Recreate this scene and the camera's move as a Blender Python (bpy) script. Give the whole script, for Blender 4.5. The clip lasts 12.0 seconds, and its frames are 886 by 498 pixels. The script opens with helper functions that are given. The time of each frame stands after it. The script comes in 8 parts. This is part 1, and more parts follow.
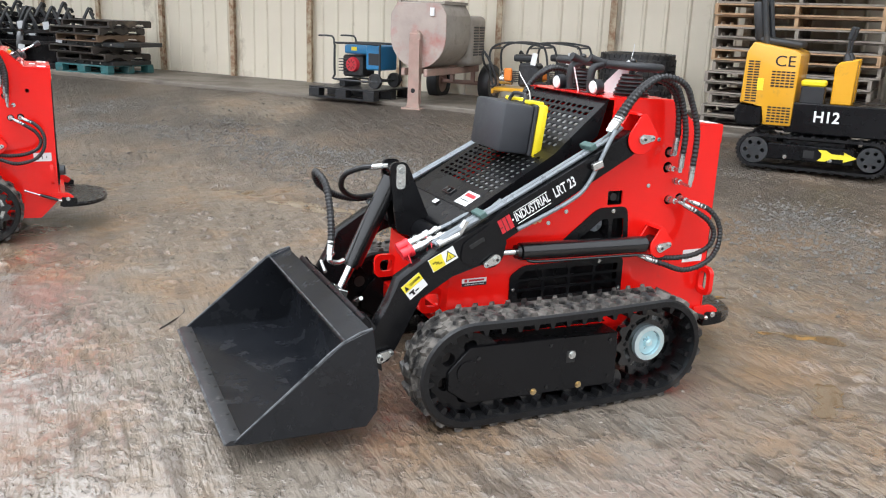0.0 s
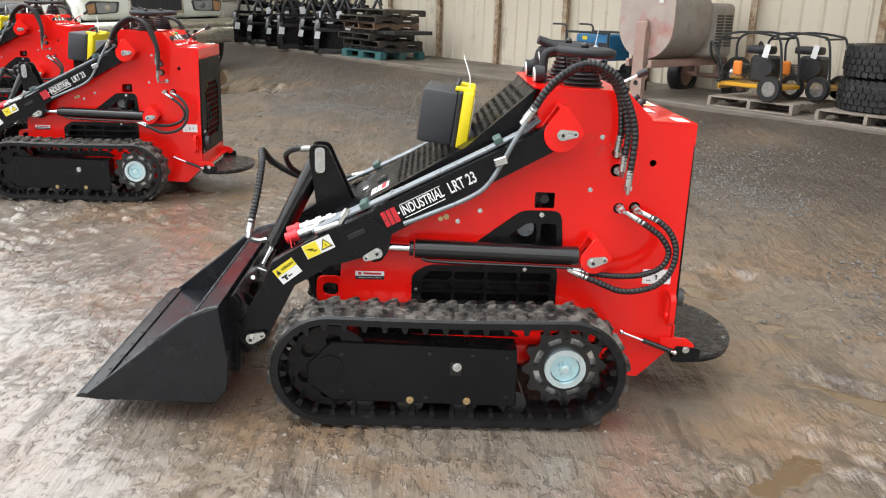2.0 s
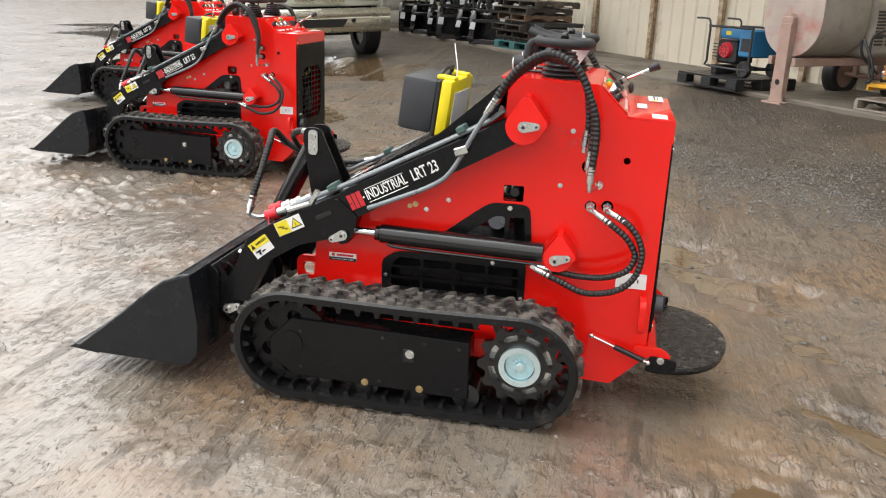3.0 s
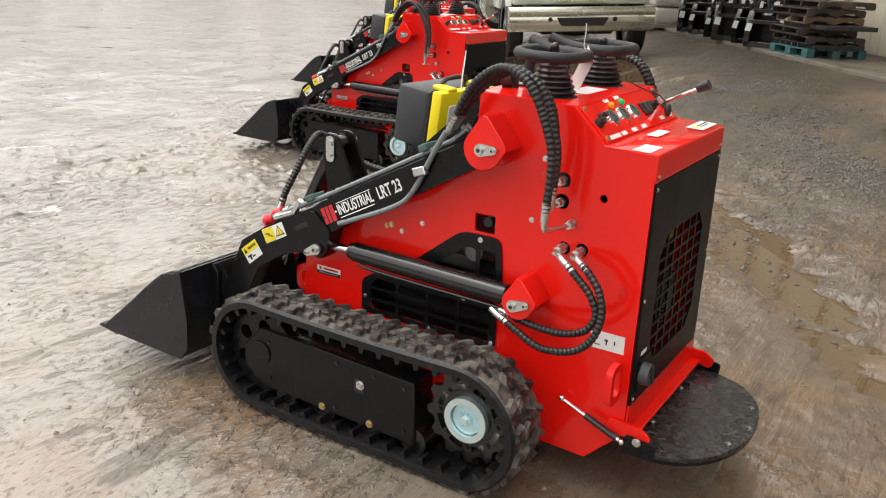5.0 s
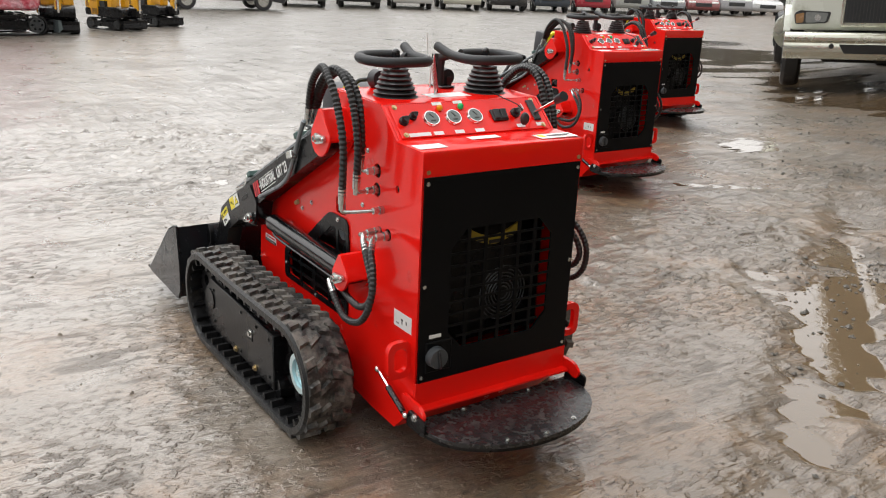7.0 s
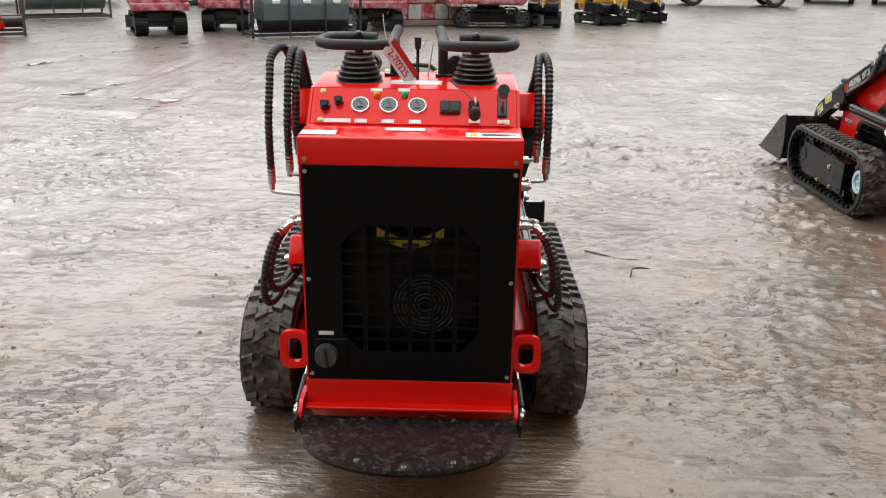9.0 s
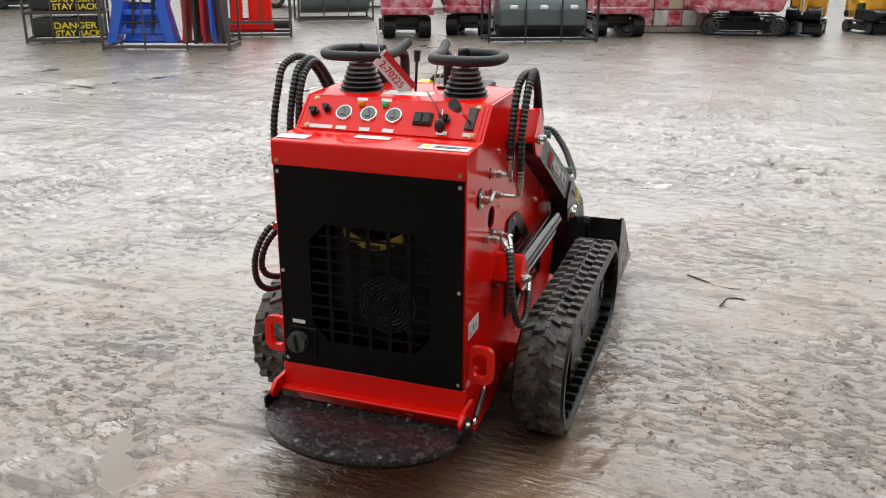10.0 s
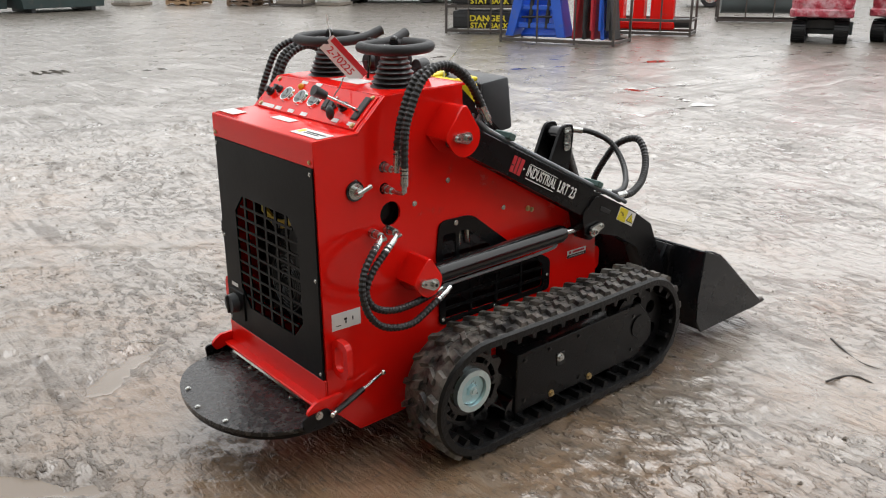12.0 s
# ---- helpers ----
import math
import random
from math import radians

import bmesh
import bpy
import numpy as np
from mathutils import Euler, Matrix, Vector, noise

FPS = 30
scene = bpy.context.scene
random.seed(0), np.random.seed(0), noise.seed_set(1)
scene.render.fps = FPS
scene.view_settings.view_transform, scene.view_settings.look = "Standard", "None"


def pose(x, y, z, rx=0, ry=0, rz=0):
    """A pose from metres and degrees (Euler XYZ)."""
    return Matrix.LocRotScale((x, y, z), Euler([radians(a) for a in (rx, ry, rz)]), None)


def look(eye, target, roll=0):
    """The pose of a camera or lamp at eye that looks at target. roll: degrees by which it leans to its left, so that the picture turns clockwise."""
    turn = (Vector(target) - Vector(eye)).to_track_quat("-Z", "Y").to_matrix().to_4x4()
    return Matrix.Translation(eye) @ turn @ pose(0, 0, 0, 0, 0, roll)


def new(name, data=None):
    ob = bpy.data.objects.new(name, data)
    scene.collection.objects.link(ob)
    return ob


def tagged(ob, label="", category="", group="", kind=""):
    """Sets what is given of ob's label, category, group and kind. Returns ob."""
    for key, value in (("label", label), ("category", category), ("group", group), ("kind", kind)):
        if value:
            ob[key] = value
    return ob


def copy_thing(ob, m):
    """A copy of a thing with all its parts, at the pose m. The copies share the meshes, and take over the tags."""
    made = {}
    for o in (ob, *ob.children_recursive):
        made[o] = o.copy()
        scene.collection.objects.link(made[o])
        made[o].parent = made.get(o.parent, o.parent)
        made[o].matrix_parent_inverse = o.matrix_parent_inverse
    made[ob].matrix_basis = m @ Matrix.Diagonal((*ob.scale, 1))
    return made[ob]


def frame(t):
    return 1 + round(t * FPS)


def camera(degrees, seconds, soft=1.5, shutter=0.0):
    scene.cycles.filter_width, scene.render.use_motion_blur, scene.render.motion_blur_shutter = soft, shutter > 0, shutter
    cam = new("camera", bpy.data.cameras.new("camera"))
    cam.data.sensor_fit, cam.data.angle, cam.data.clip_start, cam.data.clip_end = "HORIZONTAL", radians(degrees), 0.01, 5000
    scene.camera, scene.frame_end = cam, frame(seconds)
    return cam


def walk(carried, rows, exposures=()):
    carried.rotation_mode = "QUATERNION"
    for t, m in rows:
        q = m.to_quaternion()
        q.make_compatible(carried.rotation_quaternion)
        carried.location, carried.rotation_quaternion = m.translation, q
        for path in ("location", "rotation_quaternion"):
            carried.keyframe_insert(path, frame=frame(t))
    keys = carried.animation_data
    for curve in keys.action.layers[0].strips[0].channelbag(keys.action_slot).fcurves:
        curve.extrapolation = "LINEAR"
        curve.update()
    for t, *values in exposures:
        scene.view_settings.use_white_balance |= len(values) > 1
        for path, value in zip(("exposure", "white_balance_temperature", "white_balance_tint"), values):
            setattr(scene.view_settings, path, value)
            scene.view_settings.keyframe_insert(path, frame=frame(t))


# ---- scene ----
cam = camera(55.0, 12.0, soft=1.1)
METRES, EYE, TILT, LEAN, TURN = 9.677, 1.445, 0.0, 0.0, -24.7
ROWS = [
    (0.0, 0.0, 0.0, 0.0, 0.54, -15.09, -2.0),
    (0.5, 0.0381, 0.007, 0.0012, 5.56, -15.32, -2.09),
    (1.0, 0.0832, 0.0113, 0.0026, 11.37, -15.77, -2.0),
    (1.5, 0.1205, 0.0293, -0.0003, 17.3, -16.03, -1.89),
    (2.0, 0.1584, 0.0535, 0.0007, 23.81, -16.37, -1.71),
    (2.5, 0.2021, 0.0675, 0.0021, 30.63, -16.85, -1.73),
    (3.0, 0.2265, 0.0929, 0.0016, 36.59, -17.28, -2.2),
    (5.0, 0.2806, 0.1969, 0.0073, 57.52, -18.32, -2.16),
    (5.5, 0.3173, 0.2193, 0.0099, 62.31, -18.21, -2.05),
    (6.0, 0.3392, 0.2484, 0.009, 67.39, -17.75, -2.21),
    (6.5, 0.3528, 0.2902, 0.0095, 73.86, -17.88, -2.28),
    (7.0, 0.3692, 0.3347, 0.0116, 80.73, -17.9, -2.41),
    (9.0, 0.3192, 0.514, 0.0105, 115.8, -19.07, -0.91),
    (9.5, 0.293, 0.5498, 0.0118, 125.02, -19.09, -0.58),
    (10.0, 0.2725, 0.5951, 0.0154, 134.05, -19.02, -0.24),
    (10.5, 0.239, 0.6194, 0.0115, 142.14, -18.97, -0.1),
    (11.0, 0.1987, 0.6394, 0.0133, 149.92, -18.96, -0.05),
    (11.5, 0.1594, 0.6669, 0.0161, 157.45, -19.06, 0.04),
    (12.0, 0.1188, 0.6749, 0.0113, 164.9, -19.05, 0.21),
]
walk(cam, [(t, pose(0, 0, EYE, TILT, LEAN, TURN) @ pose(METRES * x, METRES * y, METRES * z, 90 + pitch, roll, yaw)) for t, x, y, z, yaw, pitch, roll in ROWS],
     [(0.0, 0.46, 6050, 10), (2.5, 0.30, 6500, 10), (5.0, 0.08, 6850, 10), (7.0, -0.06, 6600, 10), (9.0, -0.16, 6500, 10), (12.0, -0.10, 6500, 10)])

# ---- world and light: an overcast, wet day ----
world = bpy.data.worlds.new("overcast_sky")
scene.world = world
world.use_nodes = True
wn = world.node_tree.nodes
wl = world.node_tree.links
wn.clear()
sky = wn.new("ShaderNodeTexSky")
sky.sky_type = "NISHITA"
sky.sun_disc = False
sky.sun_elevation = radians(66)
sky.sun_rotation = radians(250)
sky.air_density, sky.dust_density, sky.ozone_density = 1.0, 6.0, 1.0
grey = wn.new("ShaderNodeHueSaturation")
grey.inputs["Saturation"].default_value = 0.0
even = wn.new("ShaderNodeGamma")   # cloud spreads the light evenly over the sky
even.inputs["Gamma"].default_value = 0.40
back = wn.new("ShaderNodeBackground")
back.inputs["Strength"].default_value = 0.95
wout = wn.new("ShaderNodeOutputWorld")
wl.new(sky.outputs["Color"], grey.inputs["Color"])
wl.new(grey.outputs["Color"], even.inputs["Color"])
wl.new(even.outputs["Color"], back.inputs["Color"])
wl.new(back.outputs["Background"], wout.inputs["Surface"])
sun = new("sun", bpy.data.lights.new("sun", "SUN"))
sun.data.energy, sun.data.angle, sun.data.color = 0.9, radians(40), (0.94, 0.98, 1.0)
sun.matrix_basis = look((-7.6, -2.8, 18.2), (0, 0, 0))

# ---- materials ----


def material(name, col, rough=0.5, metal=0.0, var=0.12, scale=14.0, bump=0.0, bscale=60.0, bdist=0.01, dirt_glint=None, dirt_glint_amt=0.0,
             dirt_glint_scale=5.0, coat=0.0, spec=0.5, rvar=0.12):
    """A principled surface with colour, gloss and relief that vary at two scales, and patches of grime or painted
    glints.
    """
    m = bpy.data.materials.new(name)
    m.use_nodes = True
    nt = m.node_tree
    b = nt.nodes["Principled BSDF"]
    tc = nt.nodes.new("ShaderNodeTexCoord")
    n1 = nt.nodes.new("ShaderNodeTexNoise")
    n1.inputs["Scale"].default_value, n1.inputs["Detail"].default_value = scale, 6
    nt.links.new(tc.outputs["Object"], n1.inputs["Vector"])
    lo = tuple(c * (1 - var) for c in col) + (1,)
    hi = tuple(min(1, c * (1 + var)) for c in col) + (1,)
    mix = nt.nodes.new("ShaderNodeMix")
    mix.data_type = "RGBA"
    mix.inputs[6].default_value, mix.inputs[7].default_value = lo, hi
    nt.links.new(n1.outputs["Fac"], mix.inputs[0])
    out = mix.outputs[2]
    rr = nt.nodes.new("ShaderNodeMapRange")
    rr.inputs["To Min"].default_value, rr.inputs["To Max"].default_value = max(0.02, rough - rvar), min(1, rough + rvar)
    nt.links.new(n1.outputs["Fac"], rr.inputs["Value"])
    rough_out = rr.outputs["Result"]
    if dirt_glint:
        n2 = nt.nodes.new("ShaderNodeTexNoise")
        n2.inputs["Scale"].default_value, n2.inputs["Detail"].default_value, n2.inputs["Roughness"].default_value = dirt_glint_scale, 9, 0.65
        nt.links.new(tc.outputs["Object"], n2.inputs["Vector"])
        ramp = nt.nodes.new("ShaderNodeMapRange")
        ramp.inputs["From Min"].default_value = 0.62 - 0.3 * dirt_glint_amt
        ramp.inputs["From Max"].default_value = 0.74 - 0.2 * dirt_glint_amt
        ramp.inputs["To Max"].default_value = min(1.0, 0.55 + 0.45 * dirt_glint_amt)
        nt.links.new(n2.outputs["Fac"], ramp.inputs["Value"])
        m2 = nt.nodes.new("ShaderNodeMix")
        m2.data_type = "RGBA"
        m2.inputs[7].default_value = (*dirt_glint, 1)
        nt.links.new(ramp.outputs["Result"], m2.inputs[0])
        nt.links.new(out, m2.inputs[6])
        out = m2.outputs[2]
        m3 = nt.nodes.new("ShaderNodeMix")
        m3.inputs[3].default_value = 0.75
        nt.links.new(ramp.outputs["Result"], m3.inputs[0])
        nt.links.new(rough_out, m3.inputs[2])
        rough_out = m3.outputs[0]
    nt.links.new(out, b.inputs["Base Color"])
    nt.links.new(rough_out, b.inputs["Roughness"])
    b.inputs["Metallic"].default_value = metal
    b.inputs["Coat Weight"].default_value = coat
    b.inputs["Coat Roughness"].default_value = 0.08
    b.inputs["Specular IOR Level"].default_value = spec
    if bump:
        n3 = nt.nodes.new("ShaderNodeTexNoise")
        n3.inputs["Scale"].default_value, n3.inputs["Detail"].default_value = bscale, 4
        nt.links.new(tc.outputs["Object"], n3.inputs["Vector"])
        bp = nt.nodes.new("ShaderNodeBump")
        bp.inputs["Strength"].default_value, bp.inputs["Distance"].default_value = bump, bdist
        nt.links.new(n3.outputs["Fac"], bp.inputs["Height"])
        nt.links.new(bp.outputs["Normal"], b.inputs["Normal"])
    return m


RED = material("red_paint", (0.78, 0.010, 0.006), 0.15, var=0.06, scale=3, coat=0.0, spec=0.40, rvar=0.05, bump=0.04, bscale=30, dirt_glint=(0.30, 0.04, 0.03), dirt_glint_amt=0.02)
BLACK = material("black_satin_paint", (0.0055, 0.0055, 0.0062), 0.27, spec=0.22, var=0.3, scale=6, bump=0.04, bscale=90)
BLACKGLOSS = material("black_gloss_paint", (0.005, 0.005, 0.0055), 0.22, var=0.3, scale=6, coat=0.25)
BUCKET = material("bucket_black_paint", (0.0085, 0.0095, 0.0118), 0.24, spec=0.34, var=0.35, scale=7, bump=0.06, bscale=22, dirt_glint=(0.02, 0.021, 0.024), dirt_glint_amt=0.15, dirt_glint_scale=9)
RIM = material("worn_grey_rim", (0.10, 0.105, 0.11), 0.4, metal=0.3, var=0.5, scale=25, dirt_glint=(0.012, 0.013, 0.015), dirt_glint_amt=0.6, dirt_glint_scale=22)
EDGE = material("worn_bucket_edge", (0.016, 0.017, 0.019), 0.32, metal=0.2, var=0.4, scale=20, dirt_glint=(0.16, 0.15, 0.14), dirt_glint_amt=0.12, dirt_glint_scale=45)
RUBBER = material("track_rubber", (0.0065, 0.0066, 0.0072), 0.34, spec=0.3, var=0.3, scale=12, bump=0.3, bscale=70, dirt_glint=(0.06, 0.053, 0.046), dirt_glint_amt=0.12, dirt_glint_scale=9)
LUG = material("muddy_track_lug", (0.016, 0.0155, 0.015), 0.42, var=0.4, scale=30, bump=0.6, bscale=45, dirt_glint=(0.155, 0.140, 0.122), dirt_glint_amt=0.62, dirt_glint_scale=17)
HOSE = material("hose_rubber", (0.007, 0.007, 0.0075), 0.42, var=0.3, scale=40)
FOAM = material("foam_grip", (0.014, 0.015, 0.017), 0.55, var=0.25, scale=60, bump=0.2, bscale=220)
PIPE = material("grey_painted_pipe", (0.20, 0.22, 0.235), 0.3, metal=0.4, var=0.2, scale=20)
ZINC = material("zinc_plate", (0.56, 0.57, 0.55), 0.22, metal=0.9, var=0.2, scale=30)
HUB = material("zinc_hub", (0.66, 0.80, 0.86), 0.32, metal=0.75, var=0.25, scale=25)
HUBIN = material("blue_zinc_dish", (0.50, 0.74, 0.80), 0.3, metal=0.6, var=0.25, scale=30)
CHROME = material("chrome_rod", (0.75, 0.75, 0.75), 0.1, metal=1.0, var=0.05)
BRASS = material("yellow_zinc_bolt", (0.55, 0.42, 0.22), 0.32, metal=0.9, var=0.2, scale=50)
WHITE = material("white_label", (0.75, 0.75, 0.74), 0.45, var=0.06, scale=30)
INK = material("black_ink", (0.008, 0.008, 0.008), 0.5)
LABELRED = material("red_label_ink", (0.55, 0.02, 0.03), 0.45)
YELLOWLAB = material("yellow_label", (0.75, 0.62, 0.03), 0.45, var=0.06)
YELLOWP = material("yellow_plastic", (0.78, 0.62, 0.01), 0.4, var=0.08, scale=8, bump=0.05)
CASE = material("black_grained_plastic", (0.016, 0.017, 0.019), 0.45, var=0.2, scale=30, bump=0.12, bscale=300)
SHELL = material("grey_black_case_plastic", (0.03, 0.032, 0.037), 0.45, var=0.2, scale=30, bump=0.12, bscale=300)
GREENC = material("green_clamp", (0.06, 0.11, 0.10), 0.45, var=0.2)
GREEN = material("green_button", (0.0, 0.45, 0.12), 0.3)
AMBER = material("amber_button", (0.75, 0.3, 0.0), 0.3)
GLASSY = material("gauge_glass", (0.10, 0.125, 0.12), 0.08, var=0.15, scale=60, coat=0.5)
LAMPGLASS = material("lamp_lens", (0.75, 0.76, 0.74), 0.12, var=0.1, scale=60, coat=0.6)
COUPLER = material("red_dust_cap", (0.65, 0.02, 0.03), 0.4, var=0.1)
PLASTICW = material("clear_wrap", (0.75, 0.75, 0.76), 0.25, var=0.1)


# ---- mesh tools ----


def part(name, bm, mat, parent=None, label="", smooth=35):
    """Link a bmesh as one mesh object, under a thing or a part."""
    bmesh.ops.recalc_face_normals(bm, faces=bm.faces)
    me = bpy.data.meshes.new(name)
    bm.to_mesh(me)
    bm.free()
    me.materials.append(mat)
    if smooth:
        me.shade_smooth()
        me.set_sharp_from_angle(angle=radians(smooth))
    ob = new(name, me)
    ob.parent = parent
    return tagged(ob, label)


def thing(name, m, label, category, group="", kind=""):
    ob = new(name)
    ob.empty_display_size = 0.2
    ob.matrix_basis = m
    return tagged(ob, label, category, group, kind)


def box(bm, c, s, rot=(0, 0, 0), bevel=0.0, seg=1, taper=1.0):
    m = pose(*c, *rot)
    made = bmesh.ops.create_cube(bm, size=1.0)["verts"]
    for v in made:
        k = taper if v.co.z > 0 else 1.0
        v.co = m @ Vector((v.co.x * s[0] * k, v.co.y * s[1] * k, v.co.z * s[2]))
    if bevel:
        edges = list({e for v in made for e in v.link_edges})
        bmesh.ops.bevel(bm, geom=edges, offset=bevel, segments=seg, affect="EDGES", profile=0.5)
    return bm


def cyl(bm, p0, p1, r, r2=None, seg=16, caps=True):
    p0, p1 = Vector(p0), Vector(p1)
    d = p1 - p0
    m = Matrix.Translation((p0 + p1) / 2) @ d.to_track_quat("Z", "Y").to_matrix().to_4x4()
    bmesh.ops.create_cone(bm, cap_ends=caps, segments=seg, radius1=r, radius2=r if r2 is None else r2, depth=d.length, matrix=m)
    return bm


def ball(bm, c, r, s=(1, 1, 1), u=14, v=8):
    m = Matrix.Translation(c) @ Matrix.Diagonal((*s, 1))
    bmesh.ops.create_uvsphere(bm, u_segments=u, v_segments=v, radius=r, matrix=m)
    return bm


def prism(bm, pts, a, b, axis="y", bevel=0.0, seg=1):
    """A polygon pulled from a to b along an axis; pts are the two other coordinates."""
    def at(p, w):
        return {"y": (p[0], w, p[1]), "x": (w, p[0], p[1]), "z": (p[0], p[1], w)}[axis]
    lo = [bm.verts.new(at(p, a)) for p in pts]
    hi = [bm.verts.new(at(p, b)) for p in pts]
    n = len(pts)
    faces = [bm.faces.new(lo), bm.faces.new(hi[::-1])]
    faces += [bm.faces.new((lo[i], lo[(i + 1) % n], hi[(i + 1) % n], hi[i])) for i in range(n)]
    if bevel:
        bmesh.ops.bevel(bm, geom=list({e for f in faces for e in f.edges}), offset=bevel, segments=seg, affect="EDGES", profile=0.5)
    return bm


def pierced(bm, outer, holes, a, b, axis="y"):
    """A plate between a and b with holes cut through it."""
    def at(p, w):
        return {"y": (p[0], w, p[1]), "x": (w, p[0], p[1]), "z": (p[0], p[1], w)}[axis]
    loops = [[bm.verts.new(at(p, a)) for p in ring] for ring in (outer, *holes)]
    edges = []
    for ring in loops:
        edges += [bm.edges.new((ring[i], ring[(i + 1) % len(ring)])) for i in range(len(ring))]
    made = bmesh.ops.triangle_fill(bm, use_beauty=True, use_dissolve=False, edges=edges)["geom"]
    faces = [f for f in made if isinstance(f, bmesh.types.BMFace)]
    ext = bmesh.ops.extrude_face_region(bm, geom=faces)["geom"]
    shift = Vector(at((0, 0), b)) - Vector(at((0, 0), a))
    for v in ext:
        if isinstance(v, bmesh.types.BMVert):
            v.co += shift
    return bm


def rounded(pts, r, n=4):
    """A polygon with its corners rounded."""
    out = []
    k = len(pts)
    for i in range(k):
        p, q, s = (Vector(pts[j % k]) for j in (i - 1, i, i + 1))
        u, w = (p - q), (s - q)
        rr = min(r, u.length * 0.45, w.length * 0.45)
        u, w = q + u.normalized() * rr, q + w.normalized() * rr
        for j in range(n + 1):
            t = j / n
            out.append(tuple(u * (1 - t) ** 2 + q * 2 * t * (1 - t) + w * t * t))
    return out


def ring2(cx, cz, r, n=16):
    return [(cx + r * math.cos(2 * math.pi * i / n), cz + r * math.sin(2 * math.pi * i / n)) for i in range(n)]


def smooth_path(pts, step=0.02, closed=False):
    """A Catmull-Rom path through points, cut to even steps."""
    p = [Vector(q) for q in pts]
    k = len(p)
    out = []
    for i in range(k if closed else k - 1):
        a, b, c, d = (p[j % k] if closed else p[min(max(j, 0), k - 1)] for j in (i - 1, i, i + 1, i + 2))
        n = max(2, int((c - b).length / step))
        for s in range(n):
            t = s / n
            out.append(0.5 * (2 * b + (c - a) * t + (2 * a - 5 * b + 4 * c - d) * t * t + (3 * b - a - 3 * c + d) * t ** 3))
    if not closed:
        out.append(p[-1])
    return out


def sweep(bm, path, r, seg=8, closed=False, rib=0.0, every=2):
    """A tube along a path; rib makes rings of a spiral guard stand out."""
    n = len(path)
    up = Vector((0.31, 0.17, 0.93))
    rings = []
    for i, q in enumerate(path):
        a = path[(i - 1) % n] if closed or i else q
        b = path[(i + 1) % n] if closed or i < n - 1 else q
        t = (b - a).normalized()
        u = (up - t * up.dot(t)).normalized()
        up = u
        w = t.cross(u)
        rr = r * (1 + (rib if (i // every) % 2 else 0))
        rings.append([bm.verts.new(q + rr * (math.cos(2 * math.pi * j / seg) * u + math.sin(2 * math.pi * j / seg) * w)) for j in range(seg)])
    for i in range(n if closed else n - 1):
        a, b = rings[i], rings[(i + 1) % n]
        for j in range(seg):
            bm.faces.new((a[j], a[(j + 1) % seg], b[(j + 1) % seg], b[j]))
    if not closed:
        bm.faces.new(rings[0])
        bm.faces.new(rings[-1][::-1])
    return bm


def tube(pts, r, step=0.02, seg=8, closed=False, rib=0.0, every=2):
    return sweep(bmesh.new(), smooth_path(pts, step, closed), r, seg, closed, rib, every)


def lettering(name, text, size, m, mat, parent, bold=0.0, squeeze=1.0):
    """Flat lettering as a mesh, lying 1 mm proud."""
    cu = bpy.data.curves.new(name, "FONT")
    cu.body, cu.size, cu.extrude, cu.offset = text, size, 0.0004, bold
    cu.align_x, cu.align_y = "CENTER", "CENTER"
    tmp = bpy.data.objects.new(name, cu)
    scene.collection.objects.link(tmp)
    me = bpy.data.meshes.new_from_object(tmp)
    bpy.data.objects.remove(tmp)
    me.transform(m @ Matrix.Diagonal((squeeze, 1, 1, 1)))
    me.materials.append(mat)
    ob = new(name, me)
    ob.parent = parent
    return ob


# ---- the yard ----
WALL_D = Vector((0.585, -0.811, 0)).normalized()   # along the shed wall
WALL_N = Vector((0.811, 0.585, 0)).normalized()    # into the shed
WALL_TURN = math.degrees(math.atan2(WALL_D.y, WALL_D.x))


NEAR = 0.917   # the wall's things lie this much of their plan distance away


def at_wall(u, n, z=None, rz=0.0, size=NEAR):
    """A pose in the shed wall's own frame: u along the wall, n towards it; it stands on the ground unless z is given."""
    p = (WALL_D * u + WALL_N * n) * NEAR
    return pose(p.x, p.y, slope(p.x, p.y) if z is None else 0.12 + NEAR * z, 0, 0, WALL_TURN + rz) @ Matrix.Diagonal((size, size, size, 1))


def slope(x, y):
    n = WALL_N.x * x + WALL_N.y * y
    return 0.385 * min(max((n - 5.3) / 3.8, 0.0), 1.0)


def value_noise(x, y, seed):
    """Smooth value noise on numpy arrays, 0 to 1."""
    xi, yi = np.floor(x).astype(np.int64), np.floor(y).astype(np.int64)
    fx, fy = x - xi, y - yi
    fx, fy = fx * fx * (3 - 2 * fx), fy * fy * (3 - 2 * fy)

    def h(i, j):
        v = (i * 374761393 + j * 668265263 + seed * 974711) & 0x7FFFFFFF
        v = (v ^ (v >> 13)) * 1274126177 & 0x7FFFFFFF
        return ((v ^ (v >> 16)) & 0xFFFF) / 65535.0
    return (h(xi, yi) * (1 - fx) + h(xi + 1, yi) * fx) * (1 - fy) + (h(xi, yi + 1) * (1 - fx) + h(xi + 1, yi + 1) * fx) * fy


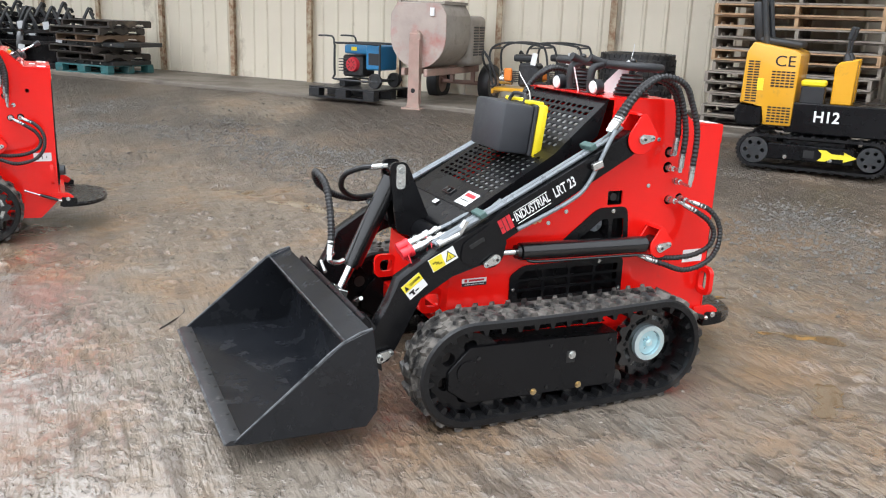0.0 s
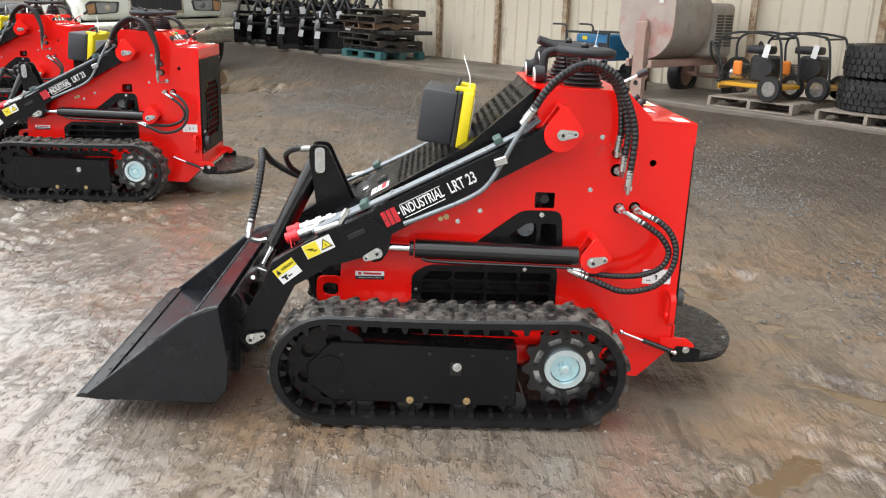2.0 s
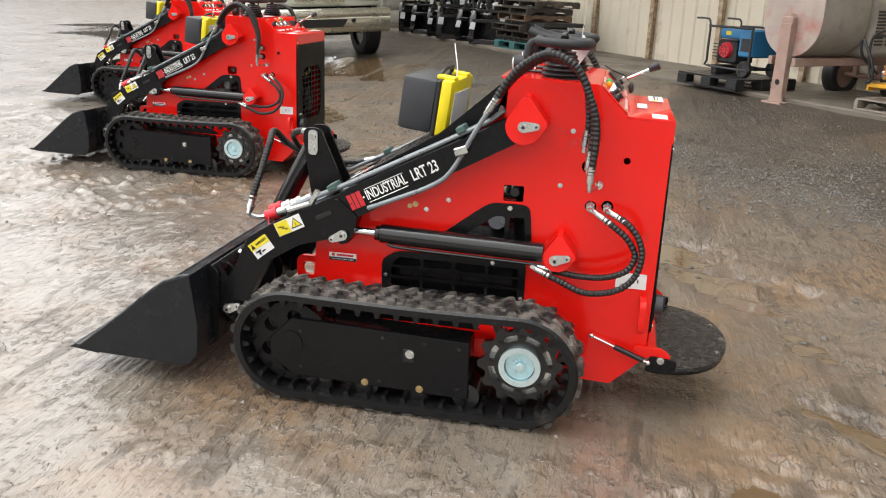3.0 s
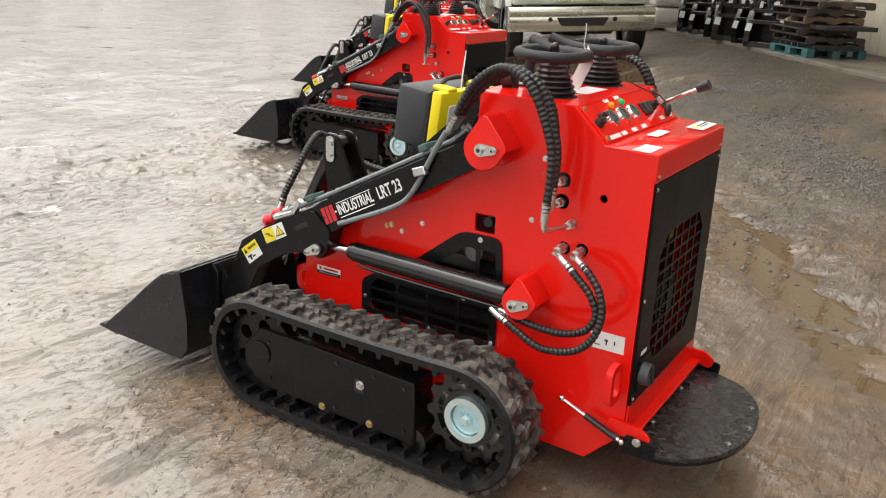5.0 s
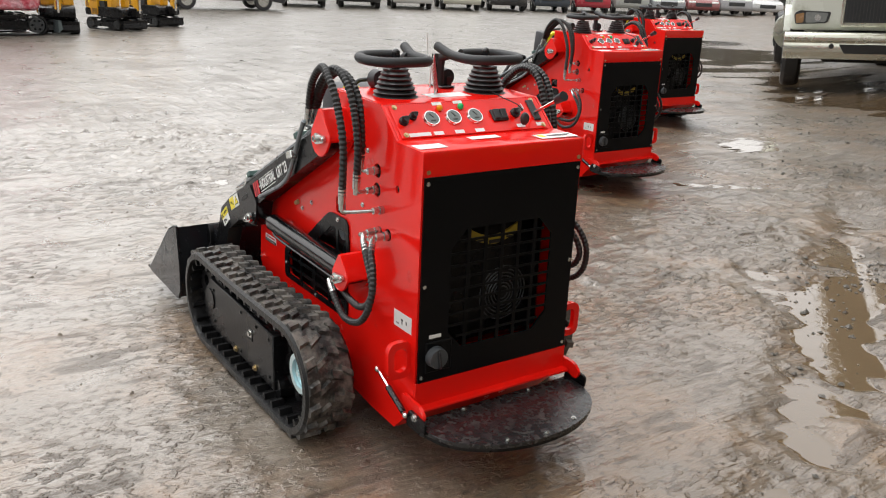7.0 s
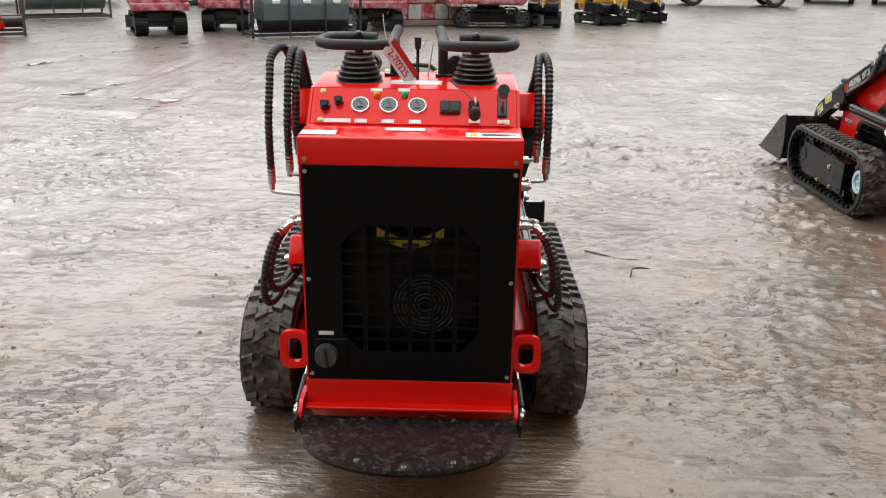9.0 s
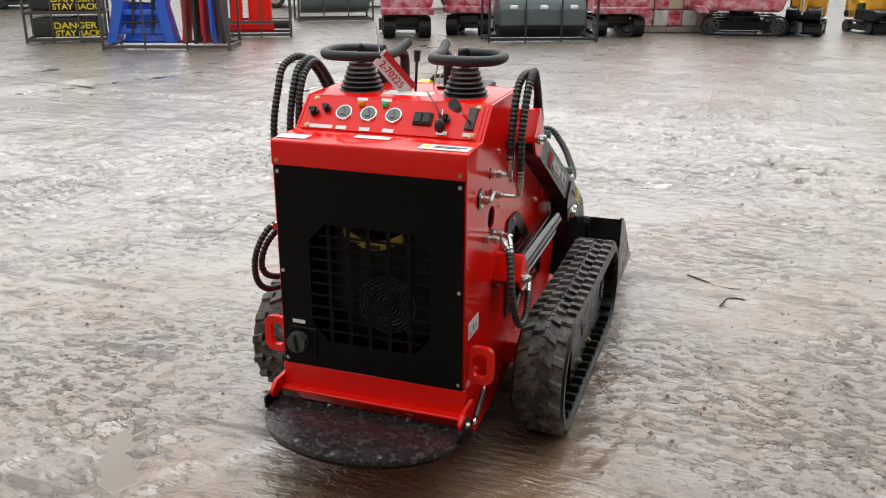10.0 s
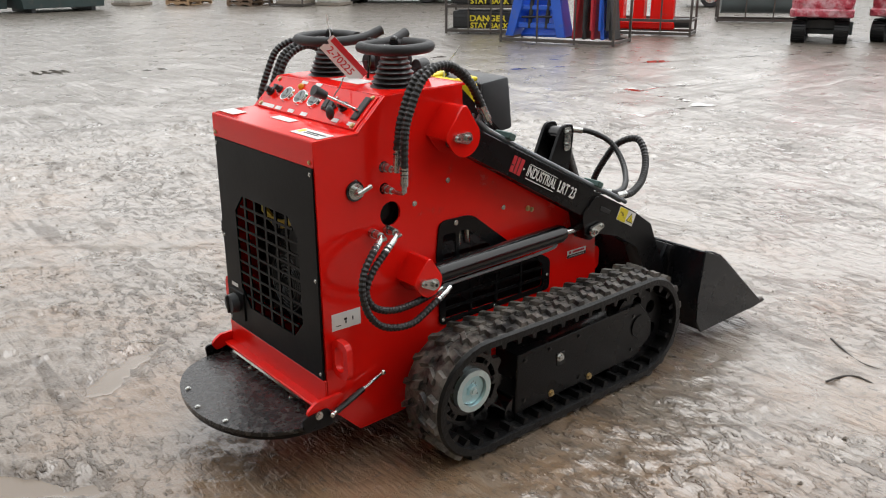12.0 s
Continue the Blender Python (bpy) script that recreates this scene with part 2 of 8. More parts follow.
PUDDLES = [  # x, y, half length, half width, turn
    (2.00, 6.85, 1.00, 0.42, -62), (2.38, 5.52, 0.75, 0.32, -55), (2.80, 4.85, 0.45, 0.22, -50), (3.14, 4.20, 0.62, 0.24, -62), (3.32, 2.85, 0.22, 0.10, -40),
    (2.85, 2.30, 0.20, 0.09, 35), (-9.2, 19.6, 6.5, 1.9, 132), (-4.3, 15.9, 2.0, 0.9, 120), (-2.2, 14.0, 1.7, 0.9, 150), (-0.9, 12.4, 1.1, 0.4, 140), (-0.9, 9.2, 0.7, 0.25, 110),
    (-3.3, 4.6, 0.35, 0.10, 60), (-5.3, 6.4, 0.5, 0.12, 60),
]
RUTS = [  # direction across (a, b), offset, half width, depth
    (0.62, 0.78, 1.1, 0.10, 0.014), (0.62, 0.78, 2.0, 0.10, 0.014), (0.75, 0.66, 6.3, 0.14, 0.020), (0.75, 0.66, 7.7, 0.14, 0.020), (0.1, 0.99, -1.6, 0.12, 0.014),
    (0.1, 0.99, -0.4, 0.12, 0.012), (0.35, 0.94, -5.2, 0.2, 0.022), (0.35, 0.94, -7.0, 0.2, 0.022), (0.88, 0.47, 4.62, 0.13, 0.018), (0.88, 0.47, 3.75, 0.13, 0.012),
    (0.80, -0.60, -3.4, 0.09, 0.012), (0.80, -0.60, -4.3, 0.09, 0.012), (0.97, -0.22, -3.2, 0.10, 0.014), (0.97, -0.22, -4.4, 0.10, 0.014),
    (0.64, 0.77, 3.95, 0.07, 0.012), (0.64, 0.77, 0.15, 0.10, 0.013), (0.64, 0.77, -0.8, 0.10, 0.013),
]


def ground_relief(x, y):
    """The bare mud's height and the height at which water stands over it."""
    n = WALL_N.x * x + WALL_N.y * y
    base = 0.385 * np.clip((n - 5.3) / 3.8, 0, 1)
    r = np.hypot(x - 2, y - 3)
    near = np.clip(1.6 - r / 30.0, 0.0, 1.0)
    fine = np.clip(1.7 - r / 8.0, 0.0, 1.0)
    patch = value_noise(x * 0.8, y * 0.8, 45)
    churned = np.clip(2.2 * value_noise(x * 0.55 + 3.1, y * 0.55, 57) - 0.55, 0.12, 1.0)
    lumps = (value_noise(x * 1.1, y * 1.1, 3) - 0.5) * 0.020 + (value_noise(x * 3.7, y * 3.7, 5) - 0.5) * 0.011
    # drawn-out smears, creases and sharp clods
    u, v = -0.766 * x + 0.643 * y, 0.643 * x + 0.766 * y
    warp = 0.7 * value_noise(x * 1.7, y * 1.7, 41)
    ridge = 1.0 - np.abs(2 * value_noise(u * 2.6 + warp, v * 8.5 + warp, 43) - 1)
    ridge2 = 1.0 - np.abs(2 * value_noise(u * 12.0 + warp, v * 6.0, 47) - 1)
    clod = np.clip(value_noise(x * 10.0 + warp, y * 10.0, 7) - 0.62, 0, 1) * np.clip(value_noise(x * 23.0, y * 23.0, 9) - 0.2, 0, 1)
    mud = -0.006 * patch * ridge ** 7 - 0.003 * ridge2 ** 8 * patch + (0.05 + 0.20 * patch) * clod
    mud += 0.008 * np.clip(value_noise(x * 6.1, y * 6.1, 49) - 0.5, 0, 1) + 0.008 * (value_noise(u * 5.0, v * 19.0, 51) - 0.5)
    mud += 0.0085 * (value_noise(u * 13.0 + warp, v * 28.0, 53) - 0.5) + 0.06 * np.clip(value_noise(u * 15.0, v * 29.0 + warp, 59) - 0.70, 0, 1)
    lumps += 0.95 * fine * churned * mud
    for k, (a, b, off, wid, dep) in enumerate(RUTS):
        w = a * x + b * y + 0.35 * (value_noise(x * 0.3, y * 0.3, 20 + k) - 0.5) - off
        along = -b * x + a * y
        g = np.exp(-(w / wid) ** 2) * np.clip(2.6 * value_noise(along * 0.45, 0.0 * along + k, 71) - 0.5, 0.0, 1.0)
        lug = np.clip(2.2 * np.sin(along * 40.0 + np.abs(w) * 30.0), -1, 1)
        lumps += -dep * g + 0.0065 * g * lug * (0.4 + 0.6 * patch) + 0.5 * dep * np.exp(-((np.abs(w) - 1.7 * wid) / (0.6 * wid)) ** 2) * (0.3 + churned)
    calm = 1.0 - 0.8 * np.exp(-((np.hypot(x - 1.6, (y - 3.1) * 1.3) / 1.25) ** 4))
    z = base + lumps * near * calm - 0.006 * calm
    level = base - 0.0262 + 0.010 * (value_noise(x * 0.45, y * 0.45, 63) - 0.5) - 0.05 * np.clip((n - 4.8) / 1.2, 0, 1) * np.clip((12.5 - y) / 2.0, 0, 1)
    for px, py, la, wa, turn in PUDDLES:
        c, q = math.cos(radians(turn)), math.sin(radians(turn))
        u, v = (x - px) * c + (y - py) * q, -(x - px) * q + (y - py) * c
        wob = 0.9 * (value_noise(x * 2.3, y * 2.3, 31) - 0.5) + 0.9 * (value_noise(x * 0.9, y * 0.9, 33) - 0.5)
        wob = wob + fine * (0.9 * (value_noise(x * 5.5, y * 5.5, 35) - 0.5) + 0.6 * (value_noise(u * 16, v * 9, 37) - 0.5))
        d = np.sqrt((u / la) ** 2 + (v / wa) ** 2) + 0.8 * wob
        z = z - 0.037 * np.clip(1.3 - d, 0, 1)
    return z, level


def ground_height(x, y):
    z, level = ground_relief(x, y)
    return np.maximum(z, level)


def ground_material():
    m = bpy.data.materials.new("wet_mud_and_gravel")
    m.use_nodes = True
    nt = m.node_tree
    b = nt.nodes["Principled BSDF"]
    L = nt.links.new
    tc = nt.nodes.new("ShaderNodeTexCoord")

    def tex(scale, detail=6, rough=0.6, stretch=None):
        src = tc.outputs["Object"]
        if stretch:
            mp = nt.nodes.new("ShaderNodeMapping")
            mp.inputs["Rotation"].default_value = (0, 0, radians(stretch[2]))
            mp.inputs["Scale"].default_value = (stretch[0], stretch[1], 1)
            L(src, mp.inputs["Vector"])
            src = mp.outputs["Vector"]
        t = nt.nodes.new("ShaderNodeTexNoise")
        t.inputs["Scale"].default_value, t.inputs["Detail"].default_value, t.inputs["Roughness"].default_value = scale, detail, rough
        L(src, t.inputs["Vector"])
        return t.outputs["Fac"]

    def rng(v, a, c, lo=0.0, hi=1.0):
        r = nt.nodes.new("ShaderNodeMapRange")
        for k, w in (("From Min", a), ("From Max", c), ("To Min", lo), ("To Max", hi)):
            r.inputs[k].default_value = w
        L(v, r.inputs["Value"])
        return r.outputs["Result"]

    def mixc(f, a, c):
        x = nt.nodes.new("ShaderNodeMix")
        x.data_type = "RGBA"
        L(f, x.inputs[0])
        for slot, w in ((6, a), (7, c)):
            if isinstance(w, tuple):
                x.inputs[slot].default_value = (*w, 1)
            else:
                L(w, x.inputs[slot])
        return x.outputs[2]

    def maths(op, a, c):
        x = nt.nodes.new("ShaderNodeMath")
        x.operation = op
        for slot, w in ((0, a), (1, c)):
            if isinstance(w, float):
                x.inputs[slot].default_value = w
            else:
                L(w, x.inputs[slot])
        return x.outputs[0]

    sep = nt.nodes.new("ShaderNodeSeparateXYZ")
    L(tc.outputs["Object"], sep.inputs[0])
    at = nt.nodes.new("ShaderNodeAttribute")
    at.attribute_name = "water_depth"
    big, mid, fine = tex(0.55), tex(3.2, 8), tex(34, 5, 0.7)
    n = maths("ADD", maths("MULTIPLY", sep.outputs["X"], WALL_N.x), maths("MULTIPLY", sep.outputs["Y"], WALL_N.y))
    n = maths("ADD", n, maths("MULTIPLY", maths("SUBTRACT", mid, 0.5), 2.5))
    gravel = maths("MULTIPLY", rng(n, 5.0, 7.0), rng(tex(0.7, 4, 0.6), 0.36, 0.52, 0.25, 1.0))
    # fine relief of the mud: torn clods with sharp edges, smears, grit
    tear = tex(23.0, 4, 0.58, (1.0, 0.62, -46))
    coarse = tex(7.0, 4, 0.55, (1.0, 0.36, -46))
    lane = rng(tex(0.45, 2, 0.5), 0.44, 0.56)
    drag = maths("ADD", maths("MULTIPLY", tex(9.0, 4, 0.6, (1.0, 0.10, 19)), lane), maths("MULTIPLY", tex(8.0, 4, 0.6, (1.0, 0.10, -52)), maths("SUBTRACT", 1.0, lane)))
    drag_edge = maths("MULTIPLY", rng(drag, 0.545, 0.575), rng(tex(2.2, 4, 0.6), 0.46, 0.54))
    grain = tex(62.0, 4, 0.6)
    churned = rng(tex(0.9, 4, 0.6), 0.42, 0.60, 0.14, 1.0)
    h = maths("ADD", maths("MULTIPLY", tear, 0.50), maths("MULTIPLY", rng(tear, 0.535, 0.585), 0.22))
    h = maths("ADD", h, maths("ADD", maths("MULTIPLY", coarse, 0.60), maths("MULTIPLY", rng(coarse, 0.51, 0.545), 0.10)))
    h = maths("ADD", maths("MULTIPLY", h, churned), maths("ADD", maths("MULTIPLY", grain, 0.07), maths("MULTIPLY", drag, 0.80)))
    h = maths("ADD", h, maths("MULTIPLY", maths("MULTIPLY", tex(60.0, 3, 0.5), gravel), 0.8))
    # dark strokes on clods and lumps: slopes mirroring no sky, put into the colour
    dark_clod = maths("MULTIPLY", rng(tear, 0.575, 0.605), churned)
    dark_lump = maths("MULTIPLY", rng(coarse, 0.575, 0.60), rng(tear, 0.46, 0.52))
    # standing water in the hollows, with a ragged edge
    deep = maths("ADD", at.outputs["Fac"], maths("MULTIPLY", maths("SUBTRACT", tear, 0.5), -0.022))
    water = rng(deep, -0.0002, 0.0012)
    damp = rng(deep, -0.012, 0.001)
    col = mixc(rng(mid, 0.30, 0.70), (0.186, 0.159, 0.128), (0.264, 0.234, 0.197))
    col = mixc(rng(big, 0.42, 0.66, 0, 0.6), col, (0.228, 0.196, 0.158))
    # browner towards the shed: soil tone, plus weaker sky reflection put into the colour
    col = mixc(rng(n, 1.0, 4.2, 0.0, 0.85), col, (0.142, 0.107, 0.076))
    # rust-brown silt washed over parts of the yard on the shed's side
    rusty = maths("MULTIPLY", rng(tex(1.25, 6, 0.62), 0.47, 0.60), rng(n, 0.3, 2.3, 0.0, 0.75))
    col = mixc(rusty, col, (0.205, 0.128, 0.070))
    grit = rng(tex(34.0, 3, 0.55), 0.60, 0.63)
    bare = maths("MAXIMUM", maths("MAXIMUM", dark_clod, maths("MAXIMUM", maths("MULTIPLY", dark_lump, 0.6), maths("MULTIPLY", drag_edge, 0.9))), maths("MULTIPLY", grit, 0.95))
    far = nt.nodes.new("ShaderNodeVectorMath")
    far.operation = "DISTANCE"
    L(tc.outputs["Object"], far.inputs[0])
    far.inputs[1].default_value = (2.0, 3.0, 0.0)
    # dark streaks, stronger far out: shading of relief too small to show, as colour
    broad = maths("MAXIMUM", rng(tex(1.5, 8, 0.72, (1.0, 0.35, 19)), 0.555, 0.585), rng(tex(3.4, 6, 0.68, (1.0, 0.4, -52)), 0.575, 0.60))
    bare = maths("MAXIMUM", bare, maths("MULTIPLY", broad, rng(far.outputs["Value"], 4.5, 9.0, 0.12, 0.75)))
    col = mixc(maths("MULTIPLY", bare, 0.72), col, (0.058, 0.045, 0.034))
    col = mixc(rng(fine, 0.62, 0.72, 0, 0.4), col, (0.33, 0.295, 0.26))
    vor = nt.nodes.new("ShaderNodeTexVoronoi")
    vor.inputs["Scale"].default_value = 38
    L(tc.outputs["Object"], vor.inputs["Vector"])
    stone = mixc(rng(vor.outputs["Distance"], 0.1, 0.75), (0.120, 0.094, 0.066), (0.040, 0.030, 0.021))
    stone = mixc(rng(fine, 0.58, 0.72, 0, 0.6), stone, (0.22, 0.215, 0.20))
    col = mixc(gravel, col, stone)
    col = mixc(maths("MULTIPLY", damp, 0.35), col, (0.085, 0.062, 0.043))
    silt = mixc(rng(n, 0.5, 3.5), (0.150, 0.120, 0.094), (0.118, 0.078, 0.042))
    col = mixc(water, col, silt)
    L(col, b.inputs["Base Color"])
    dry = maths("SUBTRACT", 1.0, water)
    ro = maths("ADD", maths("MULTIPLY", rng(mid, 0.3, 0.7, 0.20, 0.34), dry), 0.04)
    L(maths("ADD", ro, maths("MULTIPLY", gravel, 0.12)), b.inputs["Roughness"])
    b.inputs["IOR"].default_value = 1.45
    b.inputs["Specular IOR Level"].default_value = 0.6
    # the film of water over the mud
    b.inputs["Coat IOR"].default_value = 1.8
    bare = maths("MULTIPLY", maths("MULTIPLY", bare, dry), 0.75)
    L(maths("MULTIPLY", maths("MULTIPLY", maths("SUBTRACT", 1.0, maths("MULTIPLY", gravel, 0.65)), rng(n, 1.5, 4.5, 1.0, 0.55)), maths("SUBTRACT", 1.0, bare)), b.inputs["Coat Weight"])
    L(maths("ADD", maths("MULTIPLY", dry, 0.17), 0.02), b.inputs["Coat Roughness"])
    L_dry = maths("ADD", maths("MULTIPLY", dry, 0.97), 0.03)
    for slot, dist, k in (("Normal", 0.042, 1.0), ("Coat Normal", 0.023, 0.9)):
        bp = nt.nodes.new("ShaderNodeBump")
        bp.inputs["Distance"].default_value = dist
        L(maths("MULTIPLY", L_dry, k), bp.inputs["Strength"])
        L(h, bp.inputs["Height"])
        L(bp.outputs["Normal"], b.inputs[slot])
    return m


def axis_steps(lo, hi, fine, far, grow=1.13):
    mid = list(np.arange(lo, hi, fine))
    s, up = fine, [mid[-1]]
    while up[-1] < far:
        s *= grow
        up.append(up[-1] + s)
    s, dn = fine, [mid[0]]
    while dn[-1] > -far:
        s *= grow
        dn.append(dn[-1] - s)
    return np.array(dn[:0:-1] + mid + up[1:])


gx, gy = np.meshgrid(axis_steps(-3.6, 5.6, 0.0165, 600), axis_steps(-2.2, 7.6, 0.0165, 600))
gz, glevel = ground_relief(gx, gy)
rows_n, cols_n = gx.shape
verts = np.stack([gx.ravel(), gy.ravel(), np.maximum(gz, glevel).ravel()], 1)
idx = np.arange(rows_n * cols_n).reshape(rows_n, cols_n)
quads = np.stack([idx[:-1, :-1].ravel(), idx[:-1, 1:].ravel(), idx[1:, 1:].ravel(), idx[1:, :-1].ravel()], 1)
gme = bpy.data.meshes.new("ground")
gme.vertices.add(len(verts))
gme.vertices.foreach_set("co", verts.ravel().astype(np.float32))
gme.loops.add(quads.size)
gme.loops.foreach_set("vertex_index", quads.ravel().astype(np.int32))
gme.polygons.add(len(quads))
gme.polygons.foreach_set("loop_start", np.arange(0, quads.size, 4, dtype=np.int32))
gme.update(calc_edges=True)
gme.attributes.new("water_depth", "FLOAT", "POINT").data.foreach_set("value", (glevel - gz).ravel().astype(np.float32))
gme.shade_smooth()
gme.materials.append(ground_material())
tagged(new("ground", gme), "wet muddy gravel yard with tyre ruts and puddles", "ground", kind="structure")

# concrete apron before the shed
CONCRETE = material("dirty_concrete", (0.165, 0.142, 0.115), 0.5, var=0.3, scale=2.5, bump=0.3, bscale=30, dirt_glint=(0.09, 0.075, 0.06), dirt_glint_amt=0.45, dirt_glint_scale=1.2)
bm = bmesh.new()
box(bm, (0, 0.95, -0.09), (44, 1.94, 0.24), bevel=0.015)
apron = part("pavement", bm, CONCRETE)
apron.matrix_basis = at_wall(-9, 9.92, 0.30)
tagged(apron, "stained concrete apron along the shed wall", "pavement", kind="structure")

# the shed: ribbed cream sheets, rusty posts
CREAM = material("cream_sheet_metal", (0.68, 0.62, 0.50), 0.45, var=0.08, scale=1.2, bump=0.06, bscale=4, dirt_glint=(0.30, 0.25, 0.18), dirt_glint_amt=0.12, dirt_glint_scale=1.3)
RUST = material("rusty_post", (0.44, 0.36, 0.25), 0.6, var=0.3, scale=8, bump=0.2, bscale=40, dirt_glint=(0.19, 0.085, 0.035), dirt_glint_amt=0.62, dirt_glint_scale=9)
shed = thing("wall_north", at_wall(-9, 11.75, 0.30), "cream ribbed metal shed wall with rusty posts", "wall", kind="structure")
bm = bmesh.new()
box(bm, (0, 0.16, 2.95), (44, 0.2, 6.1))
part("wall_core", bm, CREAM, shed)
for i in range(24):
    u0 = -22 + i * 44 / 24
    w = 44 / 24
    prof = [(0, 0)]
    for k in range(6):
        a = (k + 0.5) * w / 6
        prof += [(a - 0.035, 0), (a - 0.015, -0.024), (a + 0.015, -0.024), (a + 0.035, 0)]
    prof += [(w, 0), (w, 0.014), (0, 0.014)]
    bm = bmesh.new()
    prism(bm, [(u0 + p[0], 0.045 + p[1]) for p in prof], -0.05, 6.05, "z")
    part("panel", bm, CREAM, shed, smooth=20)
POST_U = [-12.89 - 1.76 * k for k in range(7, 0, -1)] + [-12.89, -11.1, -9.36, -7.55, -5.8, -4.05, -2.25, -0.5, 1.3, 3.05]
for u in POST_U:
    bm = bmesh.new()
    box(bm, (u + 9, -0.06, 2.95), (0.10, 0.014, 6.0), bevel=0.003)
    box(bm, (u + 9, 0.0, 2.95), (0.014, 0.11, 6.0))
    box(bm, (u + 9, -0.045, 0.006), (0.2, 0.16, 0.012), bevel=0.003)
    part("post", bm, RUST, shed)
# unseen roof; its deep overhang is inferred from dark reflections on the ground
bm = bmesh.new()
box(bm, (0, 2.4, 6.05), (44.6, 12.4, 0.18), rot=(4, 0, 0))
part("roof", bm, CREAM, shed, "cream metal roof")
bm = bmesh.new()
box(bm, (0, 8.3, 3.15), (44, 0.2, 6.5))
box(bm, (-21.9, 4.2, 3.0), (0.2, 8.0, 6.2))
box(bm, (21.9, 4.2, 3.0), (0.2, 8.0, 6.2))
part("rear_wall", bm, CREAM, shed)


# added dark ring, out of view: keeps low sky out of the far ground's reflections
SKYBLOCK = material("low_sky_blocker", (0.060, 0.064, 0.055), 0.9, var=0.5, scale=0.9, dirt_glint=(0.03, 0.03, 0.026), dirt_glint_amt=0.5, dirt_glint_scale=0.4)
rt_ = random.Random(11)
bm = bmesh.new()
lowr, topr, topb = [], [], []
count_ = 420
edge_h_ = 8.0
for i in range(count_):
    a = 2 * math.pi * i / count_
    edge_h_ += 0.25 * (9.0 - edge_h_) + rt_.uniform(-1.5, 1.5)
    r_ = 78 + rt_.uniform(-1.2, 1.2)
    lowr.append(bm.verts.new((r_ * math.cos(a), 10 + r_ * math.sin(a), -0.3)))
    topr.append(bm.verts.new((r_ * math.cos(a), 10 + r_ * math.sin(a), edge_h_)))
    topb.append(bm.verts.new(((r_ + 5) * math.cos(a), 10 + (r_ + 5) * math.sin(a), edge_h_ * 0.6)))
for i in range(count_):
    j = (i + 1) % count_
    bm.faces.new((lowr[i], lowr[j], topr[j], topr[i]))
    bm.faces.new((topr[i], topr[j], topb[j], topb[i]))
tagged(part("backdrop", bm, SKYBLOCK), "unseen dark ring added round the yard to block the low sky", "backdrop", kind="structure")

# ---- the compact loaders ----
# local frame: forward is -x, the side seen first is -y, z up from the ground


def basis(o, x, y):
    x, y = Vector(x).normalized(), Vector(y).normalized()
    z = x.cross(y)
    m = Matrix((x, y, z)).transposed().to_4x4()
    m.translation = o
    return m


def bolt(parent, p, n, r=0.008, mat=None, name="bolt"):
    bm = bmesh.new()
    p, n = Vector(p), Vector(n).normalized()
    cyl(bm, p - n * 0.002, p + n * 0.002, r * 1.5, seg=12)
    cyl(bm, p + n * 0.001, p + n * r * 0.9, r, seg=6)
    return part(name, bm, mat or ZINC, parent)


def sticker(parent, o, x, y, w, h, mat, name="label", marks=()):
    """A thin label on a surface; marks are (x0, y0, x1, y1, material) bars and patches printed on it."""
    bm = bmesh.new()
    box(bm, (0, 0, 0.0006), (w, h, 0.0012))
    bm.transform(basis(o, x, y))
    lab = part(name, bm, mat, parent, smooth=0)
    for x0, y0, x1, y1, mm, *tri in marks:
        bm = bmesh.new()
        if tri:
            prism(bm, [((x0 - 0.5) * w, (y0 - 0.5) * h), ((x1 - 0.5) * w, (y0 - 0.5) * h), ((x0 + x1 - 1) / 2 * w, (y1 - 0.5) * h)], tri[0], tri[0] + 0.0008, "z")
            bm.transform(basis(o, x, y))
            part("print_mark", bm, mm, lab, smooth=0)
            continue
        box(bm, ((x0 + x1 - 1) / 2 * w, (y0 + y1 - 1) / 2 * h, 0.0017), (abs(x1 - x0) * w, abs(y1 - y0) * h, 0.0012))
        bm.transform(basis(o, x, y))
        part("print_mark", bm, mm, lab, smooth=0)
    return lab


def flag_pin(parent, p, side, a, name="pin"):
    """A zinc pin with its keeper flag on an arm joint."""
    x, z = p
    y = 0.415 * side
    bm = bmesh.new()
    dx, dz = 0.042 * math.cos(radians(a)), 0.042 * math.sin(radians(a))
    ring = []
    for i in range(9):
        t = radians(a + 90 + 180 * i / 8)
        ring.append((x + 0.019 * math.cos(t), z + 0.019 * math.sin(t)))
    for i in range(9):
        t = radians(a - 90 + 180 * i / 8)
        ring.append((x + dx + 0.012 * math.cos(t), z + dz + 0.012 * math.sin(t)))
    prism(bm, ring, y, y + 0.010 * side)
    cyl(bm, (x, y, z), (x, y + 0.020 * side, z), 0.011, seg=14)
    cyl(bm, (x + dx, y, z + dz), (x + dx, y + 0.017 * side, z + dz), 0.007, seg=6)
    pin = part(name, bm, ZINC, parent)
    bm = bmesh.new()
    cyl(bm, (x, y + 0.0195 * side, z), (x, y + 0.0206 * side, z), 0.0065, seg=6)
    part("socket", bm, INK, pin)
    bm = bmesh.new()
    cyl(bm, (x + dx, y + 0.0165 * side, z + dz), (x + dx, y + 0.0176 * side, z + dz), 0.004, seg=6)
    part("socket", bm, INK, pin)
    return pin


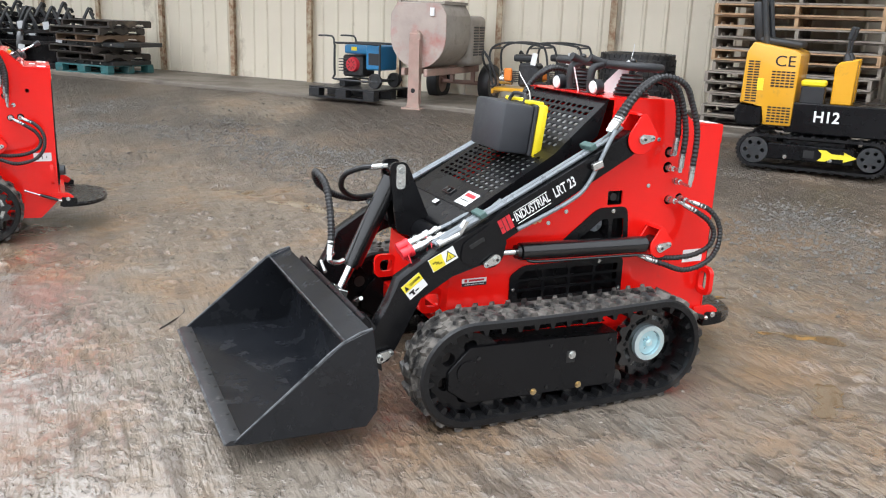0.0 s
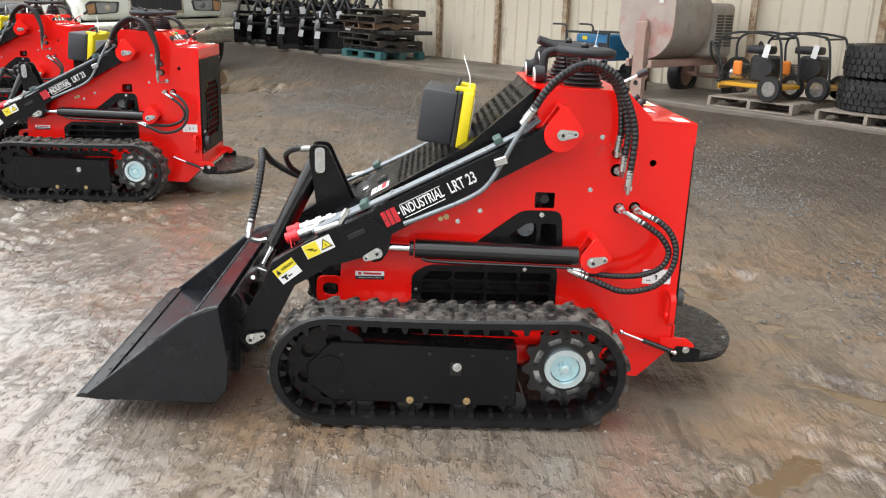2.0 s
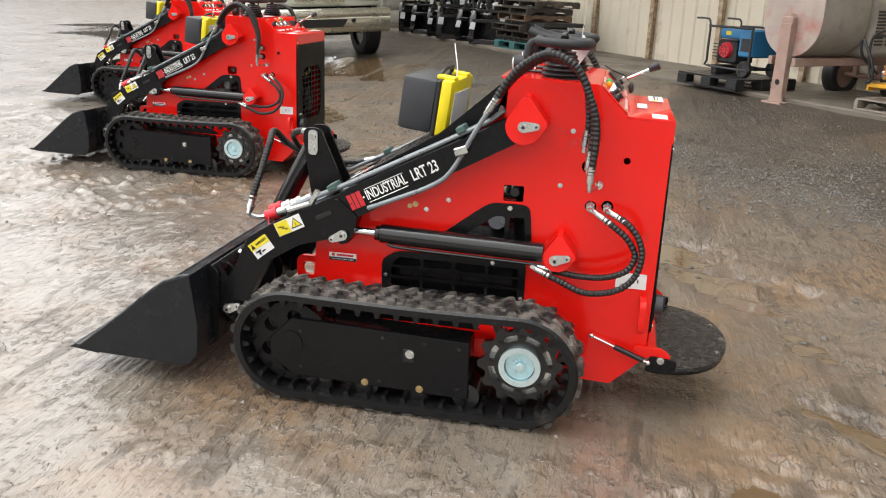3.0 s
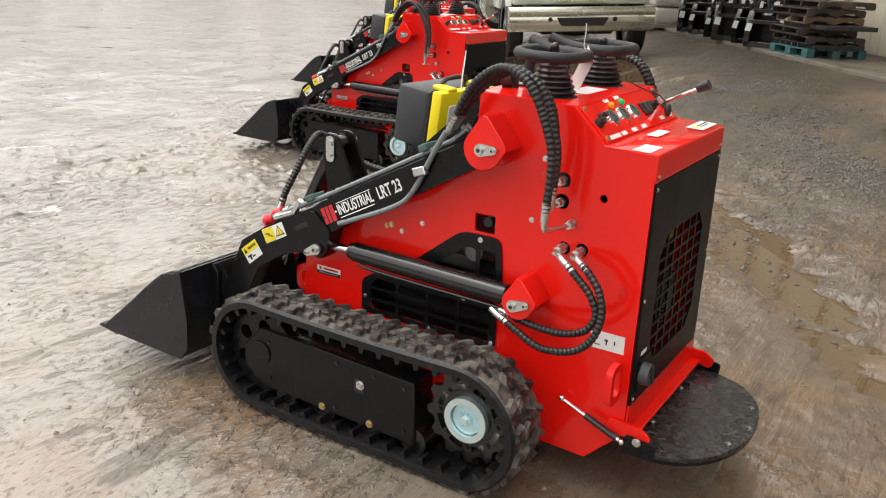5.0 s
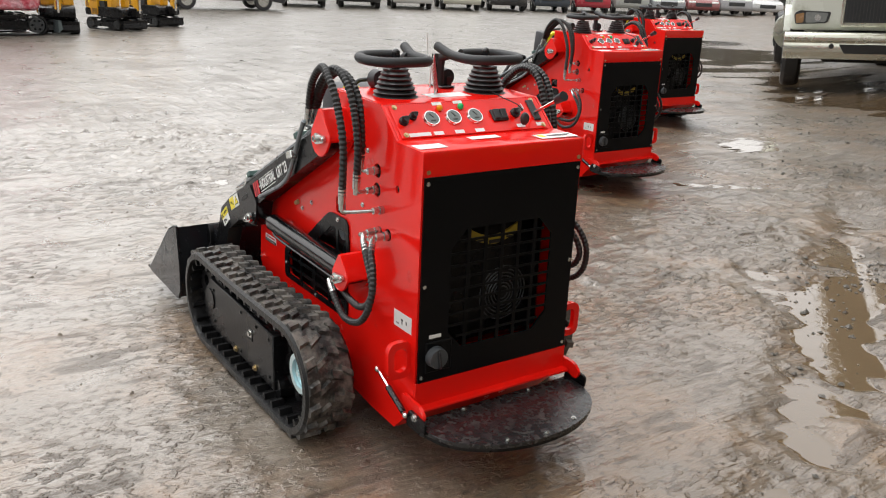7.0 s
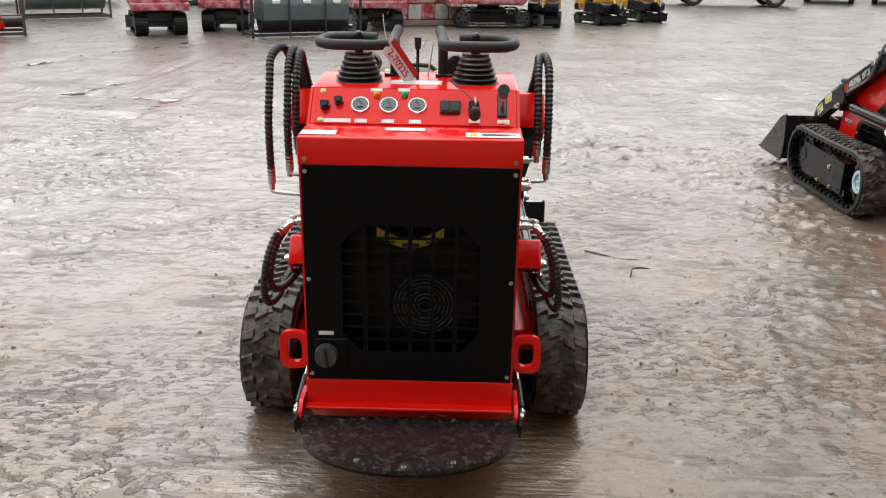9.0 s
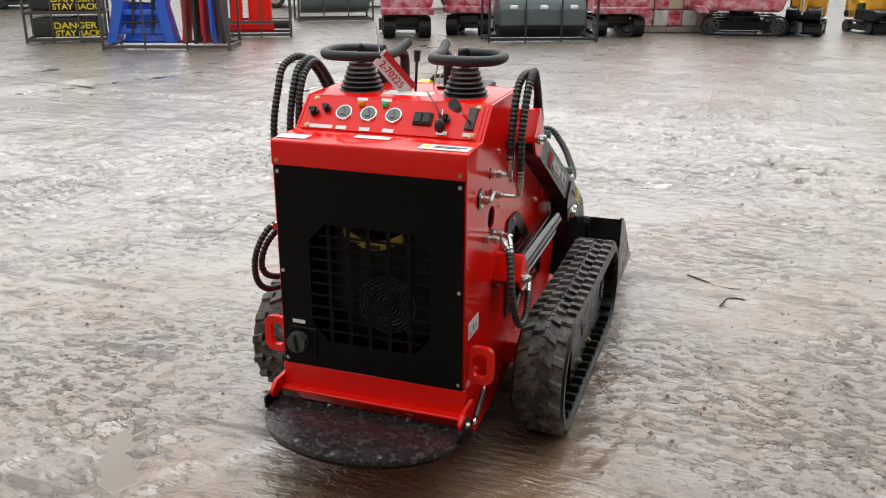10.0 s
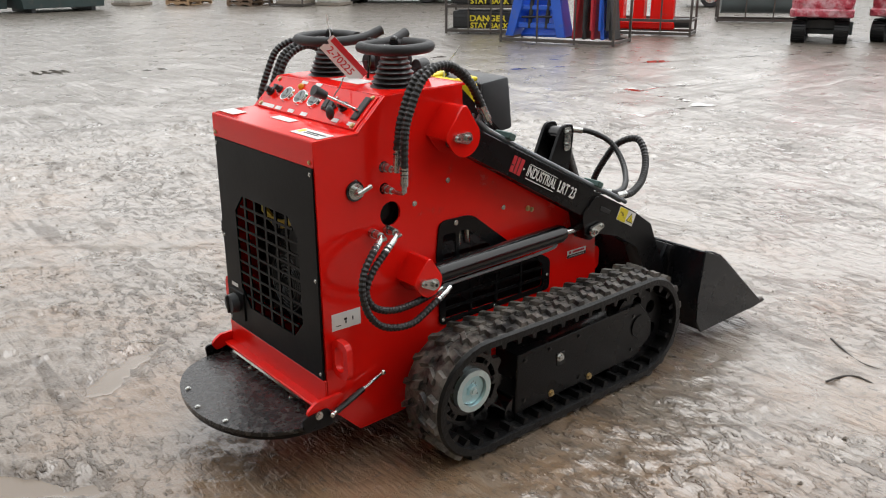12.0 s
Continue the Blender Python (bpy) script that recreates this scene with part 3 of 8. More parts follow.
def hose(parent, pts, r=0.0115, rib=0.16, ferr=True, name="hose"):
    h = part(name, tube(pts, r, 0.007, 10, rib=rib, every=1), HOSE, parent, smooth=25)
    if ferr:
        for a, b in ((pts[0], pts[1]), (pts[-1], pts[-2])):
            a, b = Vector(a), Vector(b)
            d = (b - a).normalized()
            bm = bmesh.new()
            cyl(bm, a - d * 0.025, a + d * 0.030, r * 1.2, seg=12)
            cyl(bm, a - d * 0.045, a - d * 0.022, r * 0.85, seg=6)
            part("ferrule", bm, ZINC, h)
    return h


# extra pale: sky reflected below the hood's holes is put into this plate's colour
SHROUD = material("dull_aluminium_shroud", (0.62, 0.62, 0.62), 0.35, metal=0.2, var=0.2, scale=9)
SCREENB = material("flat_black_screen_paint", (0.0030, 0.0033, 0.0040), 0.36, var=0.3, scale=6, spec=0.14, bump=0.03, bscale=60)
GUARD = material("grey_fan_guard_wire", (0.06, 0.065, 0.07), 0.35, metal=0.4)
CAPGREY = material("grey_filler_cap_plastic", (0.055, 0.06, 0.066), 0.4, var=0.15, scale=20)
BELLOWS = material("black_bellows_rubber", (0.007, 0.007, 0.0075), 0.38, var=0.2, scale=30)
BANDY = material("faded_yellow_band", (0.42, 0.30, 0.025), 0.5)
TRI_L = rounded([(-0.20, 0.60), (-0.03, 0.722), (0.085, 0.722), (0.098, 0.60)], 0.025)
GRILLE_L = rounded([(-0.40, 0.385), (-0.40, 0.478), (-0.35, 0.51), (0.085, 0.51), (0.085, 0.385)], 0.02)


def loader():
    T = thing("compact_loader", pose(2.0, 3.1, 0), "red and black stand-on tracked compact loader with front bucket", "loader", "row of loaders")
    # body shell
    outline = [(0.552, 1.06), (0.40, 1.068), (0.30, 1.163), (0.0, 1.172), (-0.008, 1.02), (-0.56, 0.69), (-0.685, 0.545), (-0.70, 0.36), (-0.60, 0.20),
               (0.28, 0.105), (0.43, 0.10), (0.545, 0.215)]
    body = None
    for s in (-1, 1):
        holes = [TRI_L, GRILLE_L]
        if s < 0:
            holes.append(rounded([(0.003, 0.745), (0.003, 0.803), (0.074, 0.803), (0.074, 0.745)], 0.006, 2))
            holes += [ring2(0.287, 0.952, 0.023), ring2(0.287, 0.889, 0.023), ring2(0.306, 0.752, 0.020), ring2(0.362, 0.757, 0.020)]
        else:
            holes += [ring2(0.290, 0.802, 0.039), ring2(0.31, 0.952, 0.018), ring2(0.31, 0.885, 0.018)]
        holes.append(ring2(0.413, 0.918, 0.012))
        bm = bmesh.new()
        pierced(bm, outline, holes, 0.315 * s, 0.307 * s)
        part("side_panel", bm, RED, T)
        # dark lattice behind the openings
        bm = bmesh.new()
        out = [(-0.43, 0.37), (-0.43, 0.49), (-0.37, 0.525), (0.10, 0.525), (0.10, 0.37)]
        cells = []
        for i in range(4):
            for j in range(3):
                x0, z0 = -0.395 + i * 0.120, 0.389 + j * 0.041
                cells.append(rounded([(x0 + (0.03 if j == 2 and i == 0 else 0), z0 + 0.031), (x0 + 0.110, z0 + 0.031), (x0 + 0.110, z0), (x0, z0)], 0.008, 2))
        pierced(bm, rounded(out, 0.022), cells, 0.3225 * s, 0.3165 * s)
        part("side_grille", bm, BLACK, T, "black punched side grille")
        for q in ((-0.415, 0.43), (-0.15, 0.378), (0.088, 0.39), (-0.02, 0.516)):
            bolt(T, (q[0], 0.323 * s, q[1]), (0, s, 0), 0.005)
        bm = bmesh.new()
        out = rounded([(-0.235, 0.588), (-0.04, 0.737), (0.10, 0.737), (0.115, 0.588)], 0.03)
        pierced(bm, out, [rounded([(-0.135, 0.605), (-0.02, 0.69), (0.015, 0.69), (0.015, 0.605)], 0.015), rounded([(0.03, 0.605), (0.03, 0.69), (0.085, 0.69), (0.09, 0.605)], 0.012)],
                0.3215 * s, 0.3165 * s)
        part("window_plate", bm, BLACK, T, "black plate round the side opening")
        bolt(T, (0.03, 0.322 * s, 0.722), (0, s, 0), 0.006)
        # boxed pivots of arm and cylinder
        for px, pz, k_ in ((0.069, 1.024, 1.0), (0.213, 0.583, 0.80)):
            bm = bmesh.new()
            ring = []
            for i in range(13):
                t = radians(160 + 165 * i / 12)
                ring.append((px + 0.062 * k_ * math.cos(t), pz + 0.062 * k_ * math.sin(t)))
            tail = [(px + a_ * k_, pz + b_ * k_) for a_, b_ in ((0.078, 0.004), (0.074, 0.020), (0.012, 0.096), (-0.006, 0.098))]
            ring += tail
            prism(bm, ring, 0.405 * s, 0.413 * s, bevel=0.002)
            wall = tail + [(p[0] - 0.008, p[1] - 0.008) for p in tail[::-1]]
            prism(bm, wall, 0.315 * s, 0.407 * s)
            prism(bm, ring, 0.322 * s, 0.330 * s, bevel=0.002)
            part("pivot_bracket", bm, RED, T)
        flag_pin(T, (0.069, 1.024), s, 5)
        flag_pin(T, (0.205, 0.578), s, 15)
        # lifting eye at the rear edge
        bm = bmesh.new()
        ring_o = rounded([(0.315 * s, 0.33), (0.40 * s, 0.33), (0.40 * s, 0.455), (0.315 * s, 0.455)], 0.035, 6)
        ring_i = rounded([(0.332 * s, 0.352), (0.378 * s, 0.352), (0.378 * s, 0.432), (0.332 * s, 0.432)], 0.025, 6)
        pierced(bm, ring_o, [ring_i], 0.505, 0.525, "x")
        part("tie_down_eye", bm, RED, T)
        for q in ((0.226, 1.006), (0.197, 0.817), (-0.191, 0.731), (0.06, 0.87) if s > 0 else (-0.27, 0.69)):
            bolt(T, (q[0], 0.316 * s, q[1]), (0, s, 0), 0.006)
        bolt(T, (-0.311, 0.316 * s, 0.705), (0, s, 0), 0.007, BRASS)
        bolt(T, (-0.331, 0.316 * s, 0.697), (0, s, 0), 0.006, BRASS)
        # stickers on the panel
        xs = (1, 0, 0) if s < 0 else (-1, 0, 0)
        sticker(T, (-0.583, 0.3155 * s, 0.478), xs, (0, 0, 1), 0.105, 0.030, WHITE, marks=((0.0, 0.0, 1.0, 0.42, INK), (0.1, 0.55, 0.2, 0.9, LABELRED), (0.28, 0.6, 0.9, 0.85, LABELRED), (0.1, 0.15, 0.9, 0.28, WHITE)))
        sticker(T, (0.468, 0.3155 * s, 0.498), xs, (0, 0, 1), 0.105, 0.055, WHITE, marks=((0.42, 0.52, 0.52, 0.62, INK), (0.46, 0.30, 0.50, 0.55, INK), (0.14, 0.22, 0.30, 0.27, INK), (0.70, 0.40, 0.74, 0.62, INK)))
    # nose, belly and back
    for pts, nm in (([(-0.70, 0.36), (-0.60, 0.20), (-0.592, 0.206), (-0.69, 0.36), (-0.676, 0.545), (-0.685, 0.545)], "nose_plate"),
                    ([(-0.60, 0.20), (0.28, 0.105), (0.43, 0.10), (0.43, 0.108), (0.28, 0.113), (-0.60, 0.208)], "belly_plate"),
                    ([(0.43, 0.10), (0.545, 0.215), (0.537, 0.215), (0.425, 0.108)], "tail_plate")):
        bm = bmesh.new()
        prism(bm, pts, -0.3065, 0.3065)
        part(nm, bm, RED, T)
    bm = bmesh.new()
    prism(bm, [(-0.02, 1.165), (0.30, 1.155), (0.302, 1.163), (0.298, 1.1645), (0.0, 1.174), (-0.03, 1.172)], -0.306, 0.306)
    top = part("top_plate", bm, RED, T)
    bm = bmesh.new()
    prism(bm, [(0.40, 1.068), (0.30, 1.163), (0.294, 1.158), (0.395, 1.062)], -0.306, 0.306, bevel=0.0015)
    part("dash_panel", bm, RED, T)
    bm = bmesh.new()
    prism(bm, [(0.398, 1.060), (0.398, 1.0685), (0.553, 1.0625), (0.556, 1.056), (0.556, 0.984), (0.549, 0.984), (0.549, 1.054)], -0.3165, 0.3165, bevel=0.0015)
    part("rear_cap", bm, RED, T)
    bm = bmesh.new()
    box(bm, (0.552, 0, 0.268), (0.008, 0.633, 0.09), bevel=0.002)
    box(bm, (0.570, 0, 0.228), (0.034, 0.633, 0.010), bevel=0.002)
    part("rear_sill", bm, RED, T)
    # rear screen with its window of bars
    oct_ = [(-0.20, 0.47), (-0.20, 0.75), (-0.145, 0.808), (0.15, 0.808), (0.205, 0.75), (0.205, 0.47), (0.15, 0.41), (-0.145, 0.41)]
    bm = bmesh.new()
    pierced(bm, [(-0.308, 0.314), (-0.308, 0.983), (0.308, 0.983), (0.308, 0.314)], [oct_], 0.550, 0.557, "x")
    screen = part("rear_screen", bm, SCREENB, T, "flat black rear screen")
    for k in range(5):
        bm = bmesh.new()
        box(bm, (0.5525, -0.133 + 0.067 * k, 0.609), (0.005, 0.013, 0.40))
        part("bar", bm, SCREENB, screen, smooth=0)
    for k in range(9):
        z = 0.45 + 0.040 * k
        half = 0.203 if 0.46 < z < 0.76 else 0.17
        bm = bmesh.new()
        box(bm, (0.5535, 0.0025, z), (0.004, 2 * half, 0.008))
        part("bar", bm, SCREENB, screen, smooth=0)
    for y in (-0.297, 0.297):
        for z in (0.332, 0.64, 0.965):
            bolt(T, (0.557, y, z), (1, 0, 0), 0.0045)
        bolt(T, (0.557, y, 1.0), (1, 0, 0), 0.0045, BRASS)
    # engine bay: dark block, fan and yellow band
    bm = bmesh.new()
    box(bm, (0.25, 0.0, 0.62), (0.42, 0.57, 0.56), bevel=0.04)
    box(bm, (-0.2, 0, 0.45), (0.7, 0.50, 0.34), bevel=0.03)
    box(bm, (0.1, -0.2, 0.70), (0.12, 0.12, 0.12), bevel=0.02)
    part("engine", bm, BLACK, T)
    bm = bmesh.new()
    cyl(bm, (-0.02, -0.275, 0.66), (-0.02, -0.19, 0.66), 0.032, seg=20)
    part("pump", bm, PIPE, T)
    bm = bmesh.new()
    cyl(bm, (0.04, -0.30, 0.775), (0.04, -0.19, 0.775), 0.016, seg=14)
    part("hose_stub", bm, HOSE, T)
    for x in (-0.05, -0.01):
        bm = bmesh.new()
        cyl(bm, (x, 0.285, 0.63), (x, 0.285, 0.71), 0.012, seg=10)
        part("fitting", bm, ZINC, T)
    for rr in (0.022, 0.034, 0.046, 0.058, 0.070, 0.082, 0.094):
        bm = tube([(0.515, 0.045 + rr * math.cos(2 * math.pi * i / 16), 0.55 + rr * math.sin(2 * math.pi * i / 16)) for i in range(16)], 0.0022, 0.012, 6, True)
        part("fan_guard_ring", bm, GUARD, T)
    pts = [(0.50, -0.10 + 0.022 * i, 0.775 - 0.035 * math.sin(math.pi * i / 9)) for i in range(10)]
    bm = bmesh.new()
    prism(bm, [(p[1], p[2] + 0.014) for p in pts] + [(p[1], p[2] - 0.014) for p in pts[::-1]], 0.502, 0.512, "x")
    part("engine_band", bm, BANDY, T, "yellow lettered engine band")
    bm = bmesh.new()
    box(bm, (0.5165, 0.0, 0.737), (0.003, 0.05, 0.012))
    box(bm, (0.5165, -0.06, 0.746), (0.003, 0.03, 0.006))
    box(bm, (0.5165, 0.06, 0.746), (0.003, 0.03, 0.006))
    part("print_mark", bm, INK, T)
    # filler
    bm = bmesh.new()
    box(bm, (0.558, -0.235, 0.398), (0.008, 0.10, 0.105), bevel=0.003)
    part("filler_plate", bm, SCREENB, T)
    bm = bmesh.new()
    cyl(bm, (0.560, -0.250, 0.400), (0.588, -0.250, 0.400), 0.036, 0.033, seg=24)
    cap_ = part("filler_cap", bm, CAPGREY, T, "grey round filler cap with a grip bar")
    bm = bmesh.new()
    box(bm, (0.590, -0.250, 0.400), (0.014, 0.010, 0.062), rot=(8, 0, 0), bevel=0.003)
    part("grip_bar", bm, CASE, cap_)
    sticker(T, (0.5575, -0.25, 0.468), (0, 1, 0), (0, 0, 1), 0.045, 0.012, WHITE)
    # dash: gauges, lamps, switches
    dn, dx = Vector((0.689, 0, 0.725)).normalized(), Vector((0, 1, 0))
    dy = Vector((-0.725, 0, 0.689)).normalized()
    c0 = Vector((0.35, 0, 1.1155)) + dn * 0.0040

    def on_dash(u, v, h=0.0):
        return c0 + dx * u + dy * v + dn * h
    bm = bmesh.new()
    box(bm, (0, 0.0, -0.0015), (0.588, 0.128, 0.0030), bevel=0.001)
    bm.transform(basis(on_dash(0, -0.002), dx, dy))
    part("dash_plate", bm, RED, T)
    for u, v in ((-0.275, -0.054), (0.275, -0.054), (-0.275, 0.052), (0.275, 0.052)):
        bolt(T, on_dash(u, v), dn, 0.006, BRASS)
    for u in (-0.160, -0.075, 0.010):
        bm = bmesh.new()
        p = on_dash(u, 0.0)
        cyl(bm, p, p + dn * 0.008, 0.030, 0.027, seg=28)
        g = part("gauge", bm, CHROME, T, "chrome-rimmed round gauge")
        bm = bmesh.new()
        cyl(bm, p + dn * 0.006, p + dn * 0.009, 0.0235, seg=28)
        part("dial", bm, GLASSY, g)
        bm = bmesh.new()
        box(bm, (0, 0.007, 0.0), (0.003, 0.018, 0.002), rot=(0, 0, 30))
        box(bm, (0, -0.012, 0.0), (0.018, 0.004, 0.002))
        bm.transform(basis(p + dn * 0.0095, dx, dy))
        part("needle", bm, INK, g)
    for u, v, mt, nm in ((-0.113, 0.038, AMBER, "amber_lamp"), (-0.030, 0.040, GREEN, "green_lamp")):
        bm = bmesh.new()
        ball(bm, on_dash(u, v, 0.004), 0.011)
        part(nm, bm, mt, T)
        sticker(T, on_dash(u - 0.002, v + 0.02, 0.0003), dx, dy, 0.036, 0.011, WHITE)
    for u, w in ((-0.225, 0.080), (-0.155, 0.036), (-0.075, 0.036), (0.005, 0.036), (0.180, 0.034), (0.265, 0.036)):
        sticker(T, on_dash(u, -0.056 if u < 0.1 else -0.05, 0.0003), dx, dy, w, 0.013, WHITE)
    bm = bmesh.new()
    box(bm, (0, 0, 0.004), (0.062, 0.046, 0.010), bevel=0.003)
    bm.transform(basis(on_dash(0.108, -0.004), dx, dy))
    sw = part("switch_plate", bm, CASE, T)
    for k in (-1, 1):
        bm = bmesh.new()
        box(bm, (0.0145 * k, 0, 0.011), (0.025, 0.036, 0.008), rot=(8, 0, 0), bevel=0.002)
        bm.transform(basis(on_dash(0.108, -0.004), dx, dy))
        part("rocker_switch", bm, CASE, sw)
    for u, v, r in ((-0.265, -0.004, 0.014), (-0.225, 0.012, 0.012), (0.178, 0.0, 0.016)):
        bm = bmesh.new()
        cyl(bm, on_dash(u, v), on_dash(u, v, 0.008), r * 1.1, seg=18)
        cyl(bm, on_dash(u, v, 0.006), on_dash(u, v - 0.004, 0.024), r * 0.7, seg=14)
        box(bm, on_dash(u, v, 0.020), (0.008, r * 1.9, r * 1.0), bevel=0.002)
        part("dash_knob", bm, CASE, T)
    # key with a fob
    bm = bmesh.new()
    box(bm, on_dash(0.18, -0.004, 0.034), (0.022, 0.004, 0.022), rot=(0, 45, 12), bevel=0.001)
    key = part("key", bm, ZINC, T)
    part("key_cord", tube([on_dash(0.10, 0.09, 0.02), on_dash(0.135, 0.045, 0.03), on_dash(0.165, 0.005, 0.045), on_dash(0.178, -0.02, 0.04)], 0.0018, 0.02, 6), INK, T)
    bm = bmesh.new()
    ball(bm, on_dash(0.18, -0.045, 0.03), 0.018, (0.6, 1, 1.2))
    part("key_fob", bm, CASE, key)
    # throttle lever in its slot
    bm = bmesh.new()
    box(bm, (0, 0, 0.003), (0.030, 0.085, 0.008), bevel=0.003)
    bm.transform(basis(on_dash(0.262, 0.008), dx, dy))
    part("lever_slot", bm, CASE, T)
    a, b = on_dash(0.262, -0.002, 0.0), Vector((0.479, 0.258, 1.181))
    bm = bmesh.new()
    cyl(bm, a, b, 0.0055, seg=10)
    lev = part("throttle_lever", bm, CHROME, T)
    d = (b - a).normalized()
    bm = bmesh.new()
    cyl(bm, b - d * 0.012, b + d * 0.030, 0.013, 0.017, seg=12)
    part("lever_knob", bm, CASE, lev)
    # labels on the ledge
    ledge = lambda x, y: (x, y, 1.0690 - 0.0375 * (x - 0.40) + 0.0008)
    lx, ly = (0, 1, 0), (-1, 0, 0.0375)
    sticker(T, ledge(0.505, -0.262), lx, ly, 0.10, 0.050, WHITE)
    sticker(T, ledge(0.450, -0.02), lx, ly, 0.115, 0.035, WHITE)
    sticker(T, ledge(0.505, 0.232), lx, ly, 0.155, 0.055, WHITE, marks=((0.08, 0.3, 0.2, 0.8, YELLOWLAB), (0.3, 0.55, 0.92, 0.65, INK), (0.3, 0.35, 0.8, 0.42, INK)))
    sticker(T, (0.20, 0.0, 1.1668 + 0.0005), lx, (-1, 0, 0.03), 0.16, 0.07, WHITE)
    # bellows and steering loops
    for s in (-1, 1):
        cy_ = 0.183 * s
        bm = bmesh.new()
        n = 13
        rings = []
        for i in range(n):
            z = 1.166 + 0.090 * i / (n - 1)
            r = (0.080 - 0.036 * i / (n - 1)) * (1.0 if i % 2 == 0 else 0.88)
            rings.append([bm.verts.new((0.165 + r * math.cos(2 * math.pi * j / 20), cy_ + r * math.sin(2 * math.pi * j / 20), z)) for j in range(20)])
        for i in range(n - 1):
            for j in range(20):
                bm.faces.new((rings[i][j], rings[i][(j + 1) % 20], rings[i + 1][(j + 1) % 20], rings[i + 1][j]))
        bm.faces.new(rings[-1])
        part("bellows", bm, BELLOWS, T, "black ribbed rubber bellows", smooth=25)
        bm = bmesh.new()
        cyl(bm, (0.165, cy_, 1.25), (0.165, cy_, 1.305), 0.014, seg=12)
        ball(bm, (0.165, cy_, 1.308), 0.013)
        box(bm, (0.165, cy_, 1.283), (0.02, 0.16, 0.016), bevel=0.004)
        part("joystick", bm, BLACKGLOSS, T)
        i_, o_ = cy_ - 0.10 * s, cy_ + 0.115 * s
        loop = [(0.03, i_ - 0.015 * s, 1.315), (0.10, i_ - 0.005 * s, 1.292), (0.20, i_, 1.285), (0.245, i_ + 0.035 * s, 1.285), (0.255, cy_, 1.285), (0.245, o_ - 0.04 * s, 1.285),
                (0.20, o_, 1.287), (0.13, o_, 1.29), (0.09, o_ - 0.035 * s, 1.292), (0.08, cy_ + 0.01 * s, 1.293), (0.085, i_ + 0.05 * s, 1.292)]
        part("steering_loop", tube(loop, 0.0165, 0.012, 12), FOAM, T, "foam-padded steering loop")
        part("handle_post", tube([(0.085, i_ - 0.002 * s, 1.288), (0.045, i_ - 0.004 * s, 1.275), (0.035, i_ - 0.004 * s, 1.24), (0.035, i_ - 0.004 * s, 1.17)], 0.0165, 0.012, 12), FOAM, T)
        bm = bmesh.new()
        box(bm, (0.045, i_, 1.176), (0.09, 0.055, 0.008), bevel=0.002)
        part("post_foot", bm, BLACKGLOSS, T)
        # work lamp under each loop
        bm = bmesh.new()
        cyl(bm, (0.03, 0.14 * s - 0.02, 1.205), (-0.005, 0.14 * s - 0.02, 1.202), 0.028, 0.034, seg=20)
        box(bm, (0.03, 0.14 * s - 0.02, 1.180), (0.015, 0.02, 0.05))
        wl_ = part("work_lamp", bm, CASE, T)
        bm = bmesh.new()
        cyl(bm, (-0.004, 0.14 * s - 0.02, 1.202), (-0.010, 0.14 * s - 0.02, 1.2015), 0.027, 0.024, seg=20)
        part("lamp_lens", bm, LAMPGLASS, wl_)
    bm = bmesh.new()
    cyl(bm, (0.14, 0.0, 1.165), (0.125, 0.0, 1.27), 0.005, seg=8)
    lev2 = part("aux_lever", bm, BLACKGLOSS, T)
    bm = bmesh.new()
    cyl(bm, (0.125, 0.0, 1.262), (0.122, 0.0, 1.298), 0.009, 0.012, seg=12)
    part("lever_knob", bm, CASE, lev2)
    bm = bmesh.new()
    cyl(bm, (0.05, 0.03, 1.17), (0.03, 0.045, 1.27), 0.003, seg=6)
    part("cable_tie", bm, WHITE, T, "white cable tie end")
    # hinged punched hood between the arms
    bm = bmesh.new()

    def hood_plate(p0, p1, half, rows_, cols_, margin, name):
        """A plate from p0 (top) to p1 (low) with slotted holes, built in its own plane and turned into place."""
        p0, p1 = Vector((p0[0], 0, p0[1])), Vector((p1[0], 0, p1[1]))
        ln = (p1 - p0).length
        xa, ya = (p1 - p0).normalized(), Vector((0, 1, 0))
        bm2 = bmesh.new()
        holes = []
        for i in range(rows_):
            for j in range(cols_):
                cx = margin[0] + (ln - margin[0] - margin[1]) * (i + 0.5) / rows_
                cyy = -half + 0.035 + (2 * half - 0.07) * (j + 0.5) / cols_
                w, l = (ln - margin[0] - margin[1]) / rows_ * 0.58, (2 * half - 0.07) / cols_ * 0.70
                holes.append(rounded([(cx - w / 2, cyy - l / 2), (cx + w / 2, cyy - l / 2), (cx + w / 2, cyy + l / 2), (cx - w / 2, cyy + l / 2)], 0.006, 2))
        pierced(bm2, [(0, -half), (ln, -half), (ln, half), (0, half)], holes, -0.005, 0.0, "z")
        bm2.transform(basis(p0, xa, -ya))
        return part(name, bm2, BLACK, T, "black punched hood plate")
    hood_plate((-0.01, 1.165), (-0.245, 0.955), 0.285, 8, 12, (0.045, 0.03), "hood_upper")
    hood_plate((-0.245, 0.955), (-0.60, 0.745), 0.285, 10, 12, (0.03, 0.12), "hood_lower")
    for s in (-1, 1):
        bm = bmesh.new()
        prism(bm, [(-0.01, 1.16), (-0.245, 0.95), (-0.60, 0.74), (-0.60, 0.66), (-0.05, 1.02)], 0.279 * s, 0.2845 * s)
        part("hood_side", bm, BLACK, T)
    bm = bmesh.new()
    prism(bm, [(-0.60, 0.742), (-0.68, 0.68), (-0.68, 0.56), (-0.675, 0.56), (-0.672, 0.676), (-0.595, 0.735)], -0.30, 0.30)
    part("hood_front", bm, BLACK, T)
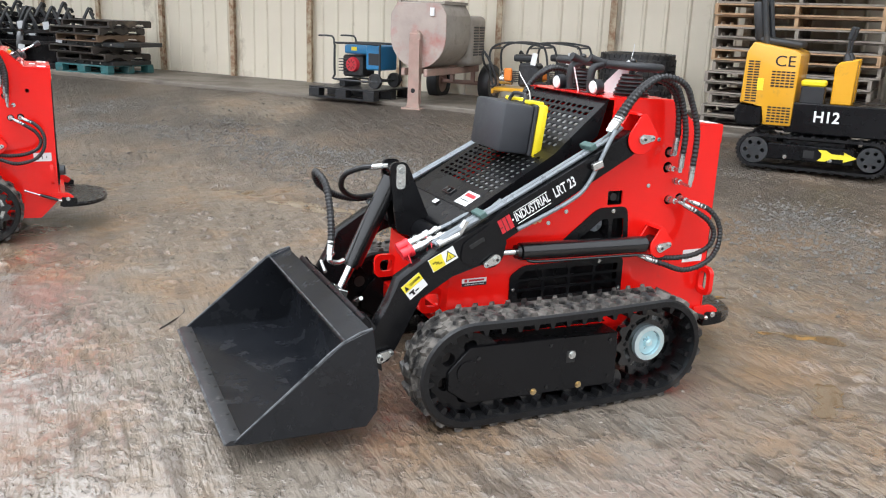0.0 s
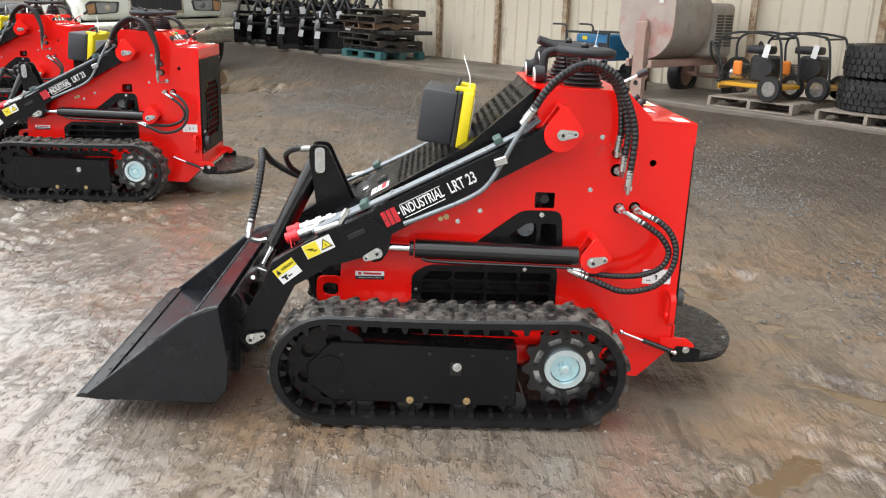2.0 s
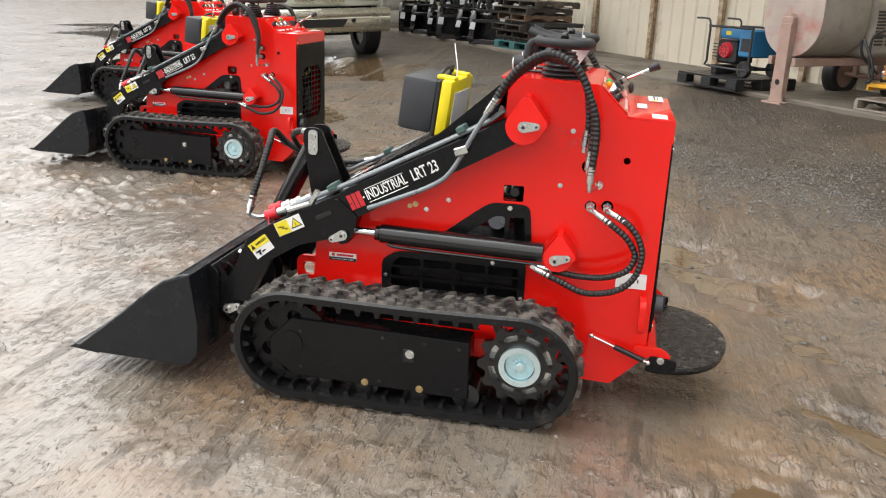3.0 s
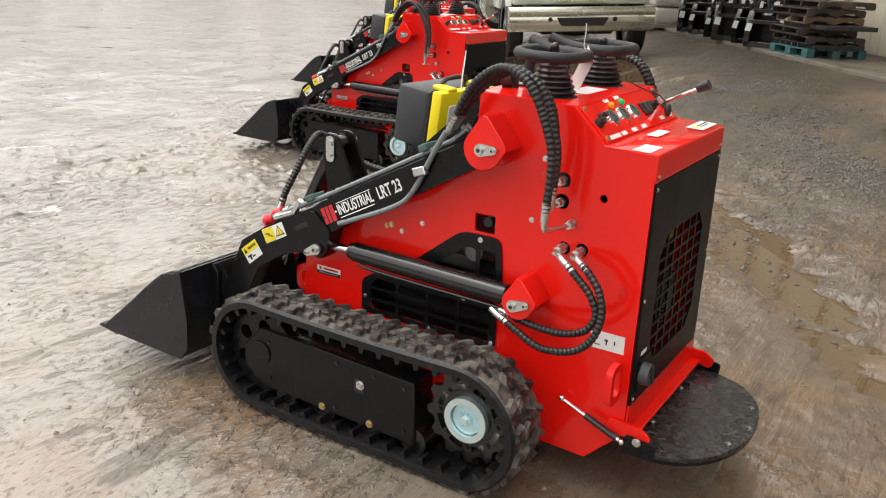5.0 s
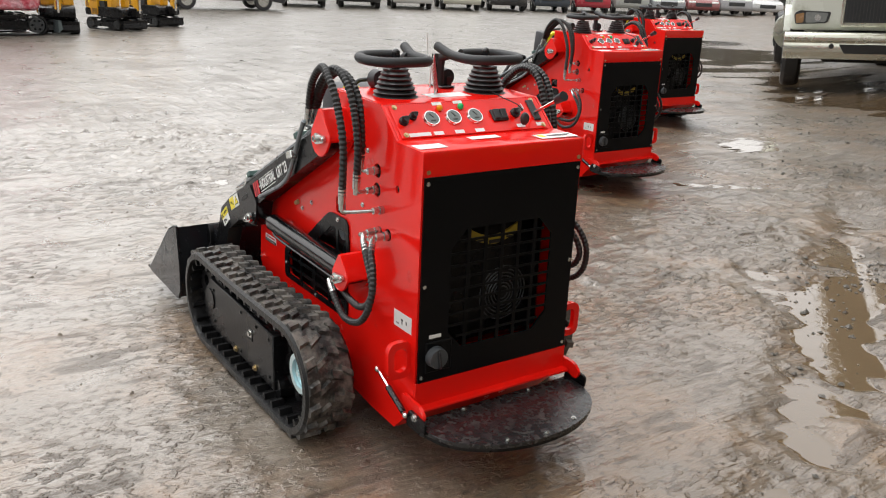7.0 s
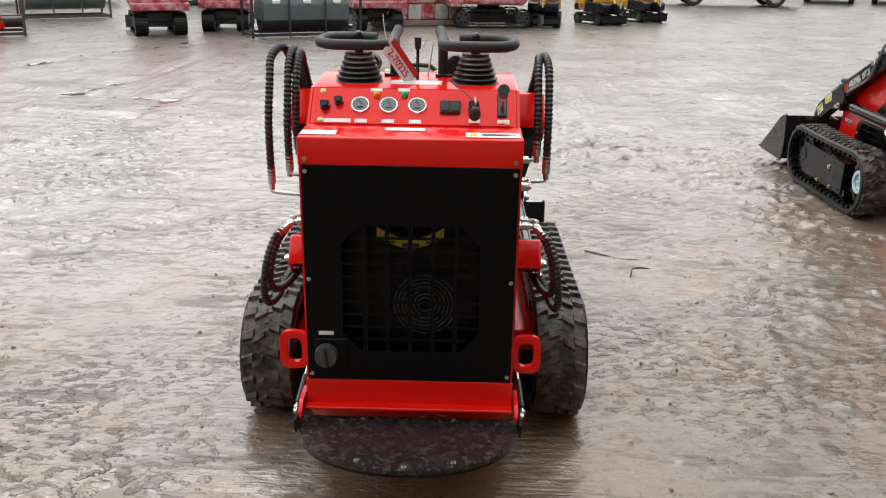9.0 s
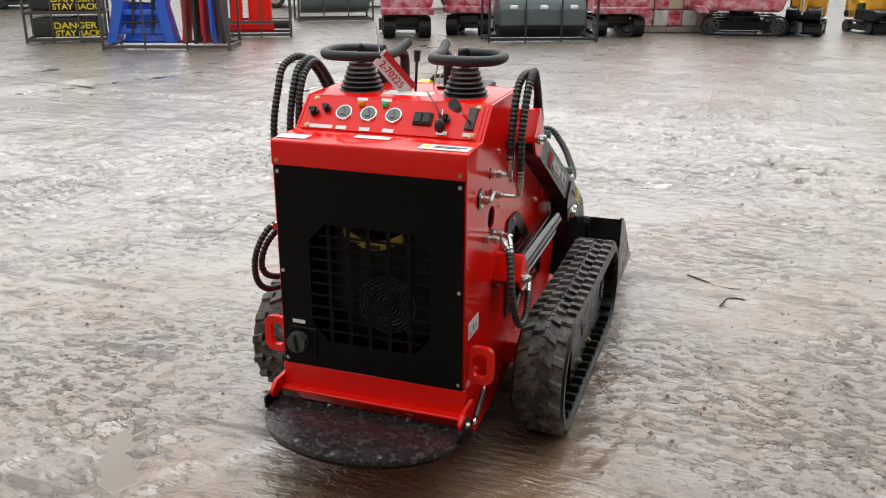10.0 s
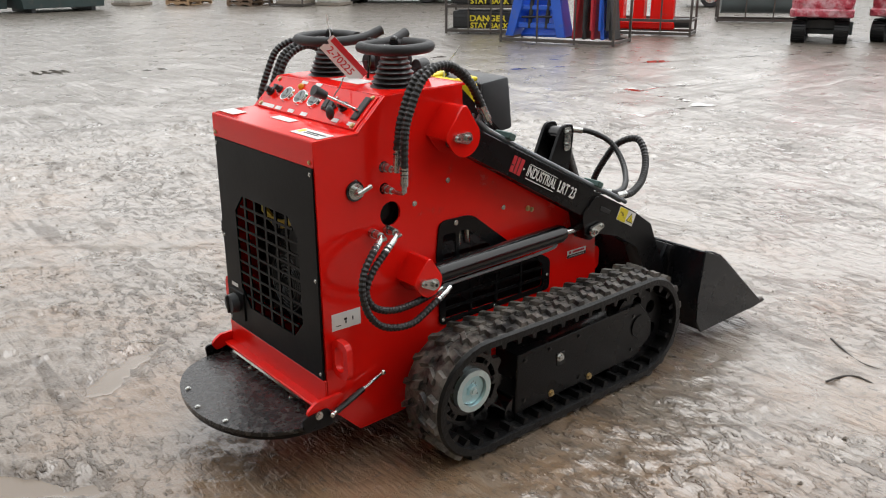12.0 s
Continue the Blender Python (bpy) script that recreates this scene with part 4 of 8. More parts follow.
    bm = bmesh.new()
    prism(bm, [(-0.06, 1.09), (-0.235, 0.940), (-0.52, 0.772), (-0.525, 0.764), (-0.24, 0.930), (-0.06, 1.08)], -0.22, 0.02)
    part("engine_shroud", bm, SHROUD, T, "pale metal shroud under the hood")
    hx = Vector((-0.355, 0, -0.21)).normalized()
    hn = Vector((-0.509, 0, 0.861))
    p = Vector((-0.555, -0.03, 0.7715)) + hn * 0.001
    sticker(T, p + Vector((0, -0.14, 0)), (0, -1, 0), -hx, 0.10, 0.075, WHITE, marks=((0.1, 0.6, 0.9, 0.85, LABELRED), (0.1, 0.3, 0.8, 0.36, INK)))
    bm = bmesh.new()
    for q, z in (((0, 0.016), (0.075, 0.006)), ((0, -0.016), (0.075, 0.006)), ((0.035, 0), (0.006, 0.03)), ((-0.035, 0), (0.006, 0.03))):
        box(bm, (q[0], q[1], 0.003), (z[0], z[1], 0.006), bevel=0.001)
    box(bm, (-0.012, 0, 0.004), (0.030, 0.022, 0.006), bevel=0.002)
    bm.transform(basis(p + Vector((0, 0.03, 0)), (0, -1, 0), -hx))
    part("hood_latch", bm, BLACKGLOSS, T)
    sticker(T, p + hx * 0.075 + Vector((0, 0.02, 0)), (0, -1, 0), -hx, 0.035, 0.022, WHITE)
    # lift arms
    arm_out = [(0.03, 1.055), (-0.523, 0.768), (-0.575, 0.735), (-0.80, 0.622), (-0.925, 0.545), (-0.965, 0.45), (-1.035, 0.335), (-1.05, 0.265), (-1.01, 0.225), (-0.96, 0.235),
               (-0.925, 0.30), (-0.845, 0.465), (-0.72, 0.540), (-0.60, 0.575), (-0.565, 0.552), (-0.535, 0.560), (-0.515, 0.60), (-0.505, 0.662), (0.035, 0.958), (0.09, 0.99), (0.09, 1.03)]
    for s in (-1, 1):
        bm = bmesh.new()
        prism(bm, arm_out, 0.338 * s, 0.402 * s, bevel=0.004)
        arm = part("lift_arm", bm, BLACK, T, "black painted steel lift arm")
        bm = bmesh.new()
        prism(bm, rounded([(-0.575, 0.725), (-0.50, 0.665), (-0.515, 0.59), (-0.55, 0.558), (-0.59, 0.580), (-0.65, 0.572), (-0.69, 0.60), (-0.68, 0.66)], 0.015), 0.402 * s, 0.409 * s, bevel=0.0015)
        part("gusset_plate", bm, BLACK, arm)
        bm = bmesh.new()
        box(bm, (-0.625, 0.4095 * s, 0.658), (0.065, 0.002, 0.016), rot=(0, -27, 0), bevel=0.0008)
        part("slot", bm, INK, arm)
        flag_pin(T, (-0.551, 0.594), s, 205 if s < 0 else 160)
        flag_pin(T, (-1.0, 0.262), s, 20)
        # lettering along the arm
        ax = Vector((0.523 + 0.03, 0, 1.055 - 0.768)).normalized()
        ay = Vector((-ax.z, 0, ax.x))
        xdir, ydir = (ax, ay) if s < 0 else (-ax, ay)

        def on_arm(x):
            return Vector((x, 0.4035 * s, 0.805 + (x + 0.345) * ax.z / ax.x))
        words = (-0.398, -0.262, -0.507, -0.478) if s < 0 else (-0.285, -0.415, -0.165, -0.197)
        lettering("lettering", "INDUSTRIAL", 0.050, basis(on_arm(words[0]), xdir, ydir), WHITE, arm, 0.0008, 0.58)
        lettering("lettering", "LRT 23", 0.056, basis(on_arm(words[1]), xdir, ydir), WHITE, arm, 0.0010, 0.62)
        bm = bmesh.new()
        box(bm, (0, -0.025, 0.0006), (0.155, 0.003, 0.0012))
        bm.transform(basis(on_arm(words[0]), xdir, ydir))
        part("print_mark", bm, WHITE, arm)
        bm = bmesh.new()
        box(bm, (0, 0.0245, 0.0006), (0.155, 0.0022, 0.0012))
        bm.transform(basis(on_arm(words[0]), xdir, ydir))
        part("print_mark", bm, WHITE, arm)
        sticker(arm, on_arm(words[2]), xdir, ydir, 0.055, 0.056, LABELRED, "logo", marks=((0.3, 0.0, 0.36, 1.0, INK), (0.62, 0.0, 0.68, 1.0, INK), (0.0, 0.4, 0.2, 0.46, INK)))
        bm = bmesh.new()
        cyl(bm, on_arm(words[3]), on_arm(words[3]) + Vector((0, 0.001 * s, 0)), 0.004, seg=10)
        part("print_mark", bm, WHITE, arm)
        # yellow warning labels on the lower arm
        bx = Vector((0.225, 0, 0.113)).normalized()
        by = Vector((-bx.z, 0, bx.x))
        o = Vector((-0.758, 0.4035 * s, 0.607))
        xd = bx if s < 0 else -bx
        sticker(arm, o, xd, by, 0.108, 0.052, WHITE, marks=((0.02, 0.03, 0.5, 0.97, YELLOWLAB), (0.10, 0.55, 0.24, 0.66, INK), (0.20, 0.40, 0.32, 0.60, INK), (0.30, 0.30, 0.42, 0.40, INK), (0.54, 0.18, 0.96, 0.90, INK, 0.0012), (0.585, 0.25, 0.915, 0.78, YELLOWLAB, 0.0022), (0.735, 0.32, 0.765, 0.60, INK, 0.0032)))
        bx2 = Vector((0.11, 0, 0.085)).normalized()
        by2 = Vector((-bx2.z, 0, bx2.x))
        if s < 0:
            sticker(arm, Vector((-0.868, -0.4035, 0.515)), bx2, by2, 0.085, 0.062, WHITE, marks=((0.0, 0.52, 1.0, 1.0, YELLOWLAB), (0.06, 0.60, 0.26, 0.92, INK, 0.0022), (0.34, 0.68, 0.92, 0.84, INK), (0.12, 0.30, 0.40, 0.40, INK), (0.24, 0.10, 0.34, 0.32, INK), (0.40, 0.18, 0.60, 0.26, INK)))
        # pipes on the arm with clamps
        off = Vector((0, 0, 0))
        for k in (0, 1):
            y = (0.352 + 0.026 * k) * s
            a0 = Vector((-0.70, y, 0.70))
            part("pipe", tube([(-0.78, y, 0.655), (-0.70, y, 0.698), (-0.52, y, 0.785), (-0.05, y, 1.030), (-0.02, y - 0.0 * s, 1.075)], 0.0085, 0.02, 8), PIPE, T)
        if s < 0:
            part("pipe", tube([(-0.46, 0.411 * s, 0.70), (-0.40, 0.413 * s, 0.725), (-0.235, 0.415 * s, 0.80), (-0.165, 0.415 * s, 0.86), (-0.09, 0.412 * s, 1.0), (-0.055, 0.41 * s, 1.06)], 0.0085, 0.02, 8), PIPE, T)
        for q in ((-0.60, 0.752), (-0.145, 0.99)):
            bm = bmesh.new()
            box(bm, (q[0], 0.365 * s, q[1] + 0.006), (0.030, 0.075, 0.022), rot=(0, -27.5, 0), bevel=0.003)
            part("pipe_clamp", bm, GREENC, T)
        if s < 0:
            bm = bmesh.new()
            box(bm, (-0.135, 0.422 * s, 0.93), (0.045, 0.022, 0.028), rot=(0, -20, 0), bevel=0.003)
            part("pipe_clamp", bm, ZINC, T)
        # lift cylinder
        bm = bmesh.new()
        cyl(bm, (0.16, 0.37 * s, 0.586), (-0.42, 0.37 * s, 0.600), 0.034, seg=24)
        cyl(bm, (-0.425, 0.37 * s, 0.600), (-0.44, 0.37 * s, 0.6003), 0.027, seg=24)
        cyl(bm, (0.213, 0.335 * s, 0.583), (0.213, 0.404 * s, 0.583), 0.032, seg=18)
        cy2 = part("lift_cylinder", bm, BLACKGLOSS, T, "glossy black hydraulic lift cylinder")
        bm = bmesh.new()
        cyl(bm, (-0.43, 0.37 * s, 0.600), (-0.52, 0.37 * s, 0.602), 0.014, seg=14)
        part("piston_rod", bm, CHROME, cy2)
        part("cylinder_pipe", tube([(0.14, 0.385 * s, 0.545), (0.05, 0.387 * s, 0.548), (-0.30, 0.387 * s, 0.556), (-0.39, 0.385 * s, 0.565), (-0.40, 0.38 * s, 0.59)], 0.0055, 0.02, 8), PIPE if s > 0 else BLACKGLOSS, T)
        # gas strut and hinge of the platform
        bm = bmesh.new()
        a, b = Vector((0.352, 0.338 * s, 0.287)), Vector((0.555, 0.35 * s, 0.213))
        cyl(bm, a, b, 0.005, seg=8)
        ball(bm, a, 0.010)
        ball(bm, b, 0.010)
        st = part("gas_strut", bm, CHROME, T)
        bm = bmesh.new()
        cyl(bm, a + (b - a) * 0.4, a + (b - a) * 0.92, 0.010, seg=10)
        part("strut_body", bm, BLACKGLOSS, st)
        bm = bmesh.new()
        prism(bm, rounded([(0.50, 0.235), (0.62, 0.205), (0.635, 0.235), (0.60, 0.262), (0.50, 0.265)], 0.012), 0.320 * s, 0.332 * s, bevel=0.001)
        part("platform_ear", bm, RED, T)
        bm = bmesh.new()
        prism(bm, rounded([(0.545, 0.175), (0.65, 0.175), (0.655, 0.225), (0.56, 0.235)], 0.012), 0.333 * s, 0.341 * s, bevel=0.001)
        part("platform_hinge", bm, BLACK, T)
        bolt(T, (0.598, 0.342 * s, 0.222), (0, s, 0), 0.009)
    # rear hoses
    for k, (y, xe, ze, xp, zp, top) in enumerate(((-0.368, 0.272, 0.990, 0.287, 0.952, 1.246), (-0.392, 0.290, 0.925, 0.287, 0.889, 1.256), (-0.448, 0.300, 0.885, 0.328, 0.832, 1.262))):
        hose(T, [(-0.040, -0.372 - 0.014 * k, 1.088), (0.03, 0.5 * (y - 0.39), top - 0.062), (0.125, 0.7 * y - 0.117, top), (0.212, y - 0.002, top - 0.022), (0.262, y, top - 0.092),
                 (xe + 0.006, y, 1.045), (xe, y, ze)], 0.0105, rib=0.28)
        p, q = Vector((xp, -0.312, zp)), Vector((xe, y, ze))
        fit = part("fitting", tube([q, (xe, y, zp + 0.014), (xe + 0.003, y + 0.010, zp + 0.001), p + Vector((0, -0.03, 0)), p], 0.0065, 0.005, 10), ZINC, T)
        for f0, f1, r in ((0.003, 0.018, 0.0145), (0.021, 0.040, 0.012)):
            bm = bmesh.new()
            cyl(bm, p + Vector((0, -f0, 0)), p + Vector((0, -f1, 0)), r, seg=6)
            part("nut", bm, ZINC, fit)
    for k, (y, ze, zp) in enumerate(((0.376, 0.990, 0.952), (0.408, 0.935, 0.885))):
        hose(T, [(-0.035, 0.372 + 0.014 * k, 1.085), (0.03, 0.388, 1.182 + 0.006 * k), (0.13, 0.384 + 0.015 * k, 1.242 + 0.006 * k), (0.225, y, 1.220), (0.282, y, 1.120), (0.300, y, 1.045), (0.304, y, ze)], 0.0105, rib=0.28)
        p, q = Vector((0.31, 0.312, zp)), Vector((0.304, y, ze))
        fit = part("fitting", tube([q, (0.304, y, zp + 0.014), (0.306, y - 0.010, zp + 0.001), p + Vector((0, 0.03, 0)), p], 0.0065, 0.005, 10), ZINC, T)
        for f0, f1, r in ((0.003, 0.018, 0.0145), (0.021, 0.040, 0.012)):
            bm = bmesh.new()
            cyl(bm, p + Vector((0, f0, 0)), p + Vector((0, f1, 0)), r, seg=6)
            part("nut", bm, ZINC, fit)
    for s in (-1, 1):
        runs = ([(0.400, 0.395 * s, 0.742), (0.430, 0.415 * s, 0.730), (0.470, 0.430 * s, 0.690), (0.490, 0.442 * s, 0.630), (0.472, 0.450 * s, 0.555), (0.415, 0.450 * s, 0.502), (0.315, 0.444 * s, 0.482),
                 (0.225, 0.430 * s, 0.510), (0.165, 0.415 * s, 0.530)],
                [(0.352, 0.395 * s, 0.733), (0.390, 0.410 * s, 0.712), (0.440, 0.424 * s, 0.675), (0.468, 0.430 * s, 0.622), (0.445, 0.432 * s, 0.570), (0.380, 0.424 * s, 0.538), (0.300, 0.410 * s, 0.527),
                 (0.215, 0.396 * s, 0.530), (0.170, 0.388 * s, 0.536)])
        for run, x in zip(runs, (0.362, 0.306)):
            hose(T, run, 0.0092, rib=0.30)
            p, q = Vector((x, 0.312 * s, 0.755)), Vector(run[0])
            d = (q - Vector(run[1])).normalized()
            fit = part("fitting", tube([p, p + Vector((0, 0.060 * s, 0)), p + Vector((0.006, 0.078 * s, -0.002)), q + d * 0.045, q], 0.0075, 0.006, 10), ZINC, T)
            for f0, f1, r in ((0.004, 0.020, 0.016), (0.024, 0.048, 0.0135)):
                bm = bmesh.new()
                cyl(bm, p + Vector((0, f0 * s, 0)), p + Vector((0, f1 * s, 0)), r, seg=6)
                part("nut", bm, ZINC, fit)
    # plug on the far side
    bm = bmesh.new()
    cyl(bm, (0.419, 0.315, 0.896), (0.419, 0.320, 0.896), 0.031, seg=24)
    part("isolator_ring", bm, BLACKGLOSS, T)
    bm = bmesh.new()
    cyl(bm, (0.419, 0.319, 0.896), (0.419, 0.324, 0.896), 0.025, seg=24)
    cyl(bm, (0.419, 0.32, 0.896), (0.419, 0.345, 0.896), 0.014, seg=14)
    box(bm, (0.405, 0.349, 0.903), (0.055, 0.010, 0.014), rot=(0, 20, 0), bevel=0.003)
    part("isolator_key", bm, ZINC, T, "zinc battery isolator")
    # cross tube, tilt link and tilt cylinder
    bm = bmesh.new()
    cyl(bm, (-0.70, -0.335, 0.63), (-0.70, 0.335, 0.63), 0.042, seg=20)
    part("cross_tube", bm, BLACK, T)
    for y in (-0.045, 0.045):
        bm = bmesh.new()
        prism(bm, rounded([(-0.83, 0.905), (-0.765, 0.905), (-0.745, 0.86), (-0.655, 0.655), (-0.70, 0.60), (-0.80, 0.62), (-0.835, 0.86)], 0.03), y - 0.007, y + 0.007, bevel=0.0015)
        part("tilt_link", bm, BLACK, T)
        s = 1 if y > 0 else -1
        bm = bmesh.new()
        prism(bm, rounded([(-0.811, 0.800), (-0.773, 0.800), (-0.773, 0.898), (-0.811, 0.898)], 0.019, 6), y + 0.007 * s, y + 0.015 * s)
        cyl(bm, (-0.792, y, 0.875), (-0.792, y + 0.022 * s, 0.872), 0.013, seg=14)
        cyl(bm, (-0.790, y, 0.826), (-0.790, y + 0.022 * s, 0.826), 0.008, seg=6)
        part("pin", bm, ZINC, T)
    bm = bmesh.new()
    a, b = Vector((-0.795, 0.0, 0.862)), Vector((-1.045, -0.025, 0.365))
    d = (b - a).normalized()
    cyl(bm, a + d * 0.03, a + d * 0.40, 0.038, seg=24)
    cyl(bm, a + Vector((0, -0.035, 0)), a + Vector((0, 0.035, 0)), 0.030, seg=18)
    cyl(bm, a + d * 0.40, a + d * 0.415, 0.030, seg=20)
    tc_ = part("tilt_cylinder", bm, BLACKGLOSS, T, "glossy black bucket tilt cylinder")
    bm = bmesh.new()
    cyl(bm, a + d * 0.41, b - d * 0.02, 0.017, seg=14)
    cyl(bm, b + Vector((0, -0.03, 0)), b + Vector((0, 0.03, 0)), 0.026, seg=18)
    part("piston_rod", bm, CHROME, tc_)
    bm = bmesh.new()
    for k in (-1, 1):
        box(bm, b + Vector((0.01, 0.036 * k, 0.01)), (0.040, 0.007, 0.075), rot=(0, 20, 0), bevel=0.003)
        cyl(bm, b + Vector((0, 0.036 * k, 0)), b + Vector((0, 0.050 * k, 0)), 0.012, seg=12)
    part("clevis", bm, ZINC, tc_)
    hose(T, [(-0.755, 0.37, 0.685), (-0.83, 0.365, 0.68), (-0.94, 0.33, 0.71), (-1.03, 0.27, 0.775), (-1.06, 0.20, 0.835), (-1.045, 0.11, 0.80), (-1.05, 0.03, 0.70), (-1.062, -0.02, 0.62), (-1.07, -0.035, 0.575)], 0.0125, rib=0.22)
    hose(T, [(-0.675, 0.36, 0.712), (-0.75, 0.36, 0.695), (-0.86, 0.31, 0.70), (-0.94, 0.23, 0.755), (-0.955, 0.15, 0.825), (-0.91, 0.08, 0.865), (-0.855, 0.04, 0.875)], 0.0105)
    part("fitting", tube([(-1.06, -0.04, 0.565), (-1.075, -0.04, 0.53), (-1.04, -0.03, 0.515), (-1.01, -0.02, 0.52)], 0.010, 0.01, 8), ZINC, T)
    # couplers on the near arm
    for k in range(2):
        bm = bmesh.new()
        a = Vector((-0.895, -0.265 - 0.045 * k, 0.615 - 0.012 * k))
        d = Vector((0.93, 0, 0.36)).normalized()
        cyl(bm, a + d * 0.055, a + d * 0.085, 0.0165, seg=14)
        cyl(bm, a + d * 0.085, a + d * 0.098, 0.0195, seg=18)
        cyl(bm, a + d * 0.098, a + d * 0.125, 0.0155, seg=14)
        cyl(bm, a + d * 0.125, a + d * 0.145, 0.0185, seg=6)
        cyl(bm, a + d * 0.145, a + d * 0.165, 0.0125, seg=12)
        cyl(bm, a + d * 0.165, a + d * 0.185, 0.0155, seg=6)
        cyl(bm, a + d * 0.185, a + d * 0.20, 0.010, seg=12)
        cp = part("coupler", bm, ZINC, T, "zinc quick coupler with red dust cap")
        bm = bmesh.new()
        cyl(bm, a + d * 0.012, a + d * 0.060, 0.0205, 0.0195, seg=16)
        cyl(bm, a + d * 0.048, a + d * 0.060, 0.0225, seg=16)
        part("dust_cap", bm, COUPLER, cp)
        part("cap_strap", tube([a + d * 0.03 + Vector((0, -0.026, 0)), a + Vector((0.05, -0.05, -0.04)), a + Vector((0.11, -0.045, -0.01)), a + d * 0.13 + Vector((0, -0.02, 0))], 0.0025, 0.01, 6), COUPLER, cp)
        part("pipe", tube([a + d * 0.20, a + d * 0.25, (-0.60, -0.27 - 0.045 * k, 0.735), (-0.56, -0.30 - 0.03 * k, 0.735), (-0.50, -0.345 - 0.02 * k, 0.80)], 0.0085, 0.015, 8), PIPE, T)
    bm = bmesh.new()
    box(bm, (-0.79, -0.29, 0.60), (0.12, 0.10, 0.02), rot=(0, -21, 0), bevel=0.004)
    part("coupler_mount", bm, BLACK, T)
    for s in (-1, 1):
        bm = bmesh.new()
        pierced(bm, rounded([(-0.69, 0.35), (-0.785, 0.35), (-0.785, 0.45), (-0.69, 0.45)], 0.03, 5), [rounded([(-0.705, 0.375), (-0.762, 0.375), (-0.762, 0.427), (-0.705, 0.427)], 0.02, 5)], 0.24 * s, 0.26 * s)
        part("tie_down_eye", bm, RED, T)
    bm = bmesh.new()
    a = Vector((-0.77, -0.375, 0.655))
    d = Vector((0.93, 0, 0.36)).normalized()
    cyl(bm, a, a + d * 0.09, 0.016, seg=12)
    cyl(bm, a + d * 0.09, a + d * 0.10 + Vector((0.02, 0, 0.045)), 0.013, seg=6)
    part("coupler", bm, ZINC, T, "zinc elbow coupler")
    # quick hitch
    bm = bmesh.new()
    prism(bm, [(-1.045, 0.13), (-1.07, 0.13), (-1.085, 0.40), (-1.06, 0.43), (-1.035, 0.40)], -0.42, 0.42, bevel=0.003)
    part("hitch_plate", bm, BLACK, T)
    for s in (-1, 1):
        for y in (0.04, 0.325):
            bm = bmesh.new()
            prism(bm, rounded([(-1.05, 0.42), (-1.05, 0.16), (-0.985, 0.20), (-0.965, 0.28), (-1.0, 0.38)], 0.02), (y - 0.006) * s, (y + 0.006) * s, bevel=0.001)
            part("hitch_ear", bm, BLACK, T)
        bm = bmesh.new()
        cyl(bm, (-1.02, 0.26 * s, 0.44), (-1.02, 0.20 * s, 0.41), 0.008, seg=12)
        part("hitch_lever", bm, ZINC, T)
    # bucket
    bm = bmesh.new()
    # shell: floor, back and lip as one bent plate
    o = [(-1.545, 0.088), (-1.15, 0.078), (-1.09, 0.088), (-1.065, 0.14), (-1.062, 0.24), (-1.085, 0.425), (-1.17, 0.392)]
    i_ = [(-1.172, 0.378), (-1.100, 0.408), (-1.076, 0.24), (-1.08, 0.15), (-1.10, 0.103), (-1.15, 0.092), (-1.545, 0.098)]
    prism(bm, o + i_, -0.552, 0.552)
    bucket = part("bucket", bm, BUCKET, T, "black painted steel digging bucket", smooth=50)
    for s in (-1, 1):
        bm = bmesh.new()
        prism(bm, [(-1.555, 0.095), (-1.52, 0.082), (-1.10, 0.076), (-1.06, 0.13), (-1.055, 0.24), (-1.078, 0.432), (-1.185, 0.392)], 0.550 * s, 0.562 * s, bevel=0.002)
        part("bucket_side", bm, BUCKET, bucket)
        part("worn_rim", tube([(-1.548, 0.557 * s, 0.0975), (-1.37, 0.557 * s, 0.2435), (-1.186, 0.557 * s, 0.3935), (-1.080, 0.557 * s, 0.4325)], 0.0042, 0.05, 6), RIM, bucket, "rim with the paint worn to grey")
        bm = bmesh.new()
        prism(bm, [(-1.05, 0.25), (-1.05, 0.43), (-1.0, 0.36), (-0.985, 0.20)], 0.385 * s, 0.40 * s)
        part("bucket_ear", bm, BUCKET, bucket)
    bm = bmesh.new()
    prism(bm, [(-1.585, 0.090), (-1.47, 0.078), (-1.47, 0.0865), (-1.545, 0.0875), (-1.545, 0.0995), (-1.525, 0.0998), (-1.525, 0.105), (-1.565, 0.104)], -0.56, 0.56)
    part("cutting_edge", bm, EDGE, bucket, "worn steel cutting edge")
    part("worn_rim", tube([(-1.580, -0.558, 0.0925), (-1.580, 0.0, 0.0925), (-1.580, 0.558, 0.0925)], 0.0045, 0.08, 6), RIM, bucket)
    part("worn_rim", tube([(-1.172, -0.55, 0.3935), (-1.172, 0.0, 0.3935), (-1.172, 0.55, 0.3935)], 0.0035, 0.08, 6), RIM, bucket)
    for k in range(9):
        bm = bmesh.new()
        cyl(bm, (-1.535, -0.48 + 0.12 * k, 0.1045), (-1.535, -0.48 + 0.12 * k, 0.1065), 0.007, seg=10)
        part("edge_bolt", bm, INK, bucket)
    # platform
    ring = [(0.565, -0.325)]
    for i in range(25):
        t = -math.pi / 2 + math.pi * i / 24
        ring.append((0.60 + 0.257 * max(0, math.cos(t)) ** 0.85, 0.33 * math.sin(t)))
    ring.append((0.565, 0.325))
    bm = bmesh.new()
    prism(bm, ring, 0.178, 0.192, "z", bevel=0.002)
    plat = part("foot_platform", bm, PLATE, T, "scuffed black rubber foot platform")
    bm = bmesh.new()
